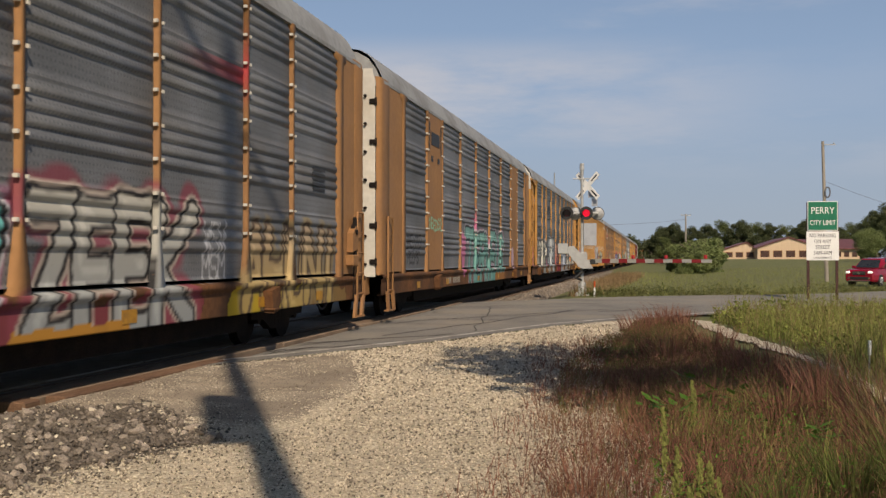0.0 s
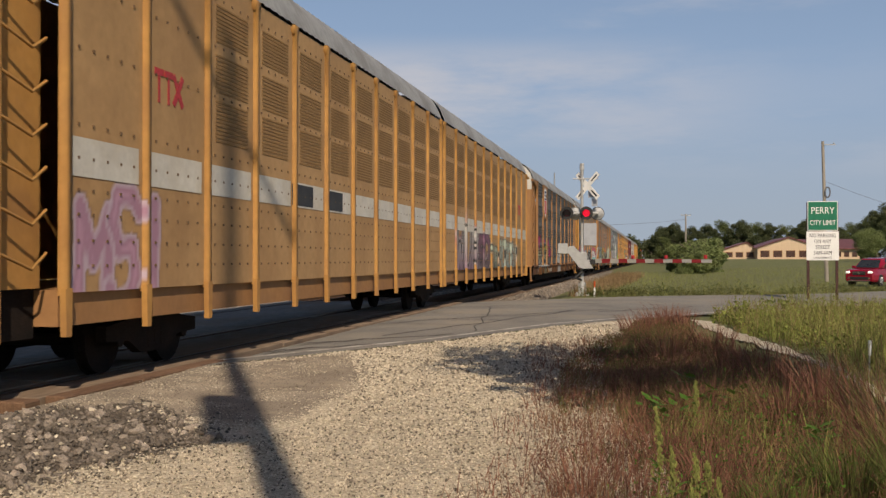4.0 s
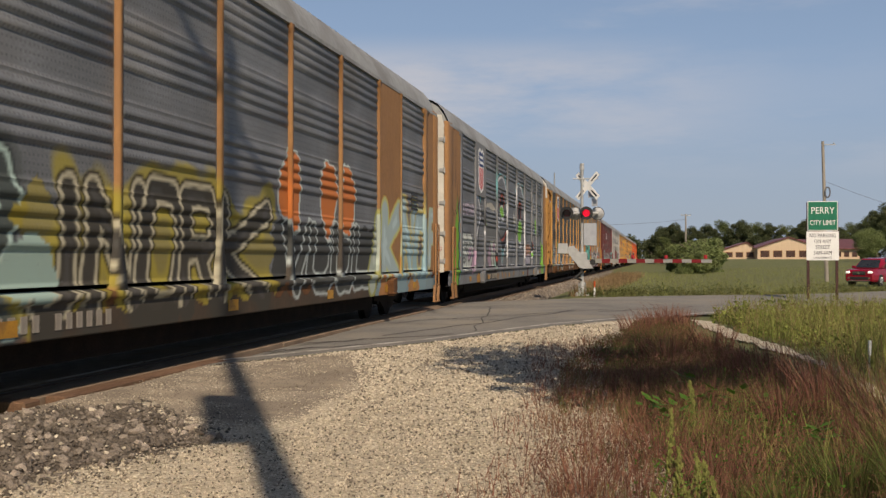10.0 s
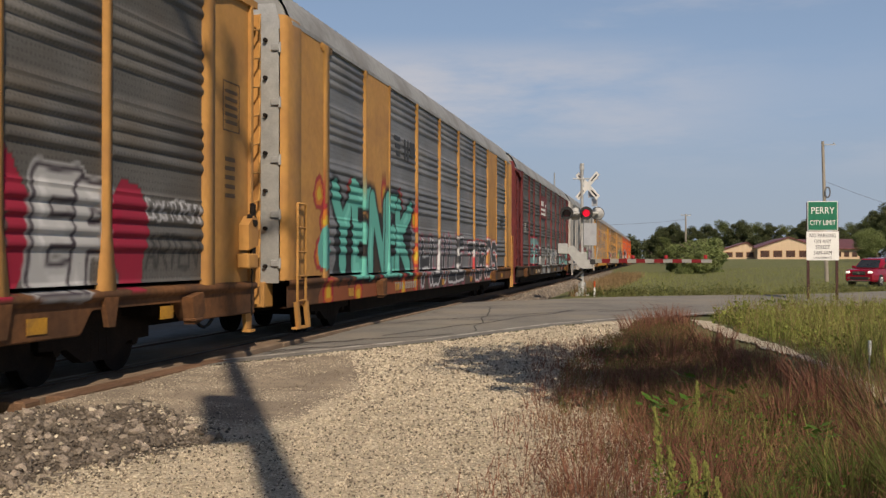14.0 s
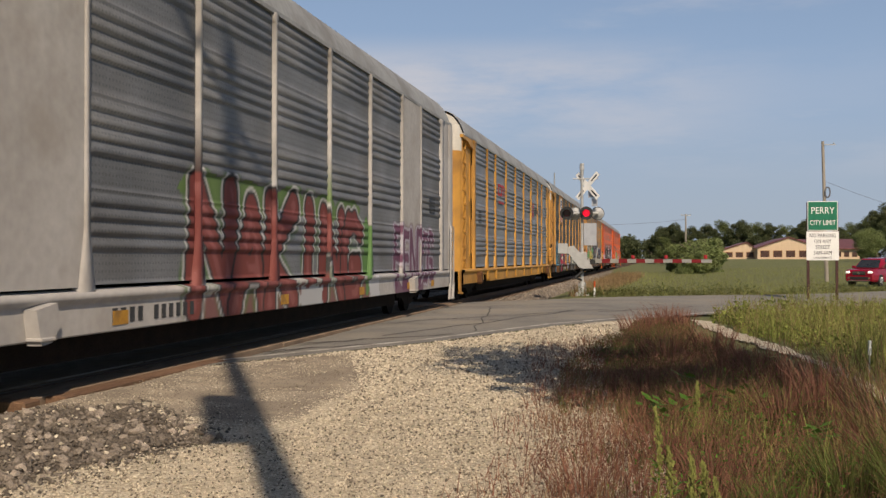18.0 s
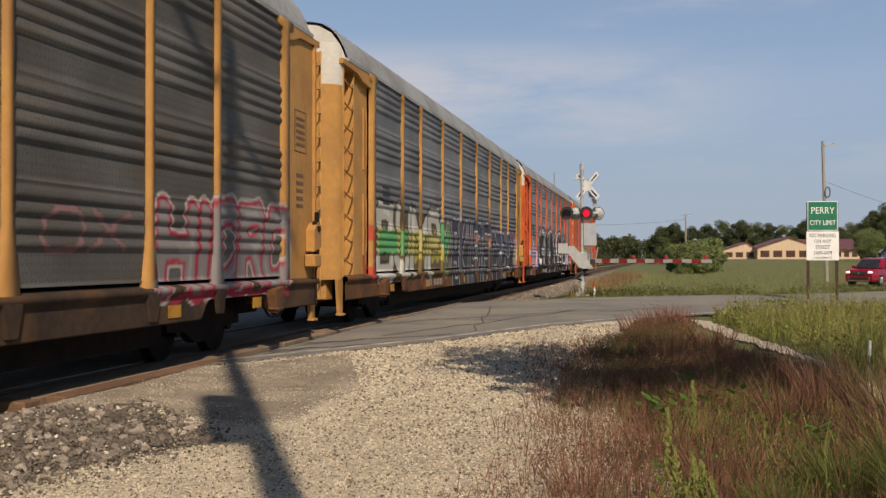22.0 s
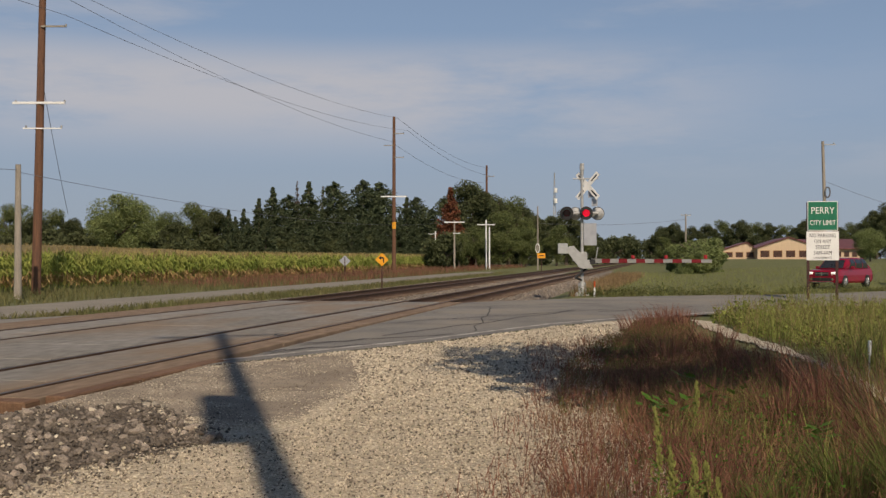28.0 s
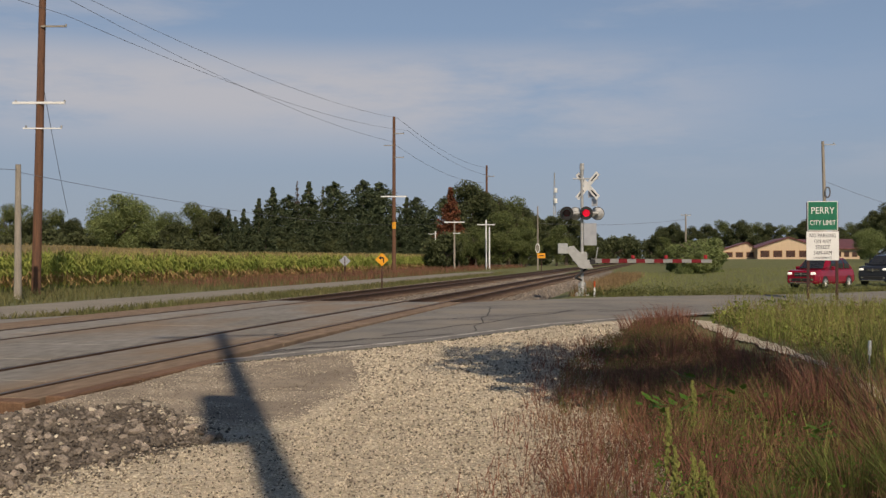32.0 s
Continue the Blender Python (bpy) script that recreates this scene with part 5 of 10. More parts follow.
    7: [Bar(-13.3, -12.45, 0.55, 1.7, (0.16, 0.36, 0.04), 0.95, 0.10), Blob(-12.55, 1.5, 0.42, 1.35, (0.16, 0.36, 0.04), 0, 0.95, 0.12), Bar(-12.32, -12.16, 0.6, 3.2, BLACK, 0.9, 0.06), Bar(-12.16, -12.06, 0.7, 3.1, (0.14, 0.34, 0.34), 0.9, 0.06), Blob(-12.9, 3.3, 0.45, 0.6, BLACK, 0.88, 0.8, 0.2), Bar(-11.8, -9.2, 2.85, 3.2, (0.44, 0.38, 0.42), 0.7, 0.05), Piece(-11.7, -9.4, 2.85, 3.2, "MOW", (0.44, 0.36, 0.42), line=(0.12, 0.12, 0.13), thick=0.1),
        Bar(-11.75, -9.7, 1.15, 2.1, (0.40, 0.42, 0.38), 0.9, 0.03), Blob(-9.9, 1.4, 0.8, 0.45, (0.46, 0.30, 0.40), 0, 0.8), Piece(-11.6, -9.6, 1.1, 2.15, "SD", (0.42, 0.44, 0.40), line=(0.03, 0.03, 0.035), thick=0.13, outline=0.7), *lines(0.13, LIGHT, [(-8.7, 2.2), (-8.15, 2.8), (-8.1, 3.2), (-8.4, 3.5), (-8.9, 3.6)], edge=None), *lines(0.10, DARK, [(-8.7, 1.7), (-8.35, 2.3), (-7.98, 2.85), (-7.92, 3.3), (-8.2, 3.65), (-8.8, 3.8)], [(-7.95, 2.98), (-7.0, 3.0)], [(-8.0, 2.75), (-7.05, 2.72)]), Stroke([(-7.9, 3.35), (-8.15, 3.62), (-8.7, 3.78), (-8.7, 4.0), (-8.0, 3.85), (-7.75, 3.6)], 0, AQUA),
        Bar(-6.82, -4.48, 2.05, 2.9, (0.15, 0.148, 0.14), 0.75, 0.01), Stroke([(-6.9, 3.36), (-6.3, 3.42), (-5.4, 3.5), (-4.45, 3.3), (-4.5, 3.18), (-4.9, 3.24), (-5.2, 3.1), (-5.35, 3.28), (-5.6, 3.18), (-5.9, 3.3), (-6.9, 3.24)], 0, (0.46, 0.42, 0.34), 0.85), Stroke([(-6.92, 3.4), (-7.15, 3.0), (-7.18, 2.6), (-6.98, 2.2), (-6.85, 2.4), (-6.83, 3.3)], 0, DARK), Stroke([(-6.95, 3.3), (-7.08, 2.95)], 0.08, (0.40, 0.09, 0.05)), Stroke([(-6.88, 2.85), (-7.08, 2.65), (-6.88, 2.3)], 0, LIME), *lines(0.05, LIGHT, [(-7.12, 0.95), (-7.1, 2.1), (-7.2, 2.4)], [(-7.1, 3.5), (-7.08, 4.7)]),
        *[Blob(y, z, 0.3, 0.25, (0.44, 0.28, 0.36), 0, 0.7) for y, z in ((-6.1, 1.5), (-5.8, 1.3), (-5.9, 1.72))], Stroke([(-5.97, 2.07), (-4.53, 2.06), (-4.42, 1.12), (-5.5, 1.15), (-5.7, 1.6)], 0, (0.44, 0.46, 0.40)), Blob(-5.0, 1.85, 0.25, 0.2, (0.46, 0.28, 0.38)), *lines(0.10, DARK, [(-6.0, 2.05), (-5.7, 1.65), (-5.45, 1.2)], [(-5.2, 1.75), (-4.9, 1.25), (-4.6, 1.05)], [(-4.9, 2.05), (-5.0, 1.8)]), Stroke([(-4.5, 1.95), (-4.25, 1.5), (-4.28, 1.1), (-4.75, 1.6)], 0, DARK), Stroke([(-4.45, 1.8), (-4.32, 1.3)], 0.06, (0.36, 0.07, 0.05)), Stroke([(-4.75, 1.35), (-4.4, 1.3), (-4.4, 1.0), (-4.7, 1.02)], 0, (0.24, 0.44, 0.36)),
        Stroke([(-4.36, 4.2), (-3.95, 4.56), (-3.35, 4.75), (-2.6, 4.82), (-1.85, 4.62), (-1.52, 4.3)], 0.12, AQUA), *lines(0.12, LIGHT, [(-4.3, 4.0), (-3.9, 4.38), (-3.3, 4.58), (-2.6, 4.66), (-1.95, 4.46), (-1.6, 4.05), (-1.5, 3.5)]), *lines(0.05, LIGHT, [(-1.46, 3.5), (-1.46, 1.1)], [(-4.37, 4.1), (-4.37, 3.2)]), *eye_lid(-2.83, 3.54, 0.68, 0.52), *eye_ball(-2.82, 3.25, 0.46, 0.22),
        *lines(0.07, DARK, [(-2.2, 3.32), (-1.45, 3.32)], [(-2.3, 3.1), (-1.45, 3.06)]), *lines(0.11, LIGHT, [(-3.55, 3.05), (-3.95, 2.7), (-3.5, 2.5)], [(-3.0, 2.9), (-2.4, 2.95)]), *lines(0.08, DARK, [(-3.66, 3.45), (-4.1, 2.7), (-3.7, 2.45), (-3.14, 2.22)]), Stroke([(-3.2, 2.24), (-2.3, 2.36), (-1.44, 2.68), (-1.6, 2.2), (-2.4, 1.78), (-3.0, 1.86)], 0, DARK), Stroke([(-2.95, 2.13), (-2.3, 2.2), (-1.6, 2.48)], 0.10, (0.36, 0.08, 0.05)), Stroke([(-3.0, 1.82), (-2.4, 1.74), (-2.65, 1.25), (-2.8, 1.25)], 0, AQUA), *lines(0.09, LIGHT, [(-3.05, 1.85), (-2.85, 1.12)], [(-1.55, 2.15), (-2.35, 1.7), (-2.6, 1.1)]), Stroke([(-2.72, 1.75), (-2.74, 0.66)], 0.08, DARK),
        *lines(0.05, LIGHT, [(-1.25, 2.0), (-1.15, 1.1)], [(-0.8, 2.0), (-0.5, 1.85), (-0.2, 2.0), (-0.25, 1.2)], [(0.2, 2.0), (0.2, 1.12), (0.8, 1.12), (0.8, 2.0)], [(-0.8, 1.1), (0.1, 1.15)]), Stroke([(-0.9, 1.85), (0.7, 1.9), (0.7, 1.2), (-0.9, 1.2)], 0, (0.15, 0.15, 0.155), 0.6), Blob(0.75, 3.1, 0.3, 0.3, (0.46, 0.44, 0.38), 0, 0.8, 0.2), *lines(0.05, LIGHT, [(-0.6, 1.85), (-0.6, 1.2)], [(0.5, 1.9), (0.5, 1.2)]),
        Stroke([(1.25, 4.3), (1.75, 4.68), (2.42, 4.82), (3.4, 4.74), (4.1, 4.3)], 0.10, AQUA), *lines(0.13, LIGHT, [(1.25, 3.6), (1.35, 4.1), (1.8, 4.52), (2.42, 4.68), (3.3, 4.6), (3.95, 4.2), (4.22, 3.6)]), *lines(0.05, LIGHT, [(1.2, 3.9), (1.22, 2.6)], [(4.28, 3.4), (4.28, 1.1)]), *eye_lid(2.62, 3.42, 0.66, 0.62), *eye_ball(2.68, 2.62, 0.62, 0.5), *lines(0.07, DARK, [(1.25, 2.9), (1.6, 2.2), (2.1, 1.7), (2.4, 1.3), (2.2, 0.66)], [(3.3, 3.2), (4.25, 3.2)], [(3.4, 2.95), (4.25, 2.9)]), Stroke([(2.3, 1.95), (2.7, 1.86), (3.2, 2.0)], 0.09, LIGHT),
        Bar(4.56, 6.6, 1.6, 2.06, (0.44, 0.17, 0.06), 0.75, 0.06), Bar(4.56, 6.6, 1.2, 1.6, (0.36, 0.30, 0.40), 0.8, 0.05), Piece(4.6, 6.6, 1.62, 2.0, "WAVE", (0.42, 0.30, 0.26), line=None, thick=0.08), Piece(4.6, 6.6, 1.2, 1.58, "MARK", (0.50, 0.48, 0.50), line=None, thick=0.09),
        *lines(0.11, LIGHT, [(7.0, 4.6), (7.6, 4.66), (8.15, 4.3), (8.3, 3.5), (7.9, 2.7)], edge=DARK, rim=0.05), Blob(7.5, 3.2, 0.3, 0.5, DARK, 0.7), Blob(8.9, 3.0, 0.42, 0.4, LIME), Stroke([(8.6, 2.9), (8.2, 2.3), (7.9, 1.6), (7.7, 1.15)], 0.09, LIGHT),
        *eye_lid(7.5, 2.05, 0.42, 0.36), *eye_ball(7.4, 1.6, 0.32, 0.2), Bar(9.6, 9.66, 1.0, 2.6, BLACK, 0.9, 0.1), Blob(11.5, 1.5, 0.42, 0.75, LIME, 0.35, 0.8, 0.15), Blob(11.8, 0.85, 0.6, 0.3, LIME, 0, 0.7), Blob(5.3, 0.78, 0.3, 0.22, (0.10, 0.04, 0.03)), Bar(-9.0, -8.3, 0.5, 0.9, (0.40, 0.2, 0.05), 0.9, 0.05), Bar(9.2, 10.0, 0.5, 0.85, WHITE, 0.8, 0.05), Bar(-7.0, -4.45, 0.66, 0.98, (0.045, 0.035, 0.03), 0.85, 0.02), Bar(-8.2, -7.3, 0.62, 0.95, (0.14, 0.07, 0.03), 0.8, 0.1), *[Bar(y, y + 0.5, 0.66, 0.9, (0.32, 0.17, 0.04), 0.6, 0.08) for y in (-4.4, -3.2, -2.3, 0.2)]],
    8: [Bar(-12.3, -4.3, 1.0, 2.2, (0.10, 0.105, 0.095), 0.75, 0.14), Piece(-11.8, -4.3, 0.95, 2.2, "JVBAO", (0.40, 0.41, 0.41), halo=(0.15, 0.17, 0.12), line=(0.03, 0.03, 0.035), rim=(0.30, 0.31, 0.30), fill2=(0.34, 0.35, 0.35), thick=0.14, outline=0.8, widths=[0.9, 0.9, 1.1, 1, 1.1]), Blob(-8.2, 2.3, 0.4, 0.3, (0.24, 0.28, 0.09), 0, 0.4, 0.25), Blob(-11.3, 1.3, 0.3, 0.6, (0.30, 0.36, 0.10)),
        Bar(-4.2, 0.2, 1.0, 2.2, (0.40, 0.34, 0.26), 0.75, 0.08), Piece(-4.1, 0.0, 1.0, 2.25, "CTCS", (0.40, 0.33, 0.25), line=(0.30, 0.12, 0.06), halo=(0.32, 0.18, 0.10), thick=0.17, outline=0.8), Piece(0.4, 5.0, 1.0, 2.25, "BED", (0.33, 0.36, 0.30), line=(0.36, 0.15, 0.07), rim=(0.44, 0.42, 0.38), halo=(0.36, 0.36, 0.32), fill2=(0.34, 0.33, 0.24), thick=0.16, outline=0.9, reach=0.2),
        Blob(7.1, 1.75, 0.62, 0.75, (0.30, 0.02, 0.045), 0, 0.95, 0.03), Bar(6.6, 7.5, 1.05, 2.2, (0.30, 0.02, 0.045), 0.9, 0.06), Blob(7.15, 1.7, 0.2, 0.34, (0.08, 0.05, 0.05)), Piece(7.75, 9.4, 1.1, 2.2, "EP", (0.42, 0.42, 0.42), line=(0.05, 0.04, 0.05), rim=(0.34, 0.34, 0.34), thick=0.2, outline=0.5), Blob(9.7, 1.75, 0.45, 0.62, (0.28, 0.02, 0.045), 0, 0.95, 0.05), Bar(9.45, 10.0, 1.05, 2.0, (0.28, 0.02, 0.045), 0.9, 0.05),
        Piece(10.1, 11.8, 1.9, 2.15, "DOGTORSON", WHITE, line=None, thick=0.07, rough=0.02), Piece(10.1, 11.6, 1.3, 1.7, "ARTEN", (0.05, 0.05, 0.05), line=None, thick=0.07), Piece(5.4, 6.1, 1.4, 2.0, "XE", (0.40, 0.40, 0.42), line=None, thick=0.07)],
    9: [Bar(-12.2, -4.4, 0.5, 1.0, (0.26, 0.08, 0.04), 0.75, 0.12)] + [b for y, z in ((-12.2, 1.5), (-12.25, 2.6), (-11.9, 2.1), (-10.1, 2.75), (-7.6, 2.85), (-6.1, 2.75), (-4.5, 2.4), (-4.4, 1.5), (-11.7, 0.8), (-9.7, 0.7), (-7.9, 0.75), (-5.8, 0.72), (-4.5, 0.85))
         for b in (Blob(y, z, 0.32, 0.32, (0.30, 0.03, 0.04)), Blob(y, z, 0.23, 0.22, (0.50, 0.16, 0.03)), Blob(y, z, 0.12, 0.12, (0.52, 0.36, 0.04)))] + [Blob(-11.9, 1.6, 0.4, 0.4, (0.10, 0.38, 0.33)), Bar(-11.2, -4.9, 1.05, 2.35, BLACK, 0.92, 0.1), Piece(-11.5, -4.85, 1.1, 2.85, "YENEK", (0.12, 0.42, 0.35), halo=BLACK, line=BLACK, thick=0.2, outline=0.45, reach=0.06, widths=[1.25, 0.9, 1.2, 0.9, 1.15]), Blob(-9.9, 2.75, 0.28, 0.34, (0.12, 0.42, 0.35)),
         Bar(-3.8, 9.4, 0.5, 0.9, (0.05, 0.05, 0.05), 0.8, 0.07), Piece(-3.8, 2.4, 0.8, 1.95, "HUILE", (0.03, 0.03, 0.035), line=WHITE, rim=BLACK, halo=(0.36, 0.12, 0.15), thick=0.12, outline=0.6), Piece(3.0, 9.2, 0.8, 1.95, "TOROS", (0.03, 0.03, 0.035), line=WHITE, rim=RED, thick=0.12, outline=0.6)],
    10: [Piece(-8.6, -5.2, 1.2, 2.3, "BS", (0.13, 0.25, 0.25), line=(0.34, 0.03, 0.05), rim=BLACK, thick=0.2, outline=0.9), Piece(-5.1, -4.2, 1.8, 2.05, "BURN", WHITE, line=None, thick=0.06), Piece(-5.0, -4.0, 1.1, 1.5, "OD", (0.34, 0.34, 0.34), line=BLACK, thick=0.15), Bar(-4.2, 12.4, 0.5, 0.92, (0.17, 0.17, 0.16), 0.45, 0.04),
         Piece(-3.9, 0.5, 0.6, 1.95, "AVIE", (0.30, 0.30, 0.29), fill2=(0.36, 0.36, 0.35), line=(0.035, 0.033, 0.03), rim=(0.28, 0.28, 0.27), thick=0.14, outline=1.0), Piece(1.3, 5.0, 1.1, 1.8, "SNEIS", (0.34, 0.35, 0.35), line=(0.12, 0.12, 0.12), rim=(0.34, 0.34, 0.34), thick=0.13, outline=0.6), Piece(6.3, 12.3, 1.0, 2.15, "VOTUS", (0.13, 0.25, 0.24), line=(0.03, 0.03, 0.03), rim=(0.32, 0.10, 0.11), halo=(0.28, 0.06, 0.08), thick=0.19, outline=0.7, widths=[1.2, 1, 0.9, 1, 0.9])],
    11: [Bar(-4.6, 4.2, 0.5, 0.95, (0.16, 0.045, 0.04), 0.85, 0.06), Blob(4.1, 1.5, 0.35, 0.8, (0.10, 0.2, 0.06)), *[Blob(y, 2.35, 0.8, 0.25, (0.12, 0.20, 0.05), 0, 0.85) for y in (-4.0, -2.4, -0.6, 1.2, 2.8)], Piece(-4.6, 3.8, 0.6, 2.38, "NAKING", (0.17, 0.05, 0.045), fill2=(0.20, 0.06, 0.05), line=(0.03, 0.03, 0.03), rim=(0.48, 0.47, 0.46), halo=(0.09, 0.15, 0.05), thick=0.17, outline=0.6, reach=0.12),
         Bar(-0.2, 1.0, 0.5, 0.95, (0.42, 0.42, 0.42), 0.85, 0.04), Bar(4.2, 5.0, 0.5, 1.05, WHITE, 0.75, 0.04), Piece(6.4, 10.9, 0.8, 2.1, "FENDOG", (0.115, 0.04, 0.075), line=(0.40, 0.38, 0.42), thick=0.17, outline=0.45, halo=(0.12, 0.045, 0.08), reach=0.06), Bar(6.5, 9.5, 0.5, 0.85, (0.13, 0.05, 0.09), 0.85, 0.08)],
    12: [],
    13: [Piece(-11.6, -9.8, 0.7, 2.2, "BO", (0.07, 0.20, 0.30), fill2=(0.10, 0.28, 0.38), line=(0.03, 0.04, 0.05), rim=(0.36, 0.40, 0.42), thick=0.26, outline=0.45, halo=(0.09, 0.24, 0.34), reach=0.2), Bar(-11.7, -9.0, 0.5, 1.05, (0.08, 0.25, 0.36), 0.9, 0.05), Piece(-9.9, -8.4, 0.6, 2.15, "OI", (0.045, 0.05, 0.05), line=(0.40, 0.40, 0.40), thick=0.26, outline=0.45), Piece(-8.2, -7.1, 0.6, 2.15, "S", (0.28, 0.025, 0.05), line=(0.42, 0.42, 0.42), thick=0.24, outline=0.45), Bar(-8.2, -7.2, 0.5, 0.85, (0.26, 0.02, 0.05), 0.9, 0.05),
         Piece(-7.0, -5.8, 0.7, 2.25, "L", (0.06, 0.10, 0.07), line=(0.30, 0.36, 0.30), thick=0.30, outline=0.35), Bar(-7.0, -5.9, 0.9, 2.25, (0.06, 0.10, 0.07), 0.9, 0.05), Piece(-5.8, -4.6, 0.7, 2.05, "K", (0.28, 0.025, 0.05), line=(0.42, 0.42, 0.42), thick=0.22, outline=0.45), Bar(-7.0, -4.6, 0.5, 0.95, (0.09, 0.09, 0.08), 0.85, 0.07), Blob(-3.9, 2.1, 0.3, 0.25, (0.10, 0.09, 0.25)),
         Piece(-4.1, -2.2, 0.8, 2.0, "EB", (0.44, 0.44, 0.46), line=(0.14, 0.12, 0.22), fill2=(0.36, 0.38, 0.46), thick=0.22, outline=0.5), Blob(-3.6, 0.75, 0.35, 0.25, (0.45, 0.30, 0.05)), Bar(-1.0, 4.0, 0.5, 0.95, (0.16, 0.16, 0.15), 0.8, 0.07), Bar(-0.9, 4.0, 1.0, 2.15, (0.34, 0.37, 0.33), 0.9, 0.06), Piece(-1.0, 4.0, 1.05, 2.2, "MNT", (0.035, 0.035, 0.04), line=(0.035, 0.035, 0.04), rim=(0.36, 0.38, 0.34), thick=0.13, outline=0.5),
         Piece(4.8, 6.7, 1.5, 2.0, "OX", (0.22, 0.12, 0.12), line=None, thick=0.07), Piece(7.3, 12.1, 1.0, 2.1, "HIDRO", (0.20, 0.19, 0.185), line=(0.30, 0.03, 0.055), rim=(0.38, 0.37, 0.34), thick=0.17, outline=0.8, widths=[1.1, 0.7, 1, 1, 1.1]), Bar(7.6, 12.0, 0.85, 0.98, (0.30, 0.03, 0.055), 0.85, 0.05)],
    14: [Bar(-11.7, -3.2, 0.9, 2.5, (0.10, 0.07, 0.03), 0.8, 0.12), Bar(-11.5, -8.2, 1.5, 2.1, (0.10, 0.30, 0.10), 0.9, 0.05), Bar(-8.2, -3.4, 1.35, 2.15, (0.38, 0.32, 0.06), 0.9, 0.07), Blob(-12.0, 1.5, 0.3, 0.6, (0.42, 0.06, 0.04), 0.5, 0.9), Piece(-11.6, -4.5, 0.95, 2.6, "BUMP", (0.44, 0.43, 0.38), bands=[(1.5, 2.1, (0.42, 0.37, 0.12))], line=(0.05, 0.035, 0.02), thick=0.15, outline=0.7, widths=[1.2, 1, 1.4, 1]), Bar(-11.3, -9.6, 1.55, 2.05, (0.10, 0.33, 0.12), 0.75, 0.04),
         Piece(-4.6, -3.2, 1.0, 2.3, "Y", (0.08, 0.30, 0.10), line=BLACK, rim=(0.44, 0.44, 0.42), thick=0.24, outline=0.4), Bar(-3.2, 11.6, 2.1, 2.55, (0.26, 0.05, 0.09), 0.65, 0.14), Bar(-3.0, 11.0, 0.9, 1.9, (0.03, 0.03, 0.035), 0.85, 0.1), Bar(11.0, 11.9, 0.95, 2.2, (0.30, 0.06, 0.10), 0.8, 0.1), Bar(-3.0, 11.2, 0.5, 0.98, (0.03, 0.03, 0.035), 0.92, 0.05), Piece(-2.8, 4.3, 0.6, 2.5, "BKISTE", (0.03, 0.03, 0.05), line=(0.46, 0.46, 0.47), rim=(0.03, 0.03, 0.03), halo=(0.05, 0.04, 0.05), fill2=(0.025, 0.025, 0.03), thick=0.17, outline=0.5, reach=0.1),
         Piece(4.7, 11.0, 0.6, 2.35, "CZRAW", (0.025, 0.03, 0.06), line=(0.46, 0.46, 0.48), rim=(0.03, 0.03, 0.03), fill2=(0.02, 0.02, 0.025), halo=(0.05, 0.04, 0.05), thick=0.18, outline=0.45, reach=0.1), Blob(11.3, 1.6, 0.5, 0.4, (0.42, 0.34, 0.12), 0, 0.8), *[Piece(11.0, 11.75, z, z + 0.22, w, (0.46, 0.40, 0.44), line=None, thick=0.08) for z, w in ((2.0, "SEKE"), (1.72, "CHIN"), (1.44, "RAOS"), (1.05, "KID!"))]],
    15: [Piece(-11.6, -10.0, 2.1, 2.5, "DFW", WHITE, line=BLACK, thick=0.14), *[Blob(y, z, 0.5, 0.45, c) for y, z, c in ((-11.5, 1.7, (0.34, 0.30, 0.38)), (-10.6, 1.75, (0.46, 0.34, 0.42)), (-9.7, 1.6, (0.44, 0.32, 0.42)), (-10.9, 1.2, (0.44, 0.31, 0.38)), (-9.9, 1.15, (0.42, 0.30, 0.38)), (-9.2, 1.3, (0.44, 0.3, 0.4)))], Bar(-12.0, -9.0, 0.5, 0.98, (0.34, 0.22, 0.28), 0.75, 0.12), Bar(-9.1, 8.0, 0.5, 1.0, (0.03, 0.03, 0.032), 0.9, 0.06),
         *[Blob(y, z, 0.5, 0.5, (0.46, 0.33, 0.42)) for y, z in ((8.2, 1.7), (8.9, 2.0), (9.2, 1.3), (8.3, 1.1), (7.2, 1.6))], Blob(9.4, 2.3, 0.35, 0.35, (0.36, 0.32, 0.42)), Bar(8.0, 12.2, 0.5, 1.15, (0.40, 0.28, 0.34), 0.7, 0.15),
         *[Blob(y, 2.9, 0.7, 0.4, (0.42, 0.33, 0.38), 0, 0.6) for y in (-4.9, -3.5, 1.6, 3.0)], Bar(1.2, 2.1, 2.0, 2.9, (0.44, 0.33, 0.40), 0.8, 0.08), Bar(5.1, 6.2, 1.3, 2.4, (0.42, 0.32, 0.40), 0.85, 0.1), Stroke(MASS, 0, (0.022, 0.022, 0.025), 0.97), *lines(0.12, DARK, [(-8.3, 2.3), (-7.85, 2.85), (-7.3, 3.03), (-6.3, 3.05), (-5.2, 2.97)], [(-5.0, 2.75), (-4.4, 3.02), (-3.98, 3.35), (-3.9, 2.4)], [(-3.8, 2.9), (-3.1, 3.02), (-2.4, 3.2), (-1.2, 3.18), (-0.5, 2.75)], [(-0.1, 2.68), (0.5, 2.95), (1.1, 3.22), (1.35, 2.4)], [(1.9, 2.85), (2.5, 3.05), (3.4, 3.15), (4.6, 3.12), (5.1, 2.85)], [(6.2, 2.75), (7.45, 3.05)]),
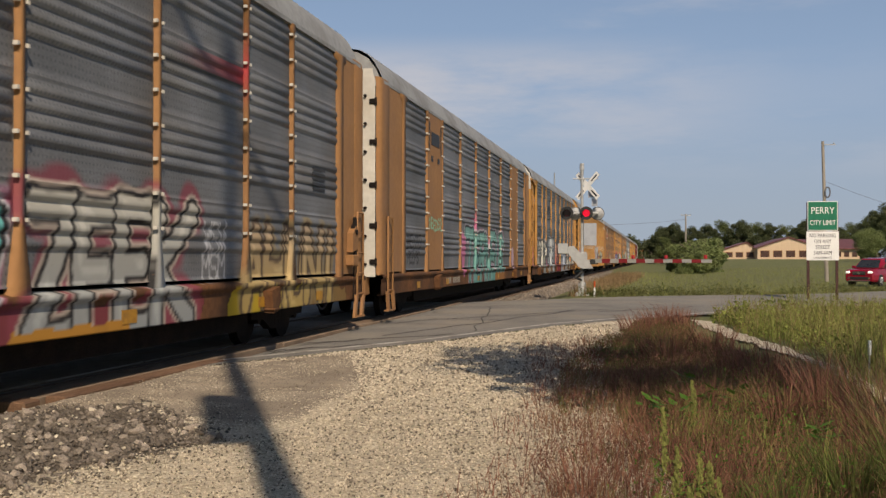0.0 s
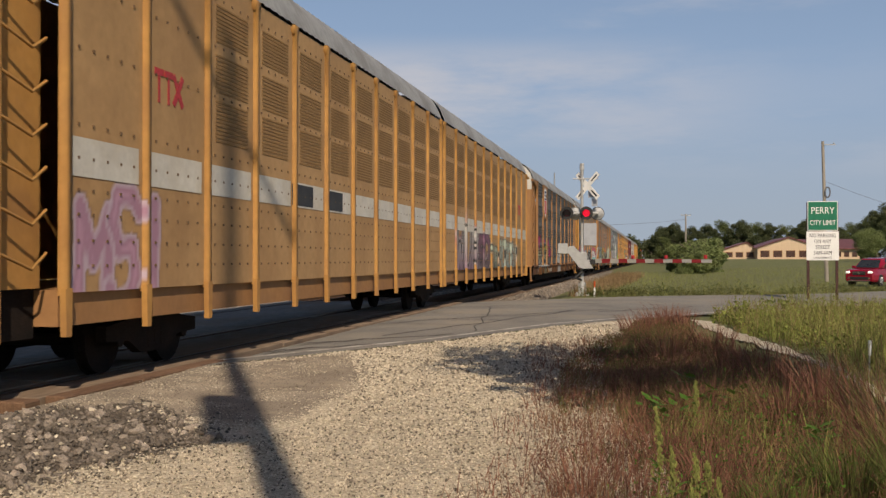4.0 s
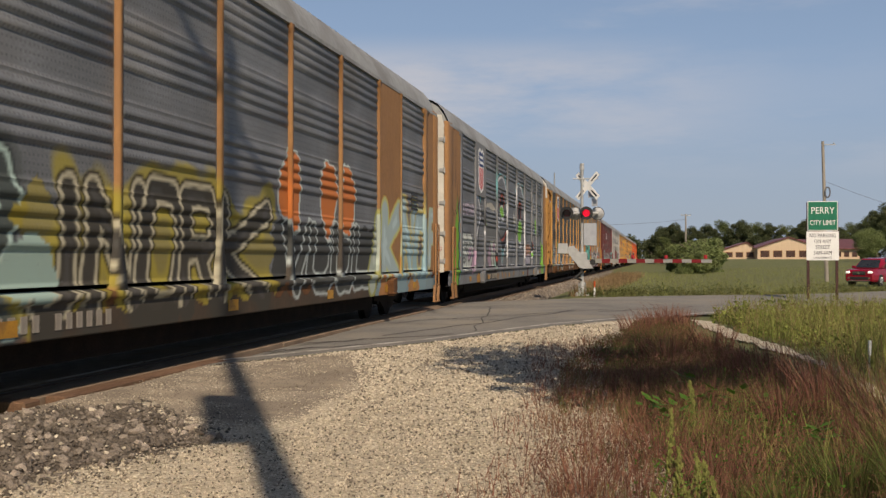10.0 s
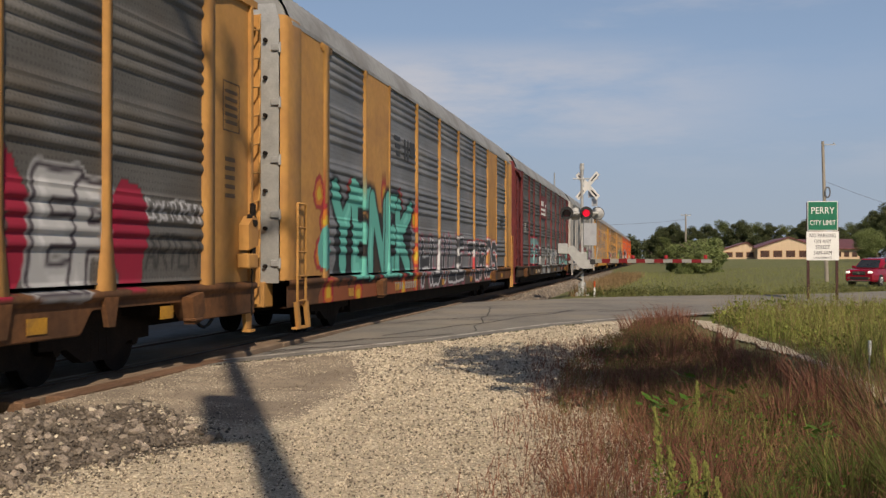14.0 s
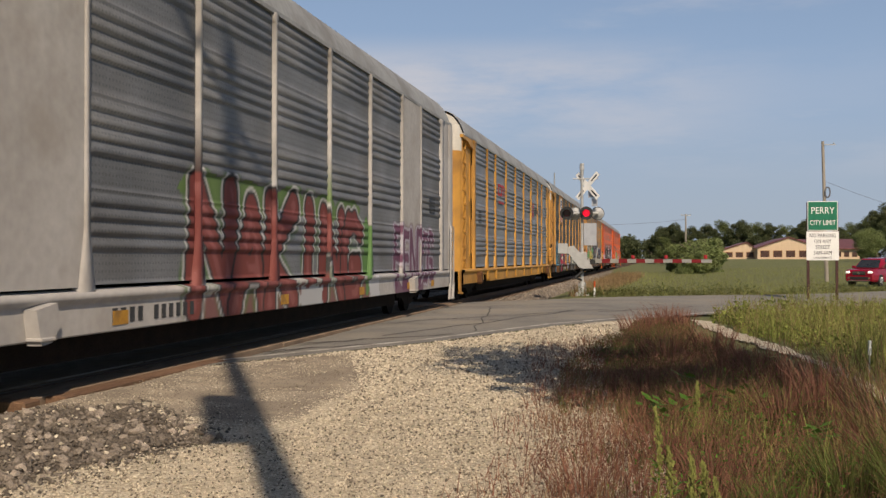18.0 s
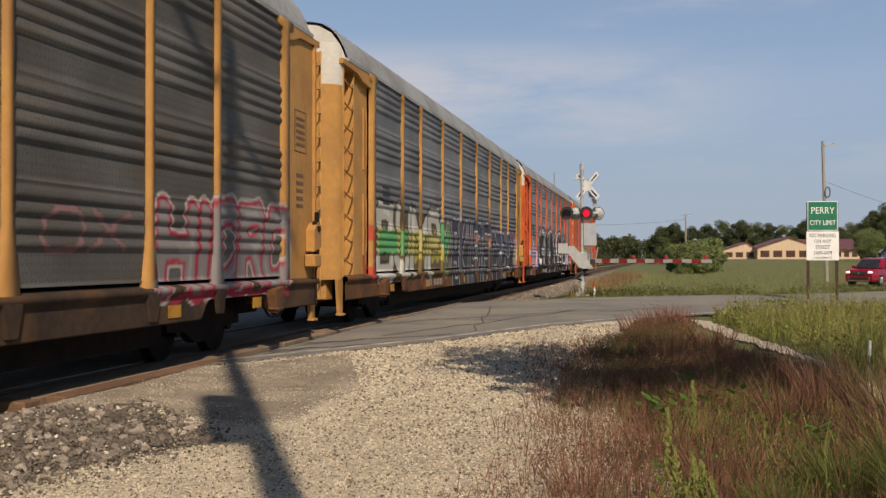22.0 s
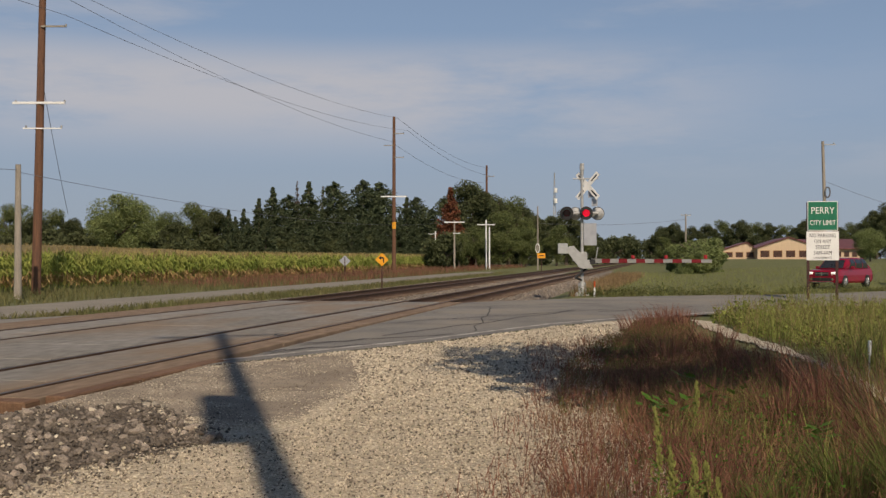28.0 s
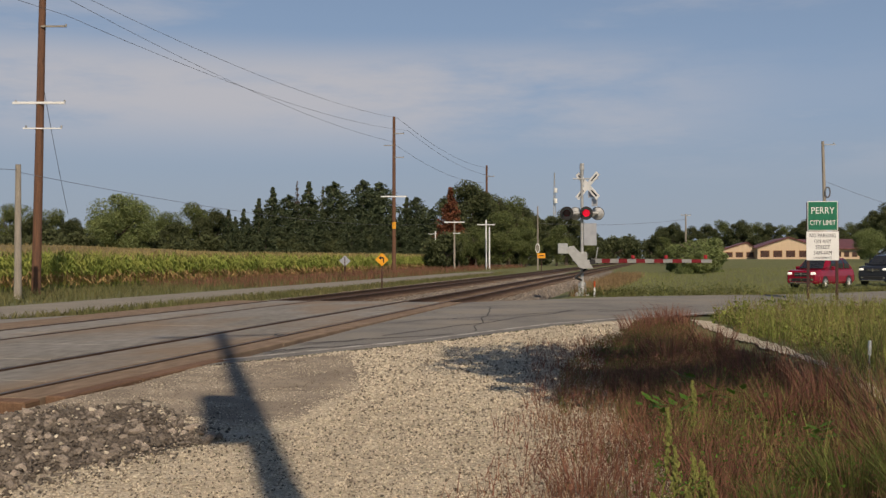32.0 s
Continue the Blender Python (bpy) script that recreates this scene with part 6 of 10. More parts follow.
         Stroke([(-5.5, 2.7), (-5.15, 2.72), (-5.2, 1.17), (-5.52, 1.18), (-5.84, 1.67)], 0, (0.24, 0.22, 0.26)), Stroke([(-6.9, 1.82), (-6.7, 1.9), (-5.85, 1.9), (-5.95, 1.68), (-6.7, 1.7)], 0, (0.36, 0.36, 0.37)), Stroke([(-8.0, 1.42), (-6.7, 1.38), (-6.55, 1.16), (-7.9, 1.12)], 0, (0.52, 0.52, 0.53)), Stroke([(0.3, 1.9), (0.6, 1.2), (0.2, 1.25), (0.0, 1.6)], 0, (0.26, 0.24, 0.30)), Stroke([(2.4, 1.2), (2.6, 1.42), (3.2, 1.42), (3.2, 1.2)], 0, (0.24, 0.22, 0.30)),
         *lines(0.25, LIGHT, [(-5.42, 2.78), (-6.53, 2.86), (-7.3, 2.82), (-7.74, 2.66), (-8.0, 2.3), (-8.1, 1.89), (-8.03, 1.55), (-7.8, 1.32), (-7.0, 1.3)], [(-4.98, 2.55), (-5.07, 2.1), (-5.17, 1.14)], [(-0.15, 2.5), (0.05, 1.95), (0.35, 1.6), (0.7, 1.14)], [(-2.5, 2.97), (-2.62, 2.5), (-2.95, 1.9), (-3.05, 1.65)], [(2.2, 1.14), (2.75, 1.9), (3.15, 2.45), (3.4, 2.98)], edge=DARK, rim=0.035),
         *lines(0.15, LIGHT, [(-5.4, 2.75), (-5.6, 2.2), (-5.85, 1.72), (-5.62, 1.4), (-5.52, 1.15)], [(-6.9, 1.8), (-6.75, 1.92), (-5.85, 1.93)], [(-6.85, 1.7), (-6.0, 1.66)], [(-5.0, 2.58), (-4.45, 2.86), (-4.06, 3.1), (-4.03, 2.05), (-3.72, 2.66), (-3.0, 2.86), (-2.2, 2.96), (-1.0, 2.94), (-0.45, 2.55), (-0.1, 2.55), (0.5, 2.82), (1.05, 3.0), (1.25, 2.2), (1.46, 1.62), (1.75, 2.2), (2.05, 2.7), (2.6, 2.9), (3.4, 2.98), (4.55, 2.95), (5.02, 2.7), (5.2, 2.2), (5.4, 1.58), (5.8, 1.5), (6.04, 1.16), (6.2, 2.0), (6.3, 2.58), (7.35, 2.9), (7.2, 1.9), (7.1, 1.1), (6.1, 1.16)], [(-3.05, 1.62), (-2.64, 1.14), (-2.36, 1.14), (-2.25, 1.8), (-2.95, 1.68)], [(-2.8, 1.58), (-2.3, 1.58)], [(0.05, 1.95), (0.1, 1.6), (0.6, 1.14)], [(2.55, 1.52), (3.3, 1.72), (3.25, 1.2), (2.4, 1.2)], [(4.2, 1.2), (4.9, 1.2), (4.9, 1.1)], edge=DARK, rim=0.035), Stroke([(-3.85, 1.95), (-3.72, 1.2)], 0.08, LIGHT), Stroke([(-1.25, 1.95), (-1.2, 1.7)], 0.10, LIGHT), Stroke([(-1.3, 1.4), (-1.2, 1.1)], 0.10, LIGHT), Stroke([(4.15, 1.75), (4.18, 1.55)], 0.12, LIGHT),
         *[Stroke([(y - w, 0.63), (y, 0.98), (y - 0.02, 0.68)], 0, (0.26, 0.26, 0.27), 0.85) for y, w in ((-3.93, 0.83), (-2.45, 0.9), (-1.2, 0.7), (0.35, 0.8), (2.2, 0.9), (6.0, 0.5))], *lines(0.07, LIGHT, [(-4.7, 0.64), (-3.93, 1.0)], [(-2.9, 0.62), (-2.4, 1.0)], [(0.4, 0.63), (0.75, 1.0)], [(1.9, 0.62), (2.4, 1.0)], [(5.7, 0.64), (6.05, 1.0)], [(7.0, 0.64), (7.1, 1.0)]), Bar(4.84, 6.95, 3.93, 4.12, (0.42, 0.06, 0.04), 0.85, 0.03), Bar(4.7, 6.9, 3.72, 3.80, DARK, 0.7, 0.03),
         *[Piece(10.0, 11.6, z, z + 0.34, w, WHITE, line=BLACK, thick=0.13, rough=0.006, outline=0.7) for z, w in ((2.0, "THAT"), (1.58, "SOLO"), (1.14, "KID!"))]],
    16: [Bar(-12.3, -9.5, 0.95, 2.0, (0.18, 0.30, 0.31), 0.85, 0.12), Piece(-12.2, -9.6, 1.0, 1.95, "MEX", (0.22, 0.36, 0.37), line=(0.44, 0.44, 0.42), thick=0.12, halo=(0.22, 0.36, 0.36)), Piece(-12.9, -12.3, 2.3, 2.7, "ZE", (0.48, 0.46, 0.44), line=None, thick=0.06), Blob(-8.4, 1.45, 0.55, 0.55, (0.46, 0.30, 0.26), 0.86), Piece(-8.0, -7.1, 1.0, 1.4, "CE", (0.48, 0.36, 0.32), line=None, thick=0.06), Bar(-6.95, -4.35, 1.0, 2.25, (0.42, 0.30, 0.31), 0.85, 0.06), Piece(-6.9, -4.4, 1.0, 2.2, "HORM", (0.46, 0.36, 0.36), line=(0.30, 0.2, 0.2), thick=0.1),
         Bar(-4.15, 1.0, 0.9, 2.3, (0.15, 0.25, 0.03), 0.88, 0.06), Piece(-4.1, 0.9, 1.0, 2.2, "GREN", (0.20, 0.31, 0.05), line=(0.07, 0.11, 0.02), thick=0.14), Bar(1.3, 7.0, 0.95, 1.9, (0.12, 0.15, 0.19), 0.7, 0.08), Piece(1.8, 6.4, 0.9, 1.75, "EURA", (0.28, 0.32, 0.36), line=(0.5, 0.5, 0.52), thick=0.12, outline=0.6), Blob(8.1, 1.5, 0.8, 0.6, (0.46, 0.36, 0.36))],
}
SPEC = {
    0: ("B", "tan", "panel", dict(bolts=True, plates=(), handbrake=True)), 1: ("B", "tan", "panel", dict(bolts=True, door="white_paint")), 2: ("P", "yellow", "panel", dict(top_white=True)), 4: ("P", "tan", "panel_brown", dict(top_white=True, bare_posts=True)),
    5: ("P", "yellow", "panel", dict(top_white=True, sill_paint="sill_dark")), 6: ("B", "tan", "panel", dict(door="door_green", hinge="maroon", split=3.6)), 7: ("B", "tan", "panel", dict(split=4.75, door="white_paint", hinge="cabinet_grey", plates=(), posts="grey_paint", sill_paint="grey_paint", post_w=0.05, flare=0.07)), 8: ("P", "yellow", "panel_brown", dict(top_white=True, bare_posts=True)),
    9: ("B", "yellow", "panel", dict(door="galv", hinge="cabinet_grey", split=3.2)), 10: ("P", "maroon", "panel_brown", dict(flare=0.2, sill_paint="sill_dark")), 11: ("B", "silver", "panel", dict(door="white_paint", hinge="silver")), 12: ("P", "yellow_new", "panel_clean", dict(top_white=True, flare=0.3)),
    13: ("P", "yellow", "panel_brown", dict(top_white=True, sill_paint="sill_dark")), 14: ("P", "yellow", "panel", dict(top_white=True, split=3.0)), 15: ("P", "vermilion", "panel_clean", dict(top_white=True, flare=0.2, split=4.2, sill_paint="sill_dark")), 16: ("B", "vermilion", "panel", dict(door="cabinet_grey", top_white=True, hinge="white_paint")),
}
WORDS = {0: "tan car carrier with grey ribbed panels and white graffiti", 1: "tan car carrier with grey panels and teal graffiti", 2: "grey car carrier with tan posts and mixed graffiti", 4: "grey car carrier with tan posts and a striped shield",
         5: "grey car carrier with yellow posts and purple graffiti", 6: "tan and grey car carrier with black and orange graffiti", 7: "grey car carrier covered with painted eyes and graffiti", 8: "grimy grey car carrier with a shield and silver graffiti",
         9: "yellow and grey car carrier with big turquoise graffiti", 10: "maroon car carrier with grimy panels and grey graffiti", 11: "off-white car carrier with grey panels and maroon graffiti", 12: "clean car carrier with bright yellow frame and silver panels",
         13: "grimy car carrier with a shield and bubble graffiti", 14: "grey car carrier with yellow posts and black-white graffiti", 15: "grey car carrier with orange-red posts and huge black letters", 16: "orange-red plated car carrier at the end of the train"}


SHIFT = {0: -0.15, 1: -0.47, 2: -0.43, 4: -0.4, 5: -0.25, 6: 0.1, 7: 0.28, 8: 0.3, 9: 0.22, 10: 0.1, 11: -0.08, 12: 0.1, 13: -0.17, 15: -0.12}


def centre(k):
    return (GAPS[k] + GAPS[k + 1]) / 2 + (1.5 if k else 0.9) + SHIFT.get(k, 0)


for k, (kind, body, panel, more) in SPEC.items():
    CARS.append(autorack("autorack_car", WORDS[k], centre(k), kind, body, panel, fn=sprayed(PAINT[k]), **more))
    if k in (4, 7, 8, 13):
        shield_logo(CARS[-1], 1, plate_paint="grey_paint" if k == 7 else "tan")
        if k in (8, 13):
            text("slogan", "BUILDING", 0.46, M["logo_black"], CARS[-1], pose(SIDE - 0.018, -5.6, 4.70) @ SIDE_TURN, 0.80)
            text("slogan", "AMERICA", 0.46, M["logo_black"], CARS[-1], pose(SIDE - 0.018, -2.95, 4.70) @ SIDE_TURN, 0.80)
BY = dict(zip(SPEC, CARS))


# plain marks where the cars carry emblems and numbers
for k in (1, 6):
    bars(BY[k], [(-8.95, -8.85, 4.3, 5.1), (-7.45, -7.35, 4.3, 5.1), (-8.7, -7.6, 4.5, 4.85), (-8.7, -8.45, 4.05, 4.2), (-7.85, -7.6, 4.05, 4.2)], M["logo_black"], SIDE - 0.008, "emblem", "black bracketed emblem")
bars(BY[2], [(-6.4, -6.3, 3.85, 4.6), (-4.95, -4.85, 3.85, 4.6), (-6.1, -5.2, 4.1, 4.35)], M["logo_black"], SIDE - 0.02, "emblem", "black bracketed emblem")
bars(BY[9], [(-6.7, -6.1, 4.2, 4.3), (-6.6, -6.1, 4.02, 4.12), (-6.5, -6.1, 3.84, 3.94), (-5.7, -5.55, 3.8, 4.3), (-5.4, -5.25, 3.8, 4.3), (-5.1, -4.6, 3.95, 4.3)], M["logo_black"], SIDE - 0.02, "emblem", "black emblem of bars")
bars(BY[10], [(-4.25, -1.5, 3.55, 4.75)], M["maroon"], SIDE - 0.012, "logo_panel", "maroon panel with white emblem")
bars(BY[10], [(-4.0, -2.9, 4.2, 4.45), (-4.1, -2.0, 3.95, 4.07), (-4.1, -2.0, 3.72, 3.84), (-2.1, -1.95, 3.72, 4.3), (-2.1, -1.65, 4.22, 4.34)], M["white"], SIDE - 0.006, "emblem", "white stripes and wheel emblem")
bars(BY[12], [(-6.5, -6.35, 3.85, 4.3), (-6.5, -5.7, 4.2, 4.3), (-6.5, -5.7, 3.85, 3.95), (-5.6, -5.45, 3.85, 4.3), (-5.5, -4.9, 4.2, 4.3), (-5.0, -4.85, 3.85, 4.3), (-6.3, -5.0, 3.55, 3.64)], M["logo_red"], SIDE - 0.02, "emblem", "red rounded emblem")
bm = bmesh.new()
for k in (-1, 1):
    bmesh.ops.create_cube(bm, size=1, matrix=Matrix.Translation((SIDE - 0.03 - 0.002 * k, 5.12, 3.78)) @ Matrix.Rotation(radians(48 * k), 4, "X") @ Matrix.Diagonal((0.008, 0.95, 0.10, 1)))
part("emblem", bm, M["logo_red"], BY[12], "red crossed emblem")
text("word", "HOURGLASS", 0.36, M["logo_black"], BY[12], pose(SIDE - 0.02, 6.35, 3.78) @ SIDE_TURN, 0.78, "black stencilled word")
for k, car in BY.items():
    first = None
    for i in range(11):
        y = -6.6 + 0.2 * i
        if i == 4 or k == 12:
            continue
        if first is None:
            first = bars(car, [(0, 0.11, 0.70, 0.87)], M["pole_grey"] if k != 11 else M["logo_black"], SIDE - 0.012, "number_mark")
            first.matrix_basis = pose(0, y, 0)
        else:
            share("number_mark", first, pose(0, y, 0), car)
    for yy in (-10.4, -6.6, -1.2, 3.4, 7.6, 10.4):
        bars(car, [(yy, yy + 0.35, 0.68, 0.84)], M["reflect"], SIDE - 0.009, "reflector", "yellow reflective patch")
    kk = SPEC[k][0]
    bars(car, [(10.2 if kk == "B" else -11.0, 10.9 if kk == "B" else -10.4, 3.0 - 0.09 * i, 3.05 - 0.09 * i) for i in range(5)], M["white_paint"] if k in (10, 16) else M["logo_black"], SIDE - 0.014 if kk == "B" else SIDE - 0.026, "data_line")
    tagged(car.children[-1], kind="stuff")


# red stencil notices on the white end door
for i, (line_, z) in enumerate((("NO WELDING", 2.95), ("ON DOORS", 2.82), ("CLOSE AND", 1.98), ("LOCK DOORS", 1.84), ("BEFORE MOVING", 1.70), ("CAR", 1.56))):
    text("notice", line_, 0.15, M["logo_red"], BY[7], pose(0.95, TAIL - 0.105, z), 0.8, "red stencilled notice")


# ------------------------------------------------ the long articulated carrier, in two halves
def long_carrier(y_near, y_far, fn):
    yc = (y_near + y_far) / 2
    car = tagged(empty("articulated_car", TRACK_1, yc, 0), "long two-part tan car carrier with vented plates and graffiti", "train car", "cars of the freight train")
    half = (y_far - y_near) / 2
    for a, b in ((-half, -0.25), (0.25, half)):
        n = 11
        es = np.linspace(a, b, n + 1)
        for i in range(n):
            mesh_thing("side_plate", plate_mesh(es[i], es[i + 1], DECK - 0.05, EAVE, fn, SIDE - 0.06, 0.05), M["plate_tan"], car, "tan plate")
            bm = bmesh.new()
            rows = ((3.05, 3.6), (3.75, 4.3), (4.45, 4.95)) if 2 <= (i if a < 0 else 10 - i) else ()
            for z0, z1 in rows:
                for z in np.arange(z0, z1, 0.055):
                    block(bm, SIDE - 0.062, SIDE - 0.052, es[i] + 0.32, es[i + 1] - 0.28, z, z + 0.03)
            if bm.verts:
                part("vent", bm, M["mesh_hole"], car, "dark perforated vent rows")
            else:
                bm.free()
            bars(car, [(es[i] + 0.16, es[i + 1] - 0.16, 2.3, 2.72)], M["white_paint"], SIDE - 0.052, "white_band", "white painted band")
        bm = bmesh.new()
        for i in range(n):
            for z in (1.35, 1.62, 1.90, 2.16, 2.50, 2.86, 3.68, 4.38, 5.05):
                for k in range(5):
                    y = es[i] + 0.28 + k * (es[i + 1] - es[i] - 0.56) / 4
                    block(bm, SIDE - 0.06, SIDE - 0.046, y - 0.016, y + 0.016, z - 0.016, z + 0.016)
        tagged(part("rivet_rows", bm, M["stencil"], car, "rows of small dark rivets"), kind="stuff")
        for y in es:
            mesh_thing("post", post_mesh(y, 0.11, fn, 0.06), M["yellow"], car)
            bm = bmesh.new()
            prism(bm, [(y - 0.07, DECK), (y + 0.07, DECK), (y + 0.05, 0.62), (y - 0.05, 0.62)], "x", SIDE - 0.06, SIDE + 0.01)
            part("post_foot", bm, M["yellow"], car)
        bm = bmesh.new()
        block(bm, -SIDE + 0.02, -SIDE + 0.08, a, b, DECK, EAVE)
        part("far_side", bm, M["yellow"], car)
        bm = bmesh.new()
        block(bm, -SIDE + 0.15, SIDE - 0.12, a, b, 0.72, DECK - 0.02)
        part("underframe", bm, M["tan"], car, "tan underframe")
        me = roof_mesh((b - a) / 2)
        r = mesh_thing("roof", me, M["roof"], car, "ribbed grey roof")
        r.location.y = (a + b) / 2
    prof = np.sin(np.linspace(-1, 1, 15) * math.pi / 2)
    for y in (-half, half):
        bm = bmesh.new()
        prism(bm, [(1.55 * q, EAVE - 0.05 + 0.82 * (1 - abs(q) ** 6)) for q in prof], "y", y - 0.04, y + 0.04)
        part("roof_end", bm, M["yellow"], car, "end cap of the roof")
    bm = bmesh.new()
    block(bm, -1.4, 1.4, -0.3, 0.3, DECK, EAVE + 0.2)
    part("bellows", bm, M["black"], car, "dark joint between the halves")
    for y in (-half + 3.0, 0.0, half - 3.0):
        truck(car, y)
    for s in (-1, 1):
        bm = bmesh.new()
        for q in (-1, 1):
            block(bm, *sorted((q * (SIDE - 0.30), q * (SIDE - 0.34))), *sorted((s * (half + 0.05), s * (half + 1.0))), DECK, EAVE - 0.1)
            block(bm, *sorted((q * (SIDE - 0.14), q * (SIDE - 0.40))), s * (half + 1.0) - 0.07, s * (half + 1.0) + 0.07, 0.6, EAVE, 0.015)
            block(bm, *sorted((q * (SIDE - 0.02), q * (SIDE - 0.42))), *sorted((s * half, s * (half + 1.07))), EAVE - 0.14, EAVE - 0.02, 0.02)
        block(bm, -SIDE + 0.35, SIDE - 0.35, *sorted((s * half, s * (half + 0.08))), DECK, EAVE)
        frame_ = part("end_frame", bm, M["yellow"], car)
        rungs(frame_, "long%d" % s, [(SIDE - 0.16, s * (half + 0.16), 0.06), (SIDE - 0.10, s * (half + 0.5), -0.10), (SIDE - 0.16, s * (half + 0.93), 0.05)], 0.018, M["yellow"], np.arange(DECK + 0.3, EAVE - 0.3, 0.44))
        bm = bmesh.new()
        block(bm, -1.1, 1.1, *sorted((s * (half + 0.1), s * (half + 1.2))), DECK, EAVE + 0.25, 0.2)
        part("end_door", bm, M["yellow"], car)
        bm = bmesh.new()
        block(bm, -1.15, 1.15, *sorted((s * (half + 0.08), s * (half + 1.25))), 4.6, EAVE + 0.32, 0.22)
        part("end_cap", bm, M["white_paint"], car, "white end cap")
        bm = bmesh.new()
        block(bm, -1.2, 1.2, *sorted((s * half, s * (half + 1.1))), 0.6, DECK)
        block(bm, -0.16, 0.2, *sorted((s * (half + 1.1), s * (half + 2.2))), 0.66, 0.94, 0.05)
        part("coupler", bm, M["iron"], car, "rusty coupler")
    return car


LONG = [Piece(-19.4, -17.2, 0.85, 2.15, "MSI", (0.36, 0.20, 0.27), line=(0.46, 0.36, 0.42), thick=0.11, outline=0.6), Piece(2.0, 6.4, 0.85, 2.3, "WUR", (0.40, 0.38, 0.35), fill2=(0.17, 0.08, 0.13), line=BLACK, rim=(0.45, 0.40, 0.37), halo=(0.24, 0.11, 0.16), thick=0.14), Bar(6.3, 8.7, 1.0, 1.6, (0.13, 0.065, 0.10), 0.85, 0.12),
        Piece(6.2, 8.75, 1.0, 2.25, "SD", (0.16, 0.075, 0.12), fill2=(0.12, 0.10, 0.10), line=(0.05, 0.035, 0.045), rim=(0.42, 0.36, 0.34), thick=0.18, outline=0.8), Piece(8.9, 10.7, 1.0, 1.85, "TIR", (0.34, 0.38, 0.29), fill2=(0.10, 0.12, 0.09), thick=0.16, outline=0.7, rim=(0.38, 0.30, 0.2)), Piece(10.85, 16.3, 0.95, 2.1, "POROSI", (0.36, 0.40, 0.32), fill2=(0.24, 0.27, 0.25), line=(0.04, 0.045, 0.045), rim=(0.40, 0.30, 0.22), thick=0.18, outline=0.65, tilt=-0.03), Bar(16.4, 17.3, 0.95, 1.6, (0.40, 0.27, 0.12), 0.7, 0.06)]
long_car = long_carrier(GAPS[3] + 4.1, GAPS[3] + 43.3, sprayed(LONG))
def three_marks(car, y, z, h, x, material):
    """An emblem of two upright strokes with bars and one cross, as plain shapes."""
    bm = bmesh.new()
    w = h * 0.62
    for k in range(2):
        block(bm, x - 0.006, x, y + k * w, y + (k + 0.9) * w, z + h * 0.8, z + h)
        block(bm, x - 0.006, x, y + (k + 0.36) * w, y + (k + 0.56) * w, z, z + h * 0.8)
    for q in (-1, 1):
        bmesh.ops.create_cube(bm, size=1, matrix=Matrix.Translation((x - 0.004 + 0.001 * q, y + 2.5 * w, z + h / 2)) @ Matrix.Rotation(radians(56 * q), 4, "X") @ Matrix.Diagonal((0.005, h * 1.1, h * 0.2, 1)))
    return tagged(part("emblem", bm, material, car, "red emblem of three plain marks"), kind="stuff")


three_marks(BY[5], -6.75, 3.75, 0.62, SIDE - 0.02, M["logo_red"])
for y in (-17.6, 16.75):
    three_marks(long_car, y, 3.35, 0.42, SIDE - 0.05, M["logo_red"])
bars(long_car, [(18.05, 18.35, 1.35, 1.70)], M["logo_black"], SIDE - 0.05, "placard", "small dark placard")
for y in (-12.1, -10.3):
    bars(long_car, [(y - 0.55, y + 0.55, 2.33, 2.69)], M["logo_black"], SIDE - 0.048, "placard", "dark board on the white band")
CARS.append(long_car)


# ------------------------------------------------ the gravel lot, the old asphalt apron, loose stone
def inside(poly, x, y):
    p = np.array(poly, float)
    r = np.zeros(np.shape(x), bool)
    for (ax, ay), (bx, by) in zip(p, np.roll(p, -1, 0)):
        with np.errstate(divide="ignore", invalid="ignore"):
            r ^= ((ay > y) != (by > y)) & (x < (bx - ax) * (y - ay) / (by - ay + 1e-12) + ax)
    return r


def patch_sheet(name, poly, lift, material, label, category, cell=0.12, ragged=0.12):
    p = np.array(poly, float)
    xs = np.arange(p[:, 0].min() - 0.3, p[:, 0].max() + 0.3, cell)
    ys = np.arange(p[:, 1].min() - 0.3, p[:, 1].max() + 0.3, cell)
    X, Y = np.meshgrid(xs, ys, indexing="ij")
    Z = ground_height(X, Y) + lift + 0.004 * waves(X * 9, Y * 9, 1.0, 2)
    i = np.arange(X.size).reshape(X.shape)
    q = np.stack([i[:-1, :-1], i[1:, :-1], i[1:, 1:], i[:-1, 1:]], -1).reshape(-1, 4)
    mx, my = (X[:-1, :-1] + cell / 2).ravel(), (Y[:-1, :-1] + cell / 2).ravel()
    wx = mx + ragged * waves(mx * 3, my * 3, 1.0, 21)
    wy = my + ragged * waves(mx * 3, my * 3, 1.0, 22)
    q = q[inside(poly, wx, wy)]
    used, q2 = np.unique(q, return_inverse=True)
    co = np.stack([X, Y, Z], -1).reshape(-1, 3)[used]
    return tagged(mesh_thing(name, quads_mesh(name, co, q2.reshape(-1, 4)), material, smooth=True), label, category, kind="structure")


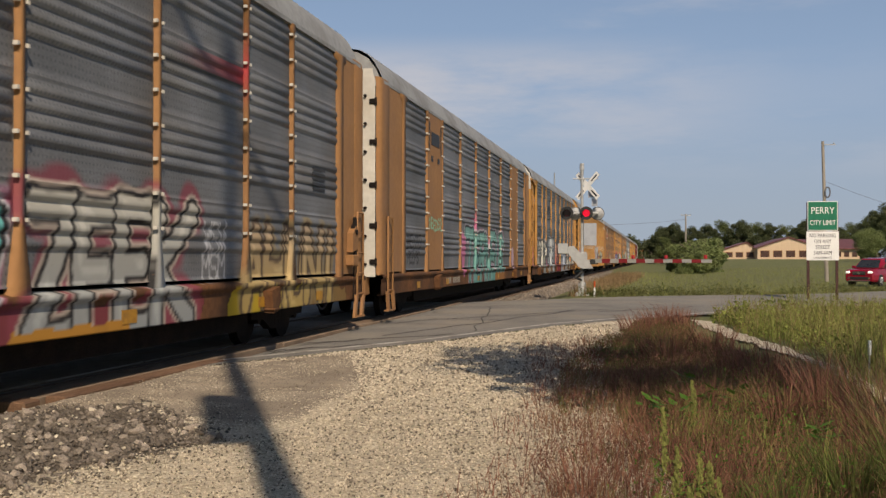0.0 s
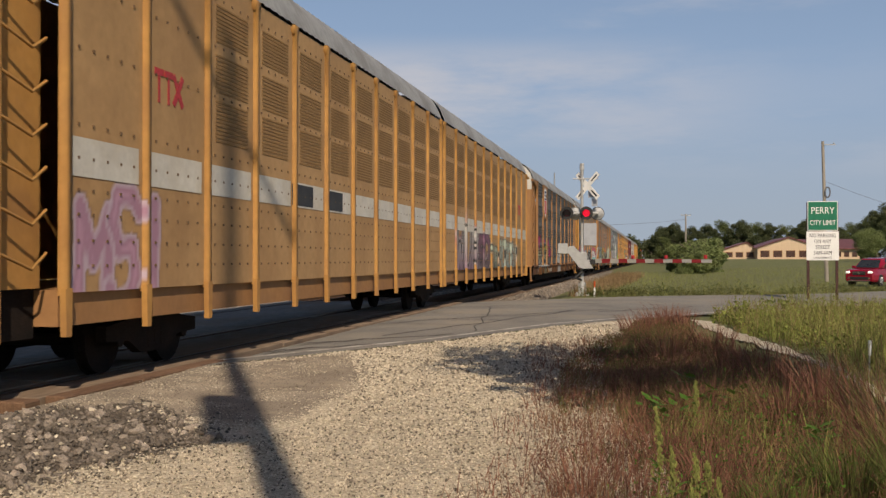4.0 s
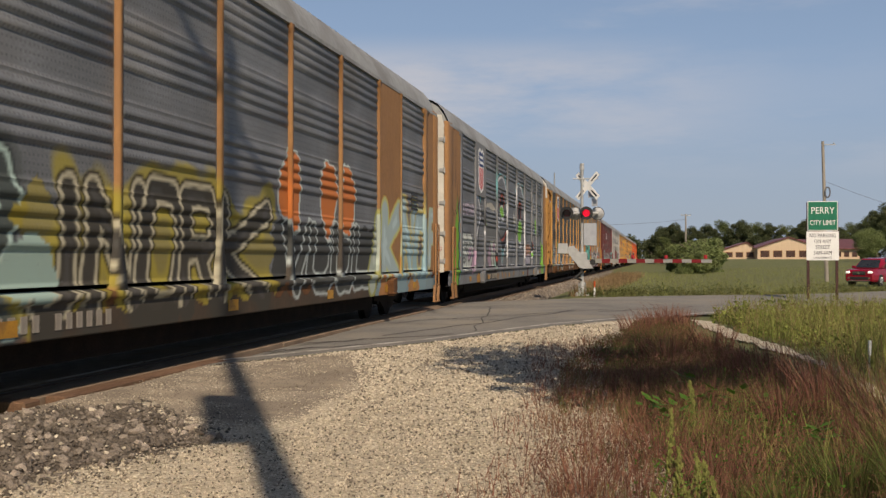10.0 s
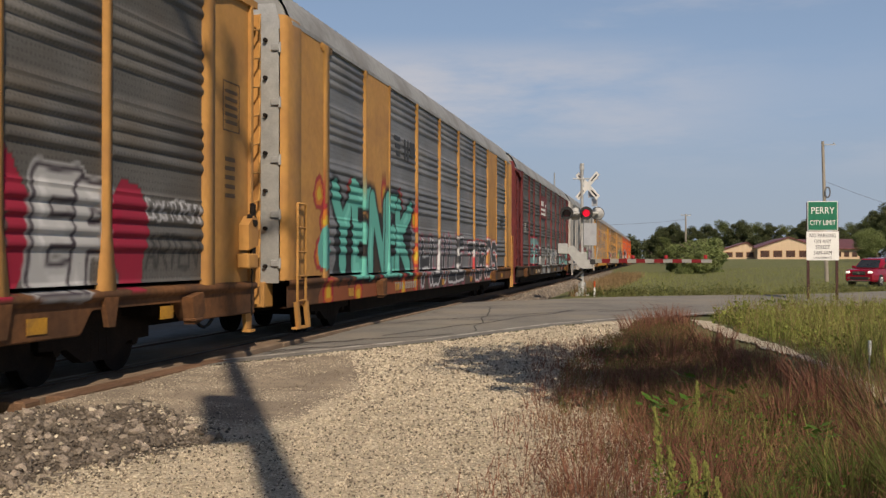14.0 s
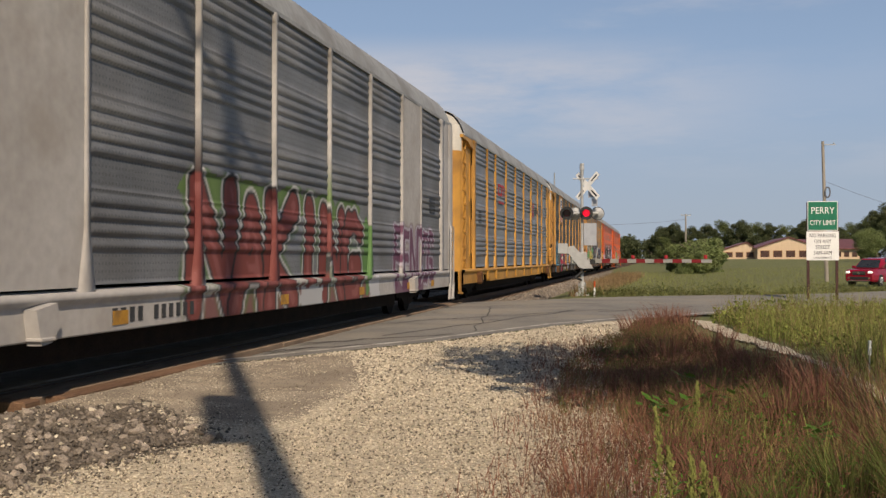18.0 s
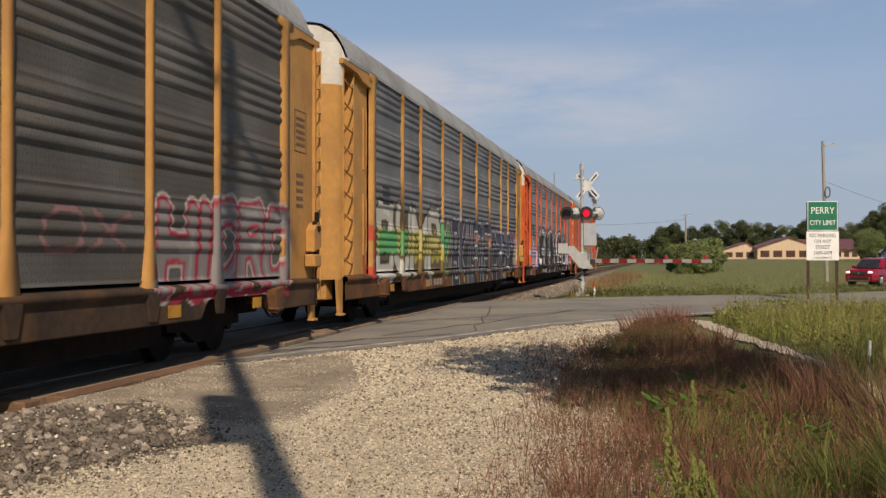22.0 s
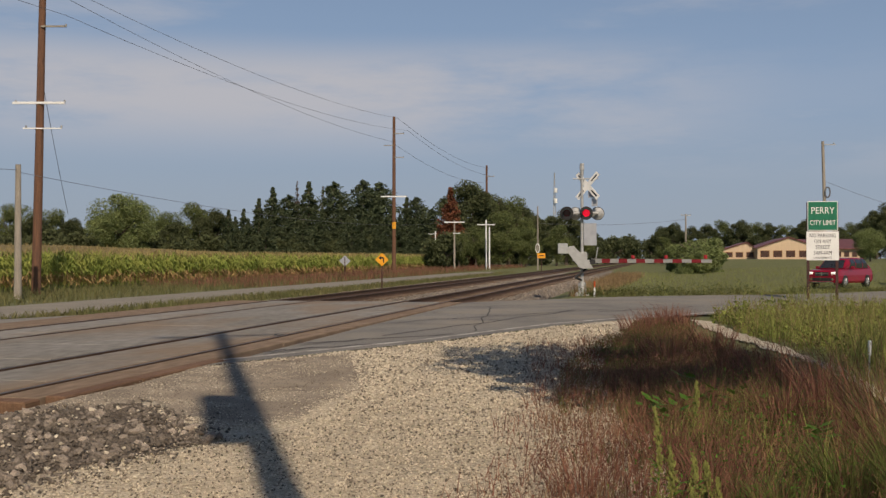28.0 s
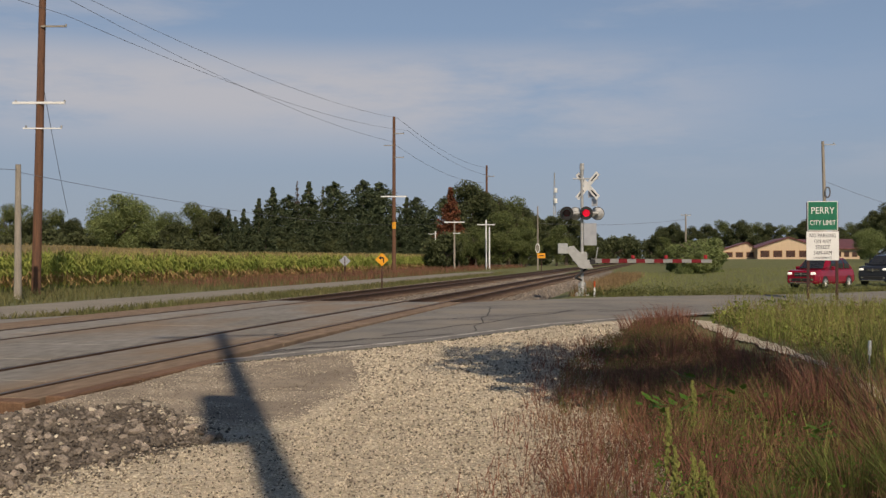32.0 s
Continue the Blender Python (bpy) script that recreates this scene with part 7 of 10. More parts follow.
M["spill_bed"] = surface("dusty ballast spill", (0.095, 0.075, 0.055), (0.16, 0.128, 0.095), 2.2, 0.95, bump=0.02, bscale=30, fine=0.5, fscale=40)
LOT = [(-5.95, 13.1), (-3.8, 17.8), (-2.05, 22.8), (-0.35, 26.4), (-0.7, 22.0), (-0.95, 17), (-0.55, 12), (0.05, 8.3), (0.35, 5.5), (1.5, -6), (-9, -6), (-5.9, 4), (-5.95, 8.4)]
APRON = [(-5.95, 8.8), (-5.1, 10.2), (-4.4, 9.3), (-3.9, 8.75), (-3.35, 9.4), (-3.45, 11.8), (-3.75, 14.2), (-4.7, 15.7), (-5.95, 13.1)]
SPUR = [(0.8, 27.0), (1.3, 26.6), (1.7, 22.5), (2.12, 19.0), (2.42, 15.5), (2.5, 13.0), (2.5, 11.0), (2.36, 11.0), (2.34, 13.0), (2.12, 15.8), (1.66, 19.5), (1.05, 23.5)]
ROCKS = [(-6.4, 8.3), (-5.95, 8.7), (-5.2, 9.9), (-4.2, 9.0), (-3.65, 8.3), (-4.0, 7.2), (-4.3, 6.2), (-4.6, 4.5), (-5.2, 2), (-7.0, 2)]
patch_sheet("gravel_lot", LOT, 0.022, M["gravel"], "pale crushed limestone gravel beside the road", "gravel")
patch_sheet("asphalt_apron", APRON, 0.027, M["patch"], "old brown asphalt apron at the crossing corner", "asphalt", 0.06, 0.10)
patch_sheet("gravel_spur", SPUR, 0.03, M["gravel"], "narrow strip of pale gravel among the grass", "gravel", 0.10, 0.08)
patch_sheet("gravel_shoulder", [(5.6, 36.4), (7.4, 39.4), (10.0, 43.0), (15.0, 49.5), (15.6, 48.6), (10.6, 41.6), (8.2, 38.4), (6.2, 36.2)], 0.15, M["gravel"], "pale gravel shoulder along the road", "gravel", 0.15, 0.10)
patch_sheet("ballast_spill", ROCKS, 0.03, M["spill_bed"], "spill of dark grey ballast by the rails", "ballast", 0.06, 0.16)

OCT = np.array([(1, 0, 0), (-1, 0, 0), (0, 1, 0), (0, -1, 0), (0, 0, 1), (0, 0, -1)], float)
OCT_F = np.array([(0, 2, 4), (2, 1, 4), (1, 3, 4), (3, 0, 4), (2, 0, 5), (1, 2, 5), (3, 1, 5), (0, 3, 5)])


def stones(name, pts, sizes, material, label, category, flat=0.65, seed=1):
    """Loose broken stone, each piece a small lump with its own turn."""
    r = np.random.RandomState(seed)
    n = len(pts)
    v = OCT[None] * r.uniform(0.6, 1.25, (n, 6, 1)) + r.uniform(-0.25, 0.25, (n, 6, 3))
    v = v * (np.stack([r.uniform(0.7, 1.2, n), r.uniform(0.6, 1.0, n), r.uniform(0.45, 0.8, n) * flat / 0.65], -1) * sizes[:, None])[:, None]
    a = r.uniform(0, 6.28, n)
    b = r.uniform(-0.5, 0.5, n)
    x = v[..., 0] * np.cos(b)[:, None] + v[..., 2] * np.sin(b)[:, None]
    z = -v[..., 0] * np.sin(b)[:, None] + v[..., 2] * np.cos(b)[:, None]
    y = v[..., 1]
    X = x * np.cos(a)[:, None] - y * np.sin(a)[:, None]
    Y = x * np.sin(a)[:, None] + y * np.cos(a)[:, None]
    co = (np.stack([X, Y, z], -1) + pts[:, None]).reshape(-1, 3)
    f = (OCT_F[None] + 6 * np.arange(n)[:, None, None]).reshape(-1, 3)
    return tagged(mesh_thing(name, quads_mesh(name, co, f), material), label, category, kind="stuff")


def scatter(poly, n, seed, near=None, lift=0.03):
    r = np.random.RandomState(seed)
    p = np.array(poly, float)
    x = r.uniform(p[:, 0].min(), p[:, 0].max(), n * 6)
    y = r.uniform(p[:, 1].min(), p[:, 1].max(), n * 6)
    k = inside(poly, x, y)
    if near:
        k &= r.uniform(0, 1, len(x)) < np.clip(near / np.maximum(np.hypot(x, y), 1), 0, 1) ** 1.6
    x, y = x[k][:n], y[k][:n]
    return np.stack([x, y, ground_height(x, y) + lift], -1)


r = np.random.RandomState(5)
VIEWLOT = [(-5.9, 13), (-3.8, 17.8), (-2.05, 22.8), (-0.9, 24), (-0.95, 17), (-0.6, 12), (0.0, 8.3), (0.3, 5.2), (-4.4, 5.2), (-3.9, 8), (-3.2, 9), (-3.4, 12), (-4.6, 15.5)]
p = scatter(VIEWLOT, 34000, 6, near=7.0)
stones("gravel_stones", p, r.uniform(0.005, 0.019, len(p)) * np.clip(np.hypot(p[:, 0], p[:, 1]) / 9, 0.9, 1.6), M["stone"], "loose pale limestone chips", "gravel", seed=7)
p = scatter(VIEWLOT, 8000, 16, near=7.0)
stones("dark_chips", p, r.uniform(0.007, 0.019, len(p)) * np.clip(np.hypot(p[:, 0], p[:, 1]) / 9, 0.9, 1.6), M["grit"], "darker stone chips in the gravel", "gravel", seed=17)
p = scatter(APRON, 5200, 18, lift=0.028)
k = waves(p[:, 0] * 3, p[:, 1] * 3, 1.0, 24) > -0.3
stones("strewn_chips", p[k], r.uniform(0.004, 0.013, k.sum()), M["stone"], "pale chips strewn over the old asphalt", "gravel", seed=19)
RIM = np.array(APRON)
e = r.uniform(2, len(RIM) - 1, 2600)
i = e.astype(int)
p = RIM[i] + (RIM[(i + 1) % len(RIM)] - RIM[i]) * (e - i)[:, None] + r.normal(0, 0.13, (len(e), 2))
p = np.c_[p, ground_height(p[:, 0], p[:, 1]) + 0.028]
stones("edge_chips", p, r.uniform(0.006, 0.018, len(p)), M["stone"], "chips heaped along the edge of the asphalt", "gravel", seed=20)
p = scatter(APRON, 2600, 9, lift=0.03)
stones("apron_grit", p, r.uniform(0.005, 0.013, len(p)), M["grit"], "grit on the old asphalt", "grit", seed=8)
SPILL = [(-6.4, 8.3), (-5.95, 8.7), (-5.2, 9.9), (-4.2, 9.0), (-3.65, 8.3), (-4.0, 7.2), (-4.2, 6.2), (-4.5, 5.2), (-6.3, 5.2)]
p = scatter(SPILL, 9500, 10, lift=0.018)
p[:, :2] += r.normal(0, 0.13, (len(p), 2))
p[:, 2] += 0.008 + 0.022 * np.abs(waves(p[:, 0] * 5, p[:, 1] * 5, 1.0, 12))
stones("ballast_rocks", p, r.uniform(0.008, 0.030, len(p)) * r.choice([0.7, 1.0, 1.0, 1.5], len(p)), M["ballast"], "broken dark grey ballast rocks", "ballast", seed=9)
# the largest rocks of the spill lie singly on it
rock_meshes = []
for i in range(14):
    q = np.random.RandomState(400 + i)
    bm = bmesh.new()
    bmesh.ops.create_icosphere(bm, subdivisions=1, radius=1.0)
    for w in bm.verts:
        w.co *= q.uniform(0.62, 1.15)
        w.co.x, w.co.y, w.co.z = w.co.x * q.uniform(0.95, 1.05), w.co.y * 0.8, w.co.z * 0.62
    rock_meshes.append(plain_mesh(bm, M["ballast"] if i < 12 else M["stone"]))
spill = bpy.data.objects["ballast_spill"]
p = scatter(SPILL, 290, 410, lift=0.035)
for i, c in enumerate(p):
    o = new("rock", rock_meshes[i % 14])
    o.parent = spill
    k = r.uniform(0.034, 0.074) * (0.6 if i % 14 > 11 else 1)
    o.matrix_basis = pose(c[0] + r.normal(0, 0.08), c[1] + r.normal(0, 0.08), c[2] + k * 0.25, r.uniform(-25, 25), r.uniform(-25, 25), r.uniform(0, 360)) @ Matrix.Scale(k, 4)
p = scatter(ROCKS, 380, 26, lift=0.05)
stones("pale_chips", p, r.uniform(0.008, 0.028, len(p)), M["stone"], "pale limestone chips among the dark ballast", "ballast", seed=27)
# ballast along both tracks north of the crossing
n = 15000
x, y = r.uniform(-15.4, -3.6, n * 2), 34.1 + 62 * r.uniform(0, 1, n * 2) ** 1.7
x, y = x[:n], y[:n]
p = np.stack([x, y, bed(x, y) + 0.012], -1)
stones("track_ballast", p, r.uniform(0.03, 0.06, n) * np.clip(y / 45, 1, 1.8), M["ballast"], "brown-grey track ballast", "ballast", seed=10)

# cracks and tar lines on the road
crk = tagged(empty("road_cracks"), "dark tar-filled cracks in the asphalt", "crack", kind="structure")
rc = random.Random(4)
for (ax, ay), (bx, by) in [((-6.1, 22.5), (-1.0, 31.0)), ((-5.9, 27.5), (-2.2, 25.4)), ((-4.9, 19.0), (-2.2, 29.5)), ((-6.0, 30.5), (0.0, 36.0)), ((-3.6, 20.6), (-4.9, 31.6)), ((-2.9, 24.0), (-5.5, 24.8)), ((-5.9, 17.0), (-3.9, 19.6)), ((-1.5, 29), (2.4, 36.2)), ((-6.0, 15.4), (-4.6, 17.2))]:
    n = 26
    t = np.linspace(0, 1, n)
    cx = ax + (bx - ax) * t + np.array([0.18 * noise.noise((ax + k * 0.35, by, 0)) for k in range(n)])
    cy = ay + (by - ay) * t + np.array([0.35 * noise.noise((bx, k * 0.35, 1)) for k in range(n)])
    w = rc.uniform(0.018, 0.045)
    X = np.stack([cx - w, cx + w], -1)
    Y = np.stack([cy + w, cy - w], -1)
    mesh_thing("crack", sheet_mesh("crack", X, Y, road_height(X, Y) + 0.005), M["crack"], crk)


# ------------------------------------------------ grasses
def blades(name, x, y, h, w, lean, material, label, category, seed=1, bend=0.5, base=None, drift=(0.0, 0.0)):
    """Grass: each blade a narrow curved ribbon of three lengths."""
    r = np.random.RandomState(seed)
    n = len(x)
    z0 = ground_height(x, y) if base is None else base
    a = r.uniform(0, 6.28, n)
    dx, dy = np.cos(a) * lean + drift[0] * h, np.sin(a) * lean + drift[1] * h
    fa = r.uniform(0, 3.14, n)
    sx, sy = np.cos(fa), np.sin(fa)
    rows = []
    for t, ww in ((0, 1.0), (0.4, 0.85), (0.75, 0.55), (1.0, 0.08)):
        cx = x + dx * t ** 2
        cy = y + dy * t ** 2
        cz = z0 - 0.02 + h * (t - bend * 0.25 * t ** 3 * np.minimum(1, np.hypot(dx, dy) / h))
        for s in (-1, 1):
            rows.append(np.stack([cx + s * sx * w * ww / 2, cy + s * sy * w * ww / 2, cz], -1))
    co = np.stack(rows, 1).reshape(-1, 3)
    q0 = np.array([(0, 1, 3, 2), (2, 3, 5, 4), (4, 5, 7, 6)])
    q = (q0[None] + 8 * np.arange(n)[:, None, None]).reshape(-1, 4)
    return tagged(mesh_thing(name, quads_mesh(name, co, q), material), label, category, kind="stuff")


def leafy(name, c1, c2, rough=0.75, island=0.35, through_=0.25):
    """Foliage that lets some light through."""
    m = surface(name, c1, c2, 0.7, rough, fine=0.2, island=island, gloss=0.2)
    n, l = m.node_tree.nodes, m.node_tree.links
    bs, out = n["Principled BSDF"], n["Material Output"]
    tr = n.new("ShaderNodeBsdfTranslucent")
    src = bs.inputs["Base Color"].links[0].from_socket
    l.new(src, tr.inputs["Color"])
    mx = n.new("ShaderNodeMixShader")
    mx.inputs[0].default_value = through_
    l.new(bs.outputs[0], mx.inputs[1])
    l.new(tr.outputs[0], mx.inputs[2])
    l.new(mx.outputs[0], out.inputs["Surface"])
    return m


M["grass_red"] = leafy("reddish dry grass", (0.175, 0.074, 0.052), (0.25, 0.125, 0.078), island=0.55)
M["grass_tan"] = leafy("straw grass", (0.30, 0.21, 0.11), (0.22, 0.14, 0.07), island=0.45)
M["grass_green"] = leafy("green verge grass", (0.175, 0.20, 0.048), (0.285, 0.27, 0.082), island=0.5)
M["grass_field"] = leafy("field grass", (0.115, 0.125, 0.045), (0.18, 0.155, 0.068), island=0.45)
M["grass_open"] = leafy("open field grass", (0.20, 0.22, 0.068), (0.27, 0.265, 0.095))
M["low_green"] = leafy("dark low grass", (0.078, 0.10, 0.023), (0.135, 0.142, 0.04), island=0.5)
M["weed"] = leafy("bright weed leaves", (0.07, 0.17, 0.02), (0.12, 0.22, 0.03))
M["spike"] = leafy("yellow-green seed spike", (0.21, 0.23, 0.06), (0.28, 0.27, 0.08))


def area(poly, n, seed):
    r = np.random.RandomState(seed)
    p = np.array(poly, float)
    x = r.uniform(p[:, 0].min(), p[:, 0].max(), n * 8)
    y = r.uniform(p[:, 1].min(), p[:, 1].max(), n * 8)
    k = inside(poly, x + 0.15 * waves(x * 4, y * 4, 1, 31), y + 0.15 * waves(x * 4, y * 4, 1, 32))
    return x[k][:n], y[k][:n]


r = np.random.RandomState(11)
RED_ZONE = [(-1.0, 4.6), (-0.85, 8.0), (-1.1, 11.8), (-1.3, 16.5), (-0.8, 21.0), (-0.1, 25.2), (0.6, 25.5), (0.6, 22), (1.1, 18.5), (1.55, 15), (1.85, 11), (2.0, 7.0), (1.6, 4.6)]
SPARSE = [(-1.5, 5.0), (-1.2, 8.0), (-1.5, 12), (-2.0, 16), (-2.2, 18), (-1.2, 20), (-1.0, 14), (-0.8, 8), (-0.7, 5)]
GREEN_ZONE = [(1.3, 27.8), (1.8, 22.8), (2.4, 18.5), (2.7, 14), (2.6, 9), (8, 14), (9, 26), (9.5, 38.6), (6.5, 36.4), (3.2, 31.4)]
x, y = area(RED_ZONE, 26000, 41)
k = (y > 11) | ((waves(x * 5, y * 5, 1.0, 77) > 0.1 - 0.8 * (x + 1.0)) & (r.uniform(0, 1, len(x)) < np.clip((x + 1.35) / 1.0, 0.2, 1)))
x, y = x[k], y[k]
clump = (0.75 + 0.35 * waves(x * 2.2, y * 2.2, 1.0, 51)) * np.where(y > 11, np.clip(1 - 0.07 * (y - 11), 0.55, 1), 1)
blades("red_grass", x, y, r.uniform(0.12, 0.42, len(x)) * clump, r.uniform(0.003, 0.0075, len(x)), r.uniform(0.03, 0.16, len(x)), M["grass_red"], "reddish-brown dry prairie grass", "grass", 42, drift=(0.06, 0.05))
x, y = area(RED_ZONE, 4500, 43)
k = y < 13
x, y = x[k], y[k]
blades("straw_grass", x, y, r.uniform(0.12, 0.38, len(x)), r.uniform(0.003, 0.006, len(x)), r.uniform(0.03, 0.16, len(x)), M["grass_tan"], "pale straw stems among the grass", "grass", 44)
x, y = area(RED_ZONE, 16000, 45)
k = (y > 10.5) | (x > -0.35 + 0.3 * waves(x * 3, y * 3, 1.0, 78))
x, y = x[k], y[k]
blades("low_green_grass", x, y, r.uniform(0.06, 0.24, len(x)), r.uniform(0.004, 0.009, len(x)), r.uniform(0.04, 0.14, len(x)), M["low_green"], "short green grass under the dry stems", "grass", 46)
x, y = area(SPARSE, 1500, 47)
blades("sparse_grass", x, y, r.uniform(0.06, 0.28, len(x)), r.uniform(0.004, 0.009, len(x)), r.uniform(0.03, 0.14, len(x)), M["grass_red"], "sparse dry tufts at the gravel edge", "grass", 48)
x, y = area(VIEWLOT, 7000, 49)
k = waves(x * 1.4, y * 1.4, 1.0, 61) > 0.2
blades("lot_weeds", x[k], y[k], r.uniform(0.015, 0.05, k.sum()), r.uniform(0.005, 0.010, k.sum()), r.uniform(0.02, 0.06, k.sum()), M["low_green"], "thin weeds coming up through the gravel", "weeds", 50, base=ground_height(x[k], y[k]) + 0.02)
x, y = area(GREEN_ZONE, 17000, 52)
tall = np.clip(1.3 - 0.008 * np.maximum(0, y - 12), 0.25, 1.3) * (0.72 + 0.6 * waves(x * 1.3, y * 1.3, 1.0, 53)).clip(0.25)
blades("verge_grass", x, y, r.uniform(0.25, 0.72, len(x)) * tall, r.uniform(0.006, 0.012, len(x)), r.uniform(0.08, 0.42, len(x)), M["grass_green"], "tall green verge grass", "grass", 54)
x, y = area(GREEN_ZONE, 4500, 55)
blades("verge_stems", x, y, r.uniform(0.4, 0.95, len(x)) * np.clip(1.1 - 0.012 * np.maximum(0, y - 12), 0.25, 1.0), r.uniform(0.004, 0.008, len(x)), r.uniform(0.05, 0.3, len(x)), M["grass_tan"], "pale seeding stems over the verge grass", "grass", 56)


def tuft(name, cx, cy, n, h, lean, material, label, seed, spread=0.22, w=0.009, drift=(0, 0)):
    q = np.random.RandomState(seed)
    a, d = q.uniform(0, 6.28, n), spread * np.sqrt(q.uniform(0, 1, n))
    ob = blades(name, cx + d * np.cos(a), cy + d * np.sin(a), q.uniform(0.6, 1.0, n) * h, q.uniform(0.6, 1.2, n) * w, q.uniform(0.3, 1.0, n) * lean, material, label, "grass", seed, drift=drift)
    z = float(ground_height(cx, cy))
    ob.data.transform(Matrix.Translation((-cx, -cy, -z)))
    ob.matrix_basis = pose(cx, cy, z)
    return tagged(ob, group="grass tufts on the verge")


TUFTS = []
for i, (cx, cy, h, k) in enumerate([(1.25, 12.6, 0.72, "grass_red"), (1.5, 10.6, 0.78, "grass_red"), (1.75, 9.2, 0.85, "grass_red"), (1.95, 11.8, 0.8, "grass_green"), (1.05, 9.6, 0.7, "grass_red"), (1.55, 7.4, 0.8, "grass_red"), (1.75, 6.6, 1.05, "low_green"),
                                  (1.5, 6.0, 0.95, "low_green"), (1.15, 7.0, 0.6, "low_green"), (0.7, 6.4, 0.4, "low_green"), (2.1, 8.0, 0.85, "grass_red"), (1.1, 14.6, 0.6, "grass_red"), (0.35, 10.4, 0.55, "grass_red"), (0.0, 8.2, 0.5, "grass_red"), (-0.5, 7.0, 0.45, "grass_red"),
                                  (0.35, 7.2, 0.5, "grass_red"), (-0.2, 12.0, 0.5, "grass_red"), (0.1, 16.0, 0.6, "grass_red"), (0.2, 24.6, 0.62, "grass_red"), (0.55, 24.2, 0.6, "grass_red"), (-0.1, 23.6, 0.55, "grass_red"), (-0.45, 22.2, 0.5, "grass_red"), (0.9, 17.6, 0.6, "grass_red")]):
    TUFTS.append(tuft("grass_tuft", cx, cy, (260 if k == "low_green" else 130) if cy < 15 else 110, h, h * 0.55, M[k], "leaning clump of tall dry grass" if k != "low_green" else "dense dark-green clump of tall grass", 70 + i, 0.20 if cy < 12 else 0.3, 0.006 if cy < 15 else 0.012, (-0.12, 0.1)))

# green blades between the dry clumps
x, y = area([(0.7, 5.8), (0.8, 11.0), (1.2, 14.0), (2.7, 14.5), (2.7, 6.0)], 1500, 92)
blades("verge_grass", x, y, r.uniform(0.14, 0.46, len(x)), r.uniform(0.004, 0.009, len(x)), r.uniform(0.05, 0.25, len(x)), M["grass_green"], "mid-green grass between the dry clumps", "grass", 93)
x, y = area([(0.0, 8.6), (0.0, 12.5), (1.0, 13.0), (1.0, 8.6)], 2600, 94)
blades("low_green_grass", x, y, r.uniform(0.10, 0.30, len(x)), r.uniform(0.005, 0.010, len(x)), r.uniform(0.05, 0.2, len(x)), M["grass_green"], "green undergrowth among the dry stems", "grass", 95)

# long stems that lean over the gravel strip
x, y = area([(1.35, 7.0), (1.3, 10.5), (1.5, 14.5), (2.3, 14.5), (2.35, 10.5), (2.2, 7.0)], 260, 88)
blades("leaning_grass", x, y, r.uniform(0.45, 0.85, len(x)), r.uniform(0.004, 0.008, len(x)), r.uniform(0.05, 0.25, len(x)), M["grass_red"], "long reddish stems leaning in the wind", "grass", 89, drift=(-0.34, 0.15))
x, y = area([(1.45, 6.2), (1.5, 9.5), (2.4, 11.0), (2.6, 8.0), (2.2, 6.2)], 220, 98)
blades("leaning_straw", x, y, r.uniform(0.45, 0.9, len(x)), r.uniform(0.004, 0.007, len(x)), r.uniform(0.05, 0.3, len(x)), M["grass_tan"], "pale dry stems leaning over the verge", "grass", 99, drift=(-0.25, 0.1))


def spike_plant(x, y, h, seed):
    """A tall seed spike with small leaves up its stem."""
    q = random.Random(seed)
    z = float(ground_height(x, y))
    p = tagged(empty("seed_spike_plant", x, y, z), "tall yellow-green seed spike with small leaves", "plant", "seed spikes on the verge")
    bm = bmesh.new()
    pts = [Vector((0.06 * math.sin(2.2 * t), 0.03 * t, h * t)) for t in np.linspace(0, 1, 8)]
    for a, b in zip(pts, pts[1:]):
        rod(bm, a, b, 0.006, 0.005, 5)
    part("stem", bm, M["grass_green"], p)
    bm = bmesh.new()
    for i in range(210):
        t = q.uniform(0.42, 1.0)
        c = Vector((0.06 * math.sin(2.2 * t), 0.03 * t, h * t)) + Vector((q.gauss(0, 0.015), q.gauss(0, 0.015), 0)) * (2.4 - 2.1 * t)
        bmesh.ops.create_icosphere(bm, subdivisions=1, radius=q.uniform(0.003, 0.0055), matrix=Matrix.Translation(c)) if i < 60 else block(bm, c.x - 0.004, c.x + 0.004, c.y - 0.004, c.y + 0.004, c.z - 0.008, c.z + 0.008)
    tagged(part("seed_head", bm, M["spike"], p, "dense pale seed head"), kind="stuff")
    for i in range(9):
        t = q.uniform(0.05, 0.6)
        a = q.uniform(0, 6.28)
        c = Vector((0.06 * math.sin(2.2 * t), 0.03 * t, h * t))
        d = Vector((math.cos(a), math.sin(a), 0.5)) * q.uniform(0.07, 0.14)
        sd = Vector((-math.sin(a), math.cos(a), 0)) * 0.012
        bm = bmesh.new()
        vs = [bm.verts.new(v) for v in (c, c + d * 0.5 + sd, c + d - Vector((0, 0, 0.03)), c + d * 0.5 - sd)]
        bm.faces.new(vs)
        part("leaf", bm, M["weed"], p)
    return p


SPIKES = [spike_plant(*q) for q in ((-0.02, 6.30, 0.72, 1), (0.04, 6.25, 0.5, 2), (0.16, 6.30, 0.46, 3), (0.22, 6.36, 0.40, 4), (0.27, 6.2, 0.34, 5), (-0.06, 6.1, 0.26, 6), (0.12, 6.1, 0.30, 7), (0.25, 9.3, 0.5, 8))]


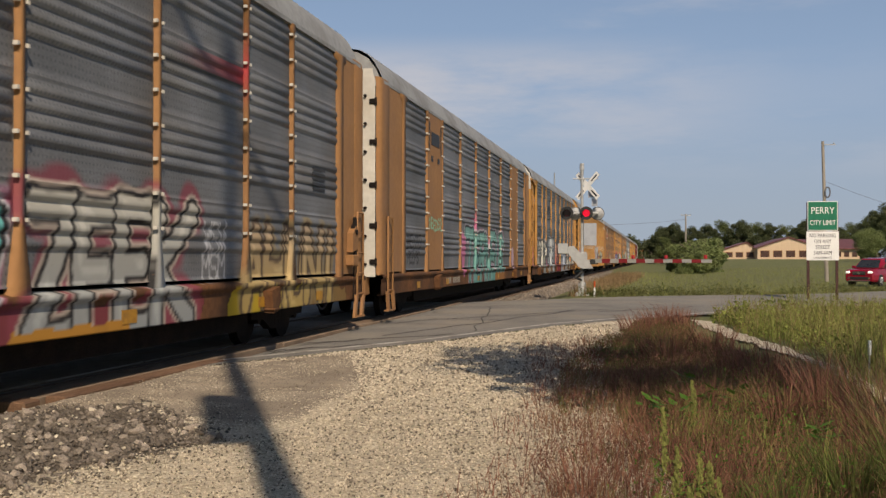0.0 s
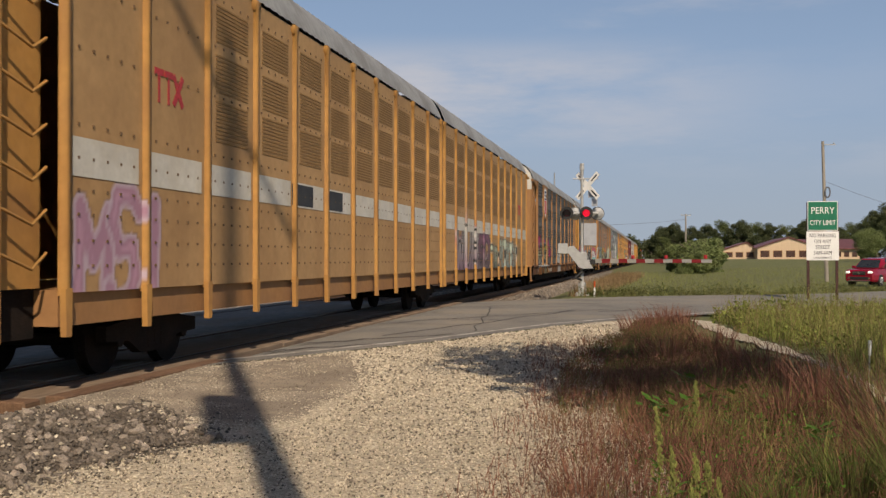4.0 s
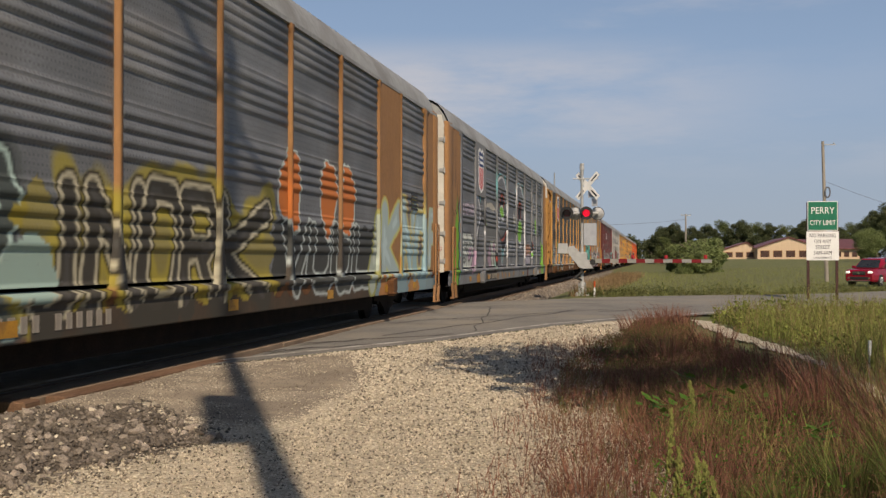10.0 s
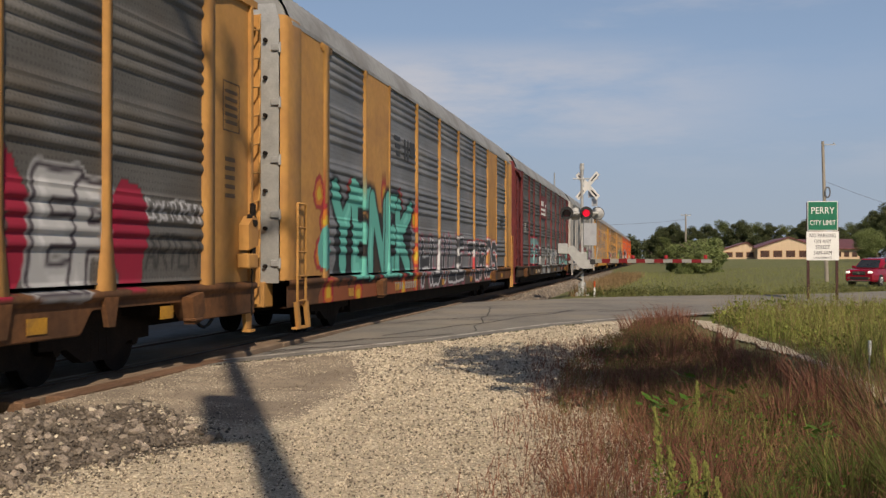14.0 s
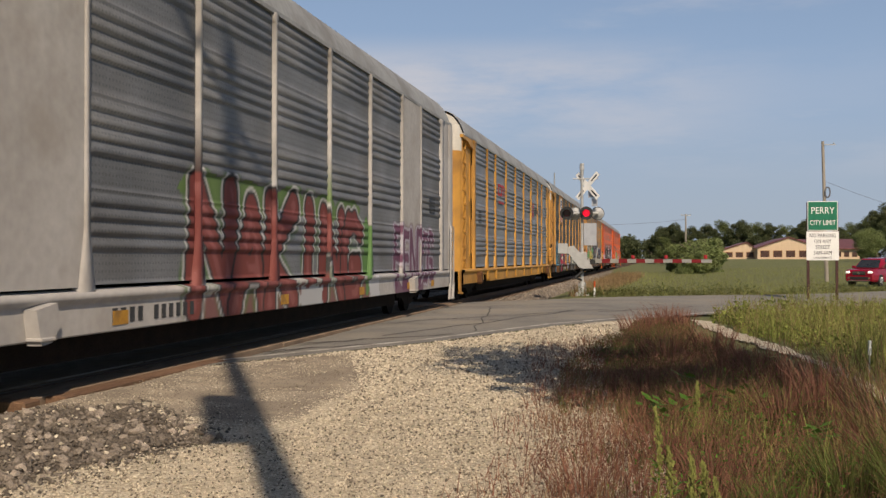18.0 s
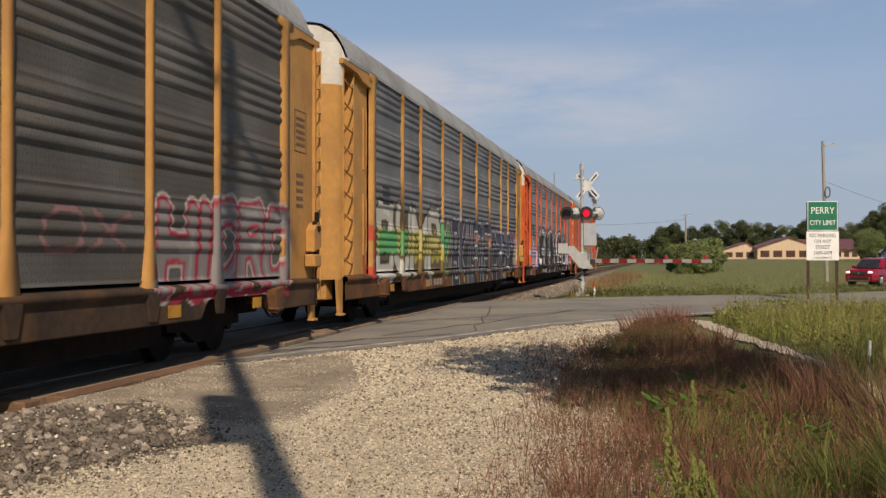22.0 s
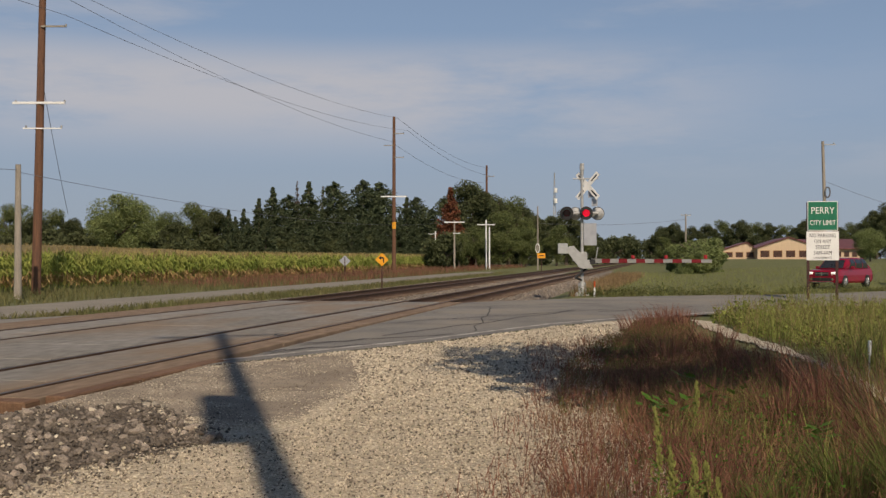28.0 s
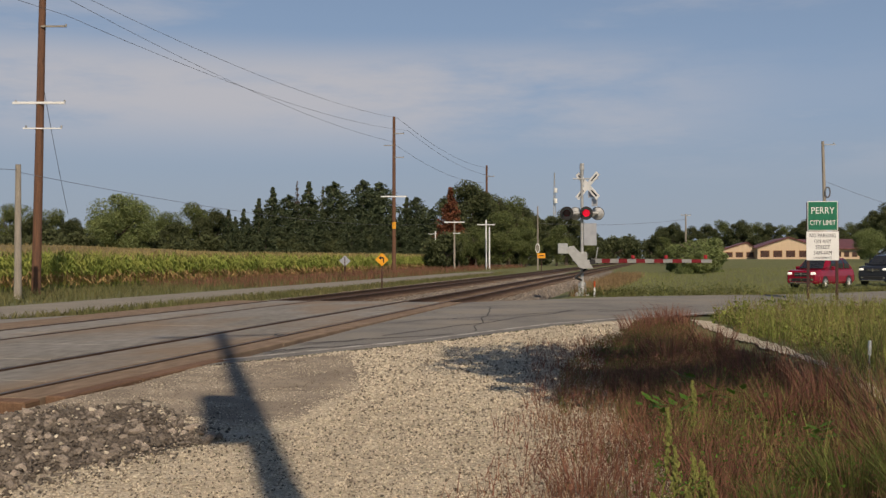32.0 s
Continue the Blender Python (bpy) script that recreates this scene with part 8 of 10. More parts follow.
def weed(x, y, s, seed):
    q = random.Random(seed)
    p = tagged(empty("leafy_weed", x, y, float(ground_height(x, y))), "low weed with bright green leaves", "plant", "weeds in the grass")
    for i in range(14):
        a, t = q.uniform(0, 6.28), q.uniform(0.2, 1)
        c = Vector((q.gauss(0, 0.05), q.gauss(0, 0.05), s * t * 0.7))
        d = Vector((math.cos(a), math.sin(a), q.uniform(0.0, 0.6))) * s * 0.32
        sd = Vector((-math.sin(a), math.cos(a), 0)) * s * 0.10
        bm = bmesh.new()
        vs = [bm.verts.new(v) for v in (c, c + d * 0.45 + sd, c + d, c + d * 0.45 - sd)]
        bm.faces.new(vs)
        part("leaf", bm, M["weed"], p)


for i, (x, y, s) in enumerate([(0.05, 9.6, 0.4), (0.25, 10.0, 0.45), (0.55, 10.4, 0.4), (0.75, 10.2, 0.45), (0.35, 10.8, 0.5), (1.0, 10.1, 0.35), (-0.05, 10.2, 0.35), (0.9, 9.2, 0.3), (1.2, 8.4, 0.4), (0.65, 9.4, 0.3)]):
    weed(x, y, s, 90 + i)

# verges further off
x, y = area([(-15.9, 24), (-17.9, 20), (-17.9, 130), (-15.9, 130)], 9000, 57)
y = 20 + (y - 20) * np.random.RandomState(3).uniform(0.3, 1, len(y))
blades("track_verge", x, y, r.uniform(0.12, 0.35, len(x)), r.uniform(0.02, 0.05, len(x)), r.uniform(0.05, 0.15, len(x)), M["grass_field"], "mown grass between the tracks and the lane", "grass", 58)
x, y = area([(-23, 15), (-32, 20), (-32, 190), (-23, 190)], 26000, 59)
blades("lane_verge", x, y, r.uniform(0.12, 0.5, len(x)), r.uniform(0.02, 0.04, len(x)), r.uniform(0.05, 0.3, len(x)), M["grass_field"], "rough grass between the lane and the corn", "grass", 60)
x, y = area([(-23, 60), (-32, 60), (-34, 190), (-23, 190)], 10000, 62)
blades("lane_verge_dry", x, y, r.uniform(0.3, 0.8, len(x)), r.uniform(0.02, 0.05, len(x)), r.uniform(0.05, 0.3, len(x)), M["grass_red"], "brownish seeding grass along the lane", "grass", 63)
x, y = area([(-3.4, 41.5), (-1.6, 40.6), (1.0, 44.4), (12, 59), (30, 81), (60, 130), (40, 150), (-3.0, 110), (-3.6, 60)], 26000, 64)
k = r.uniform(0, 1, len(x)) < np.clip(60 / y, 0.35, 1)
x, y = x[k], y[k]
blades("field_grass", x, y, r.uniform(0.10, 0.32, len(x)), r.uniform(0.012, 0.03, len(x)), r.uniform(0.05, 0.2, len(x)), M["grass_open"], "open green field beyond the road", "grass", 65)
x, y = area([(-3.6, 42), (-2.3, 42), (-1.6, 60), (-1.0, 90), (-3.4, 90)], 3500, 66)
blades("bank_grass", x, y, r.uniform(0.2, 0.6, len(x)), r.uniform(0.015, 0.03, len(x)), r.uniform(0.05, 0.3, len(x)), M["grass_tan"], "dry grass along the ballast bank", "grass", 67)


# ------------------------------------------------ poles and wires
def utility_pole(x, y, h, r0, material, label, arms=(), lean=(0, 0), name="utility_pole", band=None):
    """arms: (height, half length, thickness, material, angle, offset along the arm)."""
    z = float(ground_height(x, y)) - 0.05
    p = tagged(empty(name, x, y, z), label, "pole")
    bm = bmesh.new()
    rod(bm, (0, 0, 0), (lean[0], lean[1], h), r0, r0 * 0.68, 12)
    part("shaft", bm, material, p)
    for zz, hl, th, mat_, ang, off in arms:
        f = zz / h
        c, s = math.cos(radians(ang)), math.sin(radians(ang))
        o = Vector((lean[0] * f, lean[1] * f, zz))
        d = Vector((c, s, 0))
        bm = bmesh.new()
        m = Matrix.Translation(o + d * off + Vector((s, -c, 0)) * (r0 * 0.8)) @ Matrix.Rotation(radians(ang), 4, "Z") @ Matrix.Diagonal((hl * 2, th, th, 1))
        bmesh.ops.create_cube(bm, size=1, matrix=m)
        arm = part("crossarm", bm, mat_, p, "pale crossarm")
        for e in ((-1, 1) if abs(off) < hl * 0.9 else (1,)):
            bm = bmesh.new()
            q = o + d * (off + e * (hl - 0.08))
            rod(bm, q, q + Vector((0, 0, 0.16)), 0.035, 0.05, 8)
            part("insulator", bm, M["cabinet_grey"], arm, "small insulator")
    if band:
        bm = bmesh.new()
        rod(bm, (lean[0] * band / h, lean[1] * band / h, band - 0.4), (lean[0] * band / h, lean[1] * band / h, band + 0.4), r0 * 0.96, r0 * 0.95, 12)
        part("marker_band", bm, M["sign_yellow"], p, "yellow marker band")
    return p


def cable(a, b, sag, r=0.012, name="overhead_wire"):
    """One sagging tube."""
    a, b = Vector(a), Vector(b)
    d = (b - a).normalized()
    u = d.cross(Vector((0, 0, 1))).normalized()
    v = u.cross(d)
    rings, n = [], 24
    for t in np.linspace(0, 1, n):
        p = a.lerp(b, t) - Vector((0, 0, sag * 4 * t * (1 - t)))
        rings += [p + (u * math.cos(k * 1.2566) + v * math.sin(k * 1.2566)) * r for k in range(5)]
    q = [(i * 5 + k, i * 5 + (k + 1) % 5, i * 5 + 5 + (k + 1) % 5, i * 5 + 5 + k) for i in range(n - 1) for k in range(5)]
    return tagged(mesh_thing(name, quads_mesh(name, np.array([tuple(p) for p in rings]), np.array(q)), M["wire"]), "thin dark overhead wire sagging between poles", "wire", "overhead wires")


W, BROWN, GR = M["white"], M["pole"], M["pole_grey"]
utility_pole(-29.9, 46.9, 16.5, 0.23, BROWN, "tall brown wooden utility pole with white crossarm", [(9.45, 1.28, 0.11, W, 11, 0.0), (8.2, 0.95, 0.06, W, 11, 0.2), (13.2, 0.62, 0.08, GR, 11, 0.65), (15.2, 0.9, 0.08, GR, 11, 0.0)], lean=(0.35, 0))
utility_pole(-27.4, 41.6, 5.95, 0.17, GR, "short grey wooden pole with a hanging cable end")
utility_pole(-30.3, 120.5, 18.4, 0.25, BROWN, "tall brown wooden utility pole with white crossarm", [(9.0, 1.5, 0.14, W, 11, 0.0), (16.4, 0.6, 0.09, GR, 11, 0.6), (13.6, 0.6, 0.09, GR, 11, 0.6), (15.0, 0.6, 0.09, GR, 11, -0.6)], band=5.6)
utility_pole(-30.4, 190.0, 18.6, 0.27, BROWN, "tall brown wooden utility pole", [(16.6, 0.7, 0.1, GR, 11, 0.7)])
utility_pole(-26.9, 140.5, 6.9, 0.15, GR, "pale pole with a white crossarm", [(6.6, 1.4, 0.14, W, 11, 0.0), (5.1, 0.5, 0.1, W, 11, 0.3)])
utility_pole(-24.4, 152.0, 7.3, 0.15, W, "pale pole with a white crossarm", [(6.6, 1.3, 0.14, W, 11, 0.0)])
utility_pole(-23.6, 150.0, 6.2, 0.13, W, "pale slender roadside pole")
utility_pole(-31.2, 148.5, 5.6, 0.12, W, "short pale wooden pole", [(5.2, 0.6, 0.08, W, 11, -0.4)])
ring_pole = utility_pole(-16.2, 146.0, 8.9, 0.13, GR, "slender dark pole with a cable ring")
utility_pole(4.3, 166.0, 8.2, 0.16, GR, "pale pole with a lamp bracket", [(8.0, 0.8, 0.12, M["cabinet_grey"], 20, 0.0)])
coil_pole = utility_pole(12.0, 80.3, 10.2, 0.15, GR, "weathered grey utility pole with a coiled cable", [(9.95, 0.45, 0.06, M["cabinet_grey"], 15, 0.45)], lean=(-0.25, 0))
# the tall pole behind the camera whose shadow falls over the lot
back = utility_pole(1.72, -2.2, 19.5, 0.17, BROWN, "tall wooden pole with a transformer behind the lot", [(18.6, 1.2, 0.12, GR, 35, 0.0)])
bm = bmesh.new()
rod(bm, (-0.30, -0.05, 9.6), (-0.30, -0.05, 11.7), 0.2, 0.2, 16)
part("transformer", bm, M["cabinet_grey"], back, "grey can transformer")

for z0, z1, dx in ((13.35, 16.4, 1.2), (15.3, 17.9, 0.0), (15.35, 15.2, -0.9)):
    cable((-29.6 + dx, 46.9, z0), (-29.8 + dx, 120.5, z1), 1.0, 0.013)
    cable((-29.8 + dx, 120.5, z1), (-30 + dx, 190.0, z1), 1.2, 0.02)
    cable((-29.6 + dx, 46.9, z0), (-29.4 + dx, -40.0, z0), 1.2)
cable((-27.4, 41.6, 5.2), (-26.5, 140.5, 6.5), 1.3)
cable((-27.4, 41.6, 5.3), (-27, -20, 6.0), 1.0)
cable((-29.6, 46.9, 10.2), (-33.06, 55.0, 4.0), 0.15, 0.014)
cable((11.9, 80.3, 7.0), (29, 96, 3.9), 0.6)
cable((4.3, 166, 7.4), (-16.2, 146, 6.3), 0.5, 0.02)
for pole_, (x, y, z), rr in ((coil_pole, (0.05, -0.16, 6.5), 0.28), (ring_pole, (0.0, -0.16, 3.1), 0.45)):
    bm = bmesh.new()
    n = 16
    for i in range(n):
        a, b = 2 * math.pi * i / n, 2 * math.pi * (i + 1) / n
        rod(bm, (x + rr * 0.6 * math.cos(a), y, z + rr * 1.35 * math.sin(a)), (x + rr * 0.6 * math.cos(b), y, z + rr * 1.35 * math.sin(b)), 0.05, 0.05, 6)
    part("cable_coil", bm, M["wire"] if rr < 0.4 else M["white"], pole_, "loop of spare cable")

# lattice mast far behind the trees
mast = tagged(empty("radio_mast", -57.2, 600.6, -0.3), "distant grey lattice radio mast with white drums", "mast")
for i in range(12):
    z0, z1 = i * 4.2, (i + 1) * 4.2
    w0, w1 = 1.5 - 0.11 * i, 1.5 - 0.11 * (i + 1)
    bm = bmesh.new()
    c0 = [(w0 * math.cos(a), w0 * math.sin(a), z0) for a in (0, 2.09, 4.19)]
    c1 = [(w1 * math.cos(a), w1 * math.sin(a), z1) for a in (0, 2.09, 4.19)]
    for k in range(3):
        rod(bm, c0[k], c1[k], 0.16, 0.16, 5)
        rod(bm, c0[k], c1[(k + 1) % 3], 0.09, 0.09, 4)
    part("lattice", bm, M["cabinet_grey"], mast)
bm = bmesh.new()
for z in (33, 39):
    rod(bm, (0.8, -1.2, z), (0.8, -1.2, z + 2.6), 1.0, 1.0, 10)
part("drums", bm, M["white"], mast, "white antenna drums")


# ------------------------------------------------ signs
def post_sign():
    s = tagged(empty("city_limit_sign", 6.45, 44.2, -0.1, 7), "green city limit sign over a white parking notice", "road sign")
    for x in (-0.56, 0.56):
        bm = bmesh.new()
        block(bm, x - 0.05, x + 0.05, 0.0, 0.06, -0.5, 3.75)
        part("post", bm, M["rust_post"], s, "rusty steel post")
    def board(name, x0, x1, z0, z1, material, label):
        bm = bmesh.new()
        block(bm, x0, x1, -0.02, 0.0, z0, z1, 0.006)
        return part(name, bm, material, s, label)
    rim = board("green_board", -0.585, 0.585, 2.63, 3.80, M["white"], "white-rimmed green board")
    bm = bmesh.new()
    block(bm, -0.56, 0.56, -0.026, -0.02, 2.66, 3.775)
    part("green_face", bm, M["sign_green"], rim)
    text("lettering", "PERRY", 0.38, M["white"], rim, pose(0, -0.030, 3.42), 0.86)
    text("lettering", "CITY LIMIT", 0.27, M["white"], rim, pose(0, -0.030, 2.94), 0.78)
    low = board("white_board", -0.63, 0.63, 1.45, 2.60, M["white"], "white notice board with dark lettering")
    for line_, z, sz in (("NO PARKING", 2.43, 0.225), ("ON ANY", 2.20, 0.225), ("STREET", 1.97, 0.225), ("3AM-6AM", 1.74, 0.225), ("LOCAL ORDINANCE", 1.55, 0.10)):
        text("lettering", line_, sz, M["logo_black"], low, pose(0, -0.026, z), 0.76)
    for x, z in ((-0.3, 1.49), (0.3, 1.49)):
        bm = bmesh.new()
        rod(bm, (x, -0.03, z), (x, -0.015, z), 0.012, 0.012, 8)
        part("bolt", bm, M["galv"], low)


post_sign()


def diamond(x, y, z, half, material, label, post_mat, arrow=False, rz=8, base=-0.36):
    s = tagged(empty("warning_sign", x, y, base, rz), label, "road sign")
    bm = bmesh.new()
    block(bm, -0.03, 0.03, *((0.0, 0.05) if arrow else (-0.07, -0.02)), -0.2, z - base + half * 0.6)
    part("post", bm, post_mat, s)
    bm = bmesh.new()
    h, c = half, z - base
    prism(bm, [(-h, c), (-h * 0.06, c - h * 0.94), (h * 0.06, c - h * 0.94), (h, c), (h * 0.06, c + h * 0.94), (-h * 0.06, c + h * 0.94)], "y", -0.02, 0.0)
    part("board", bm, material, s)
    if arrow:
        bm = bmesh.new()
        prism(bm, [(h * 0.16, c - h * 0.45), (h * 0.34, c - h * 0.45), (h * 0.34, c + h * 0.22), (h * 0.2, c + h * 0.36), (-h * 0.12, c + h * 0.36), (-h * 0.12, c + h * 0.55), (-h * 0.5, c + h * 0.24), (-h * 0.12, c - h * 0.05), (-h * 0.12, c + h * 0.14), (h * 0.1, c + h * 0.14), (h * 0.16, c + h * 0.06)], "y", -0.026, -0.02)
        part("arrow", bm, M["black"], s, "black bent arrow")


diamond(-14.6, 55.4, 1.36, 0.37, M["sign_yellow"], "orange-yellow diamond sign with a bent arrow", M["rust_post"], True)
diamond(-24.6, 81.7, 1.22, 0.46, M["sign_back"], "bare back of a diamond road sign", M["rust_post"])
s = tagged(empty("yellow_board_sign", -12.9, 119.9, -0.3, 8), "small yellow rectangular sign with a dark arrow", "road sign")
bm = bmesh.new()
block(bm, -0.04, 0.04, 0, 0.05, -0.1, 1.9)
part("post", bm, M["rust_post"], s)
bm = bmesh.new()
block(bm, -0.45, 0.45, -0.03, 0, 1.75, 2.3)
part("board", bm, M["sign_yellow"], s)
bm = bmesh.new()
block(bm, -0.3, 0.3, -0.04, -0.03, 1.98, 2.08)
part("bar", bm, M["black"], s)
# marker stakes in the verge
for x, y, h, top in ((2.55, 13.8, 0.34, 0.18), (1.95, 9.6, 0.75, 0.0), (1.3, 16.4, 0.0, 0.0)):
    if h:
        z = float(ground_height(x, y))
        s = tagged(empty("marker_stake", x, y, z), "thin marker stake in the grass" + (" with white top" if top else ""), "stake")
        bm = bmesh.new()
        rod(bm, (0, 0, -0.05), (0.01, 0, h), 0.012, 0.011, 8)
        part("rod", bm, M["galv"] if top else M["grass_tan"], s)
        if top:
            bm = bmesh.new()
            rod(bm, (0.01, 0, h), (0.015, 0, h + top), 0.02, 0.022, 8)
            part("cap", bm, M["white"], s, "white cap")


# ------------------------------------------------ the crossing signal with its lowered gate
M["gate_white"] = surface("dull white gate paint", (0.46, 0.45, 0.41), (0.38, 0.37, 0.34), 5, 0.6, fine=0.1)
M["gate_red"] = surface("dull red gate sheet", (0.30, 0.03, 0.035), (0.24, 0.025, 0.03), 5, 0.6, fine=0.1)


def crossing_signal():
    s = tagged(empty("crossing_signal", -2.98, 43.05, -0.07, 6), "silver crossing signal with red lamps and crossbuck", "railway signal")
    A = M["alu"]

    def box(name, x0, x1, y0, y1, z0, z1, m=A, label="", parent=s, bev=0.01):
        bm = bmesh.new()
        block(bm, x0, x1, y0, y1, z0, z1, bev)
        return part(name, bm, m, parent, label)

    bm = bmesh.new()
    rod(bm, (0, 0, 0.3), (0, 0, 4.95), 0.065, 0.06, 14)
    part("mast", bm, A, s, "silver mast")
    base = box("foundation", -0.28, 0.28, -0.28, 0.28, -0.25, 0.12, M["galv"])
    bm = bmesh.new()
    rod(bm, (0, 0, 0.1), (0, 0, 0.55), 0.17, 0.10, 14)
    for k in range(4):
        a = math.pi / 4 + k * math.pi / 2
        rod(bm, (0.2 * math.cos(a), 0.2 * math.sin(a), 0.1), (0.2 * math.cos(a), 0.2 * math.sin(a), 0.5), 0.02, 0.02, 6)
    part("junction_base", bm, A, s)
    bm = bmesh.new()
    rod(bm, (0, 0, 4.9), (0, 0, 5.08), 0.07, 0.07, 12)
    rod(bm, (0, 0, 5.08), (0, 0, 5.34), 0.10, 0.085, 12)
    part("bell", bm, A, s, "silver bell on top")
    # crossbuck
    for k, a in enumerate((-47, 47)):
        m = Matrix.Translation((0.22, -0.10 - 0.03 * k, 4.43)) @ Matrix.Rotation(radians(-28), 4, "Z") @ Matrix.Rotation(radians(-a), 4, "Y")
        bm = bmesh.new()
        bmesh.ops.create_cube(bm, size=1, matrix=m @ Matrix.Diagonal((1.36, 0.02, 0.20, 1)))
        bl = part("crossbuck_blade", bm, M["white"], s, "white crossbuck blade")
        for q in (-0.42, 0.42):
            bm = bmesh.new()
            bmesh.ops.create_cube(bm, size=1, matrix=m @ Matrix.Translation((q, -0.014, 0)) @ Matrix.Diagonal((0.34, 0.006, 0.055, 1)))
            part("word_bar", bm, M["logo_black"], bl)
    bm = bmesh.new()
    rod(bm, (-0.36, -0.05, 4.72), (0.66, -0.05, 4.72), 0.025, 0.025, 8)
    part("bracket_bar", bm, A, s)
    box("track_count_plate", 0.24, 0.52, -0.06, -0.04, 3.95, 4.22, M["sign_back"], "grey plate under the crossbuck")
    box("track_count_plate", 0.38, 0.62, -0.06, -0.04, 3.60, 3.93, M["sign_back"])
    # lamp bar with four lamps
    bm = bmesh.new()
    rod(bm, (-0.62, 0, 3.32), (0.66, 0, 3.32), 0.04, 0.04, 8)
    rod(bm, (0, 0, 3.2), (0, 0, 3.44), 0.09, 0.09, 10)
    part("lamp_bar", bm, A, s)
    for x, facing, lit in ((-0.62, -1, False), (0.16, -1, True), (-0.27, 1, False), (0.64, 1, False)):
        y = facing * 0.22
        bm = bmesh.new()
        rod(bm, (x, y * 0.55, 3.32), (x, y * 0.98, 3.32), 0.15 if facing < 0 else 0.10, 0.15 if facing < 0 else 0.25, 20)
        rod(bm, (x, 0, 3.32), (x, y * 0.6, 3.32), 0.05, 0.05, 8)
        lamp = part("lamp_housing", bm, M["black"] if facing < 0 else A, s)
        bm = bmesh.new()
        rod(bm, (x, y, 3.32), (x, y + facing * 0.015, 3.32), 0.27, 0.27, 28)
        part("backboard", bm, M["black"], lamp, "round backboard")
        bm = bmesh.new()
        rod(bm, (x, y + facing * 0.02, 3.32), (x, y + facing * 0.04, 3.32), 0.145, 0.135, 24)
        part("lens", bm, M["lens_lit"] if lit else M["lens_dark"], lamp, "glowing red lens" if lit else "unlit red lens")
        bm = bmesh.new()
        n = 14
        ring = []
        for i in range(n + 1):
            a = radians(-30 + 240 * i / n)
            cx, cz = 0.165 * math.cos(a), 0.165 * math.sin(a)
            L = 0.16 + 0.14 * max(0, math.sin(a))
            ring.append((bm.verts.new((x + cx, y + facing * 0.015, 3.32 + cz)), bm.verts.new((x + cx, y + facing * (0.015 + L), 3.32 + cz - 0.02))))
        for a, b in zip(ring, ring[1:]):
            bm.faces.new((a[0], b[0], b[1], a[1]))
        part("hood", bm, M["black"], lamp, "black hood")
    box("sign_plate", 0.06, 0.58, -0.09, -0.07, 2.02, 2.92, M["sign_back"], "bare grey back of a sign")
    # gate machine
    mach = box("gate_mechanism", -0.18, 0.20, -0.32, 0.28, 1.15, 1.75, A, "silver gate machine", bev=0.04)
    bm = bmesh.new()
    prism(bm, [(-0.75, 1.95), (-0.35, 2.0), (0.30, 1.35), (0.42, 1.10), (0.10, 1.08), (-0.12, 1.12)], "y", -0.42, -0.36)
    part("counterweight_arm", bm, A, s, "silver counterweight arm")
    box("counterweight", -0.98, -0.58, -0.50, -0.30, 1.68, 2.10, M["galv"], "grey counterweight", bev=0.02)
    bm = bmesh.new()
    rod(bm, (0.5, -0.4, 1.25), (0.62, -0.3, 1.95), 0.02, 0.02, 6)
    rod(bm, (-0.4, -0.35, 1.42), (0.75, -0.35, 1.42), 0.03, 0.03, 6)
    part("guard_rail", bm, A, s)
    box("arm_clamp", 0.30, 0.62, -0.44, -0.26, 1.26, 1.46, M["black"], "dark arm clamp")
    bm = bmesh.new()
    rod(bm, (-0.28, -0.30, 0.72), (0.22, -0.22, 1.15), 0.05, 0.05, 8)
    rod(bm, (-0.28, -0.30, 0.72), (-0.02, -0.12, 0.62), 0.045, 0.045, 8)
    part("cable_bend", bm, M["black"], s, "bent black cable sleeve")
    arm = empty("gate_arm")
    arm.parent = s
    arm.matrix_basis = pose(0.45, -0.36, 1.40, 0, 0, -40)
    n, L = 13, 5.35
    for i in range(n):
        w = 0.17 - 0.05 * i / n
        bm = bmesh.new()
        block(bm, i * L / n + (0 if i else -0.1), (i + 1) * L / n, -0.02, 0.02, -w / 2, w / 2)
        part("stripe", bm, M["gate_red"] if i % 2 else M["gate_white"], arm, "dull red stripe" if i % 2 else "dull white stripe")
    for t in (1.9, 3.4, 5.1):
        bm = bmesh.new()
        block(bm, t - 0.05, t + 0.05, -0.05, 0.05, 0.08, 0.22, 0.015)
        part("arm_lamp", bm, M["red"], arm, "small red arm lamp")


crossing_signal()
# slim white marker by the signal
s = tagged(empty("cable_marker", -2.42, 42.0, -0.08), "slim orange and white cable marker post", "marker")
bm = bmesh.new()
rod(bm, (0, 0, 0), (0, 0, 0.38), 0.035, 0.035, 8)
part("post", bm, M["white"], s)
bm = bmesh.new()
rod(bm, (0, 0, 0.38), (0, 0, 0.6), 0.036, 0.034, 8)
part("cap", bm, M["vermilion"], s, "orange cap")

# ------------------------------------------------ the long low building across the field
M["tan_wall"] = surface("tan metal siding", (0.60, 0.45, 0.30), (0.55, 0.41, 0.275), 0.3, 0.6, fine=0.06, stretch=(8, 1, 1))
M["maroon_roof"] = surface("maroon metal roof", (0.17, 0.06, 0.055), (0.14, 0.055, 0.05), 0.4, 0.5, fine=0.08)
M["dark_glass"] = surface("dark window", (0.06, 0.035, 0.03), (0.09, 0.05, 0.04), 2, 0.2)


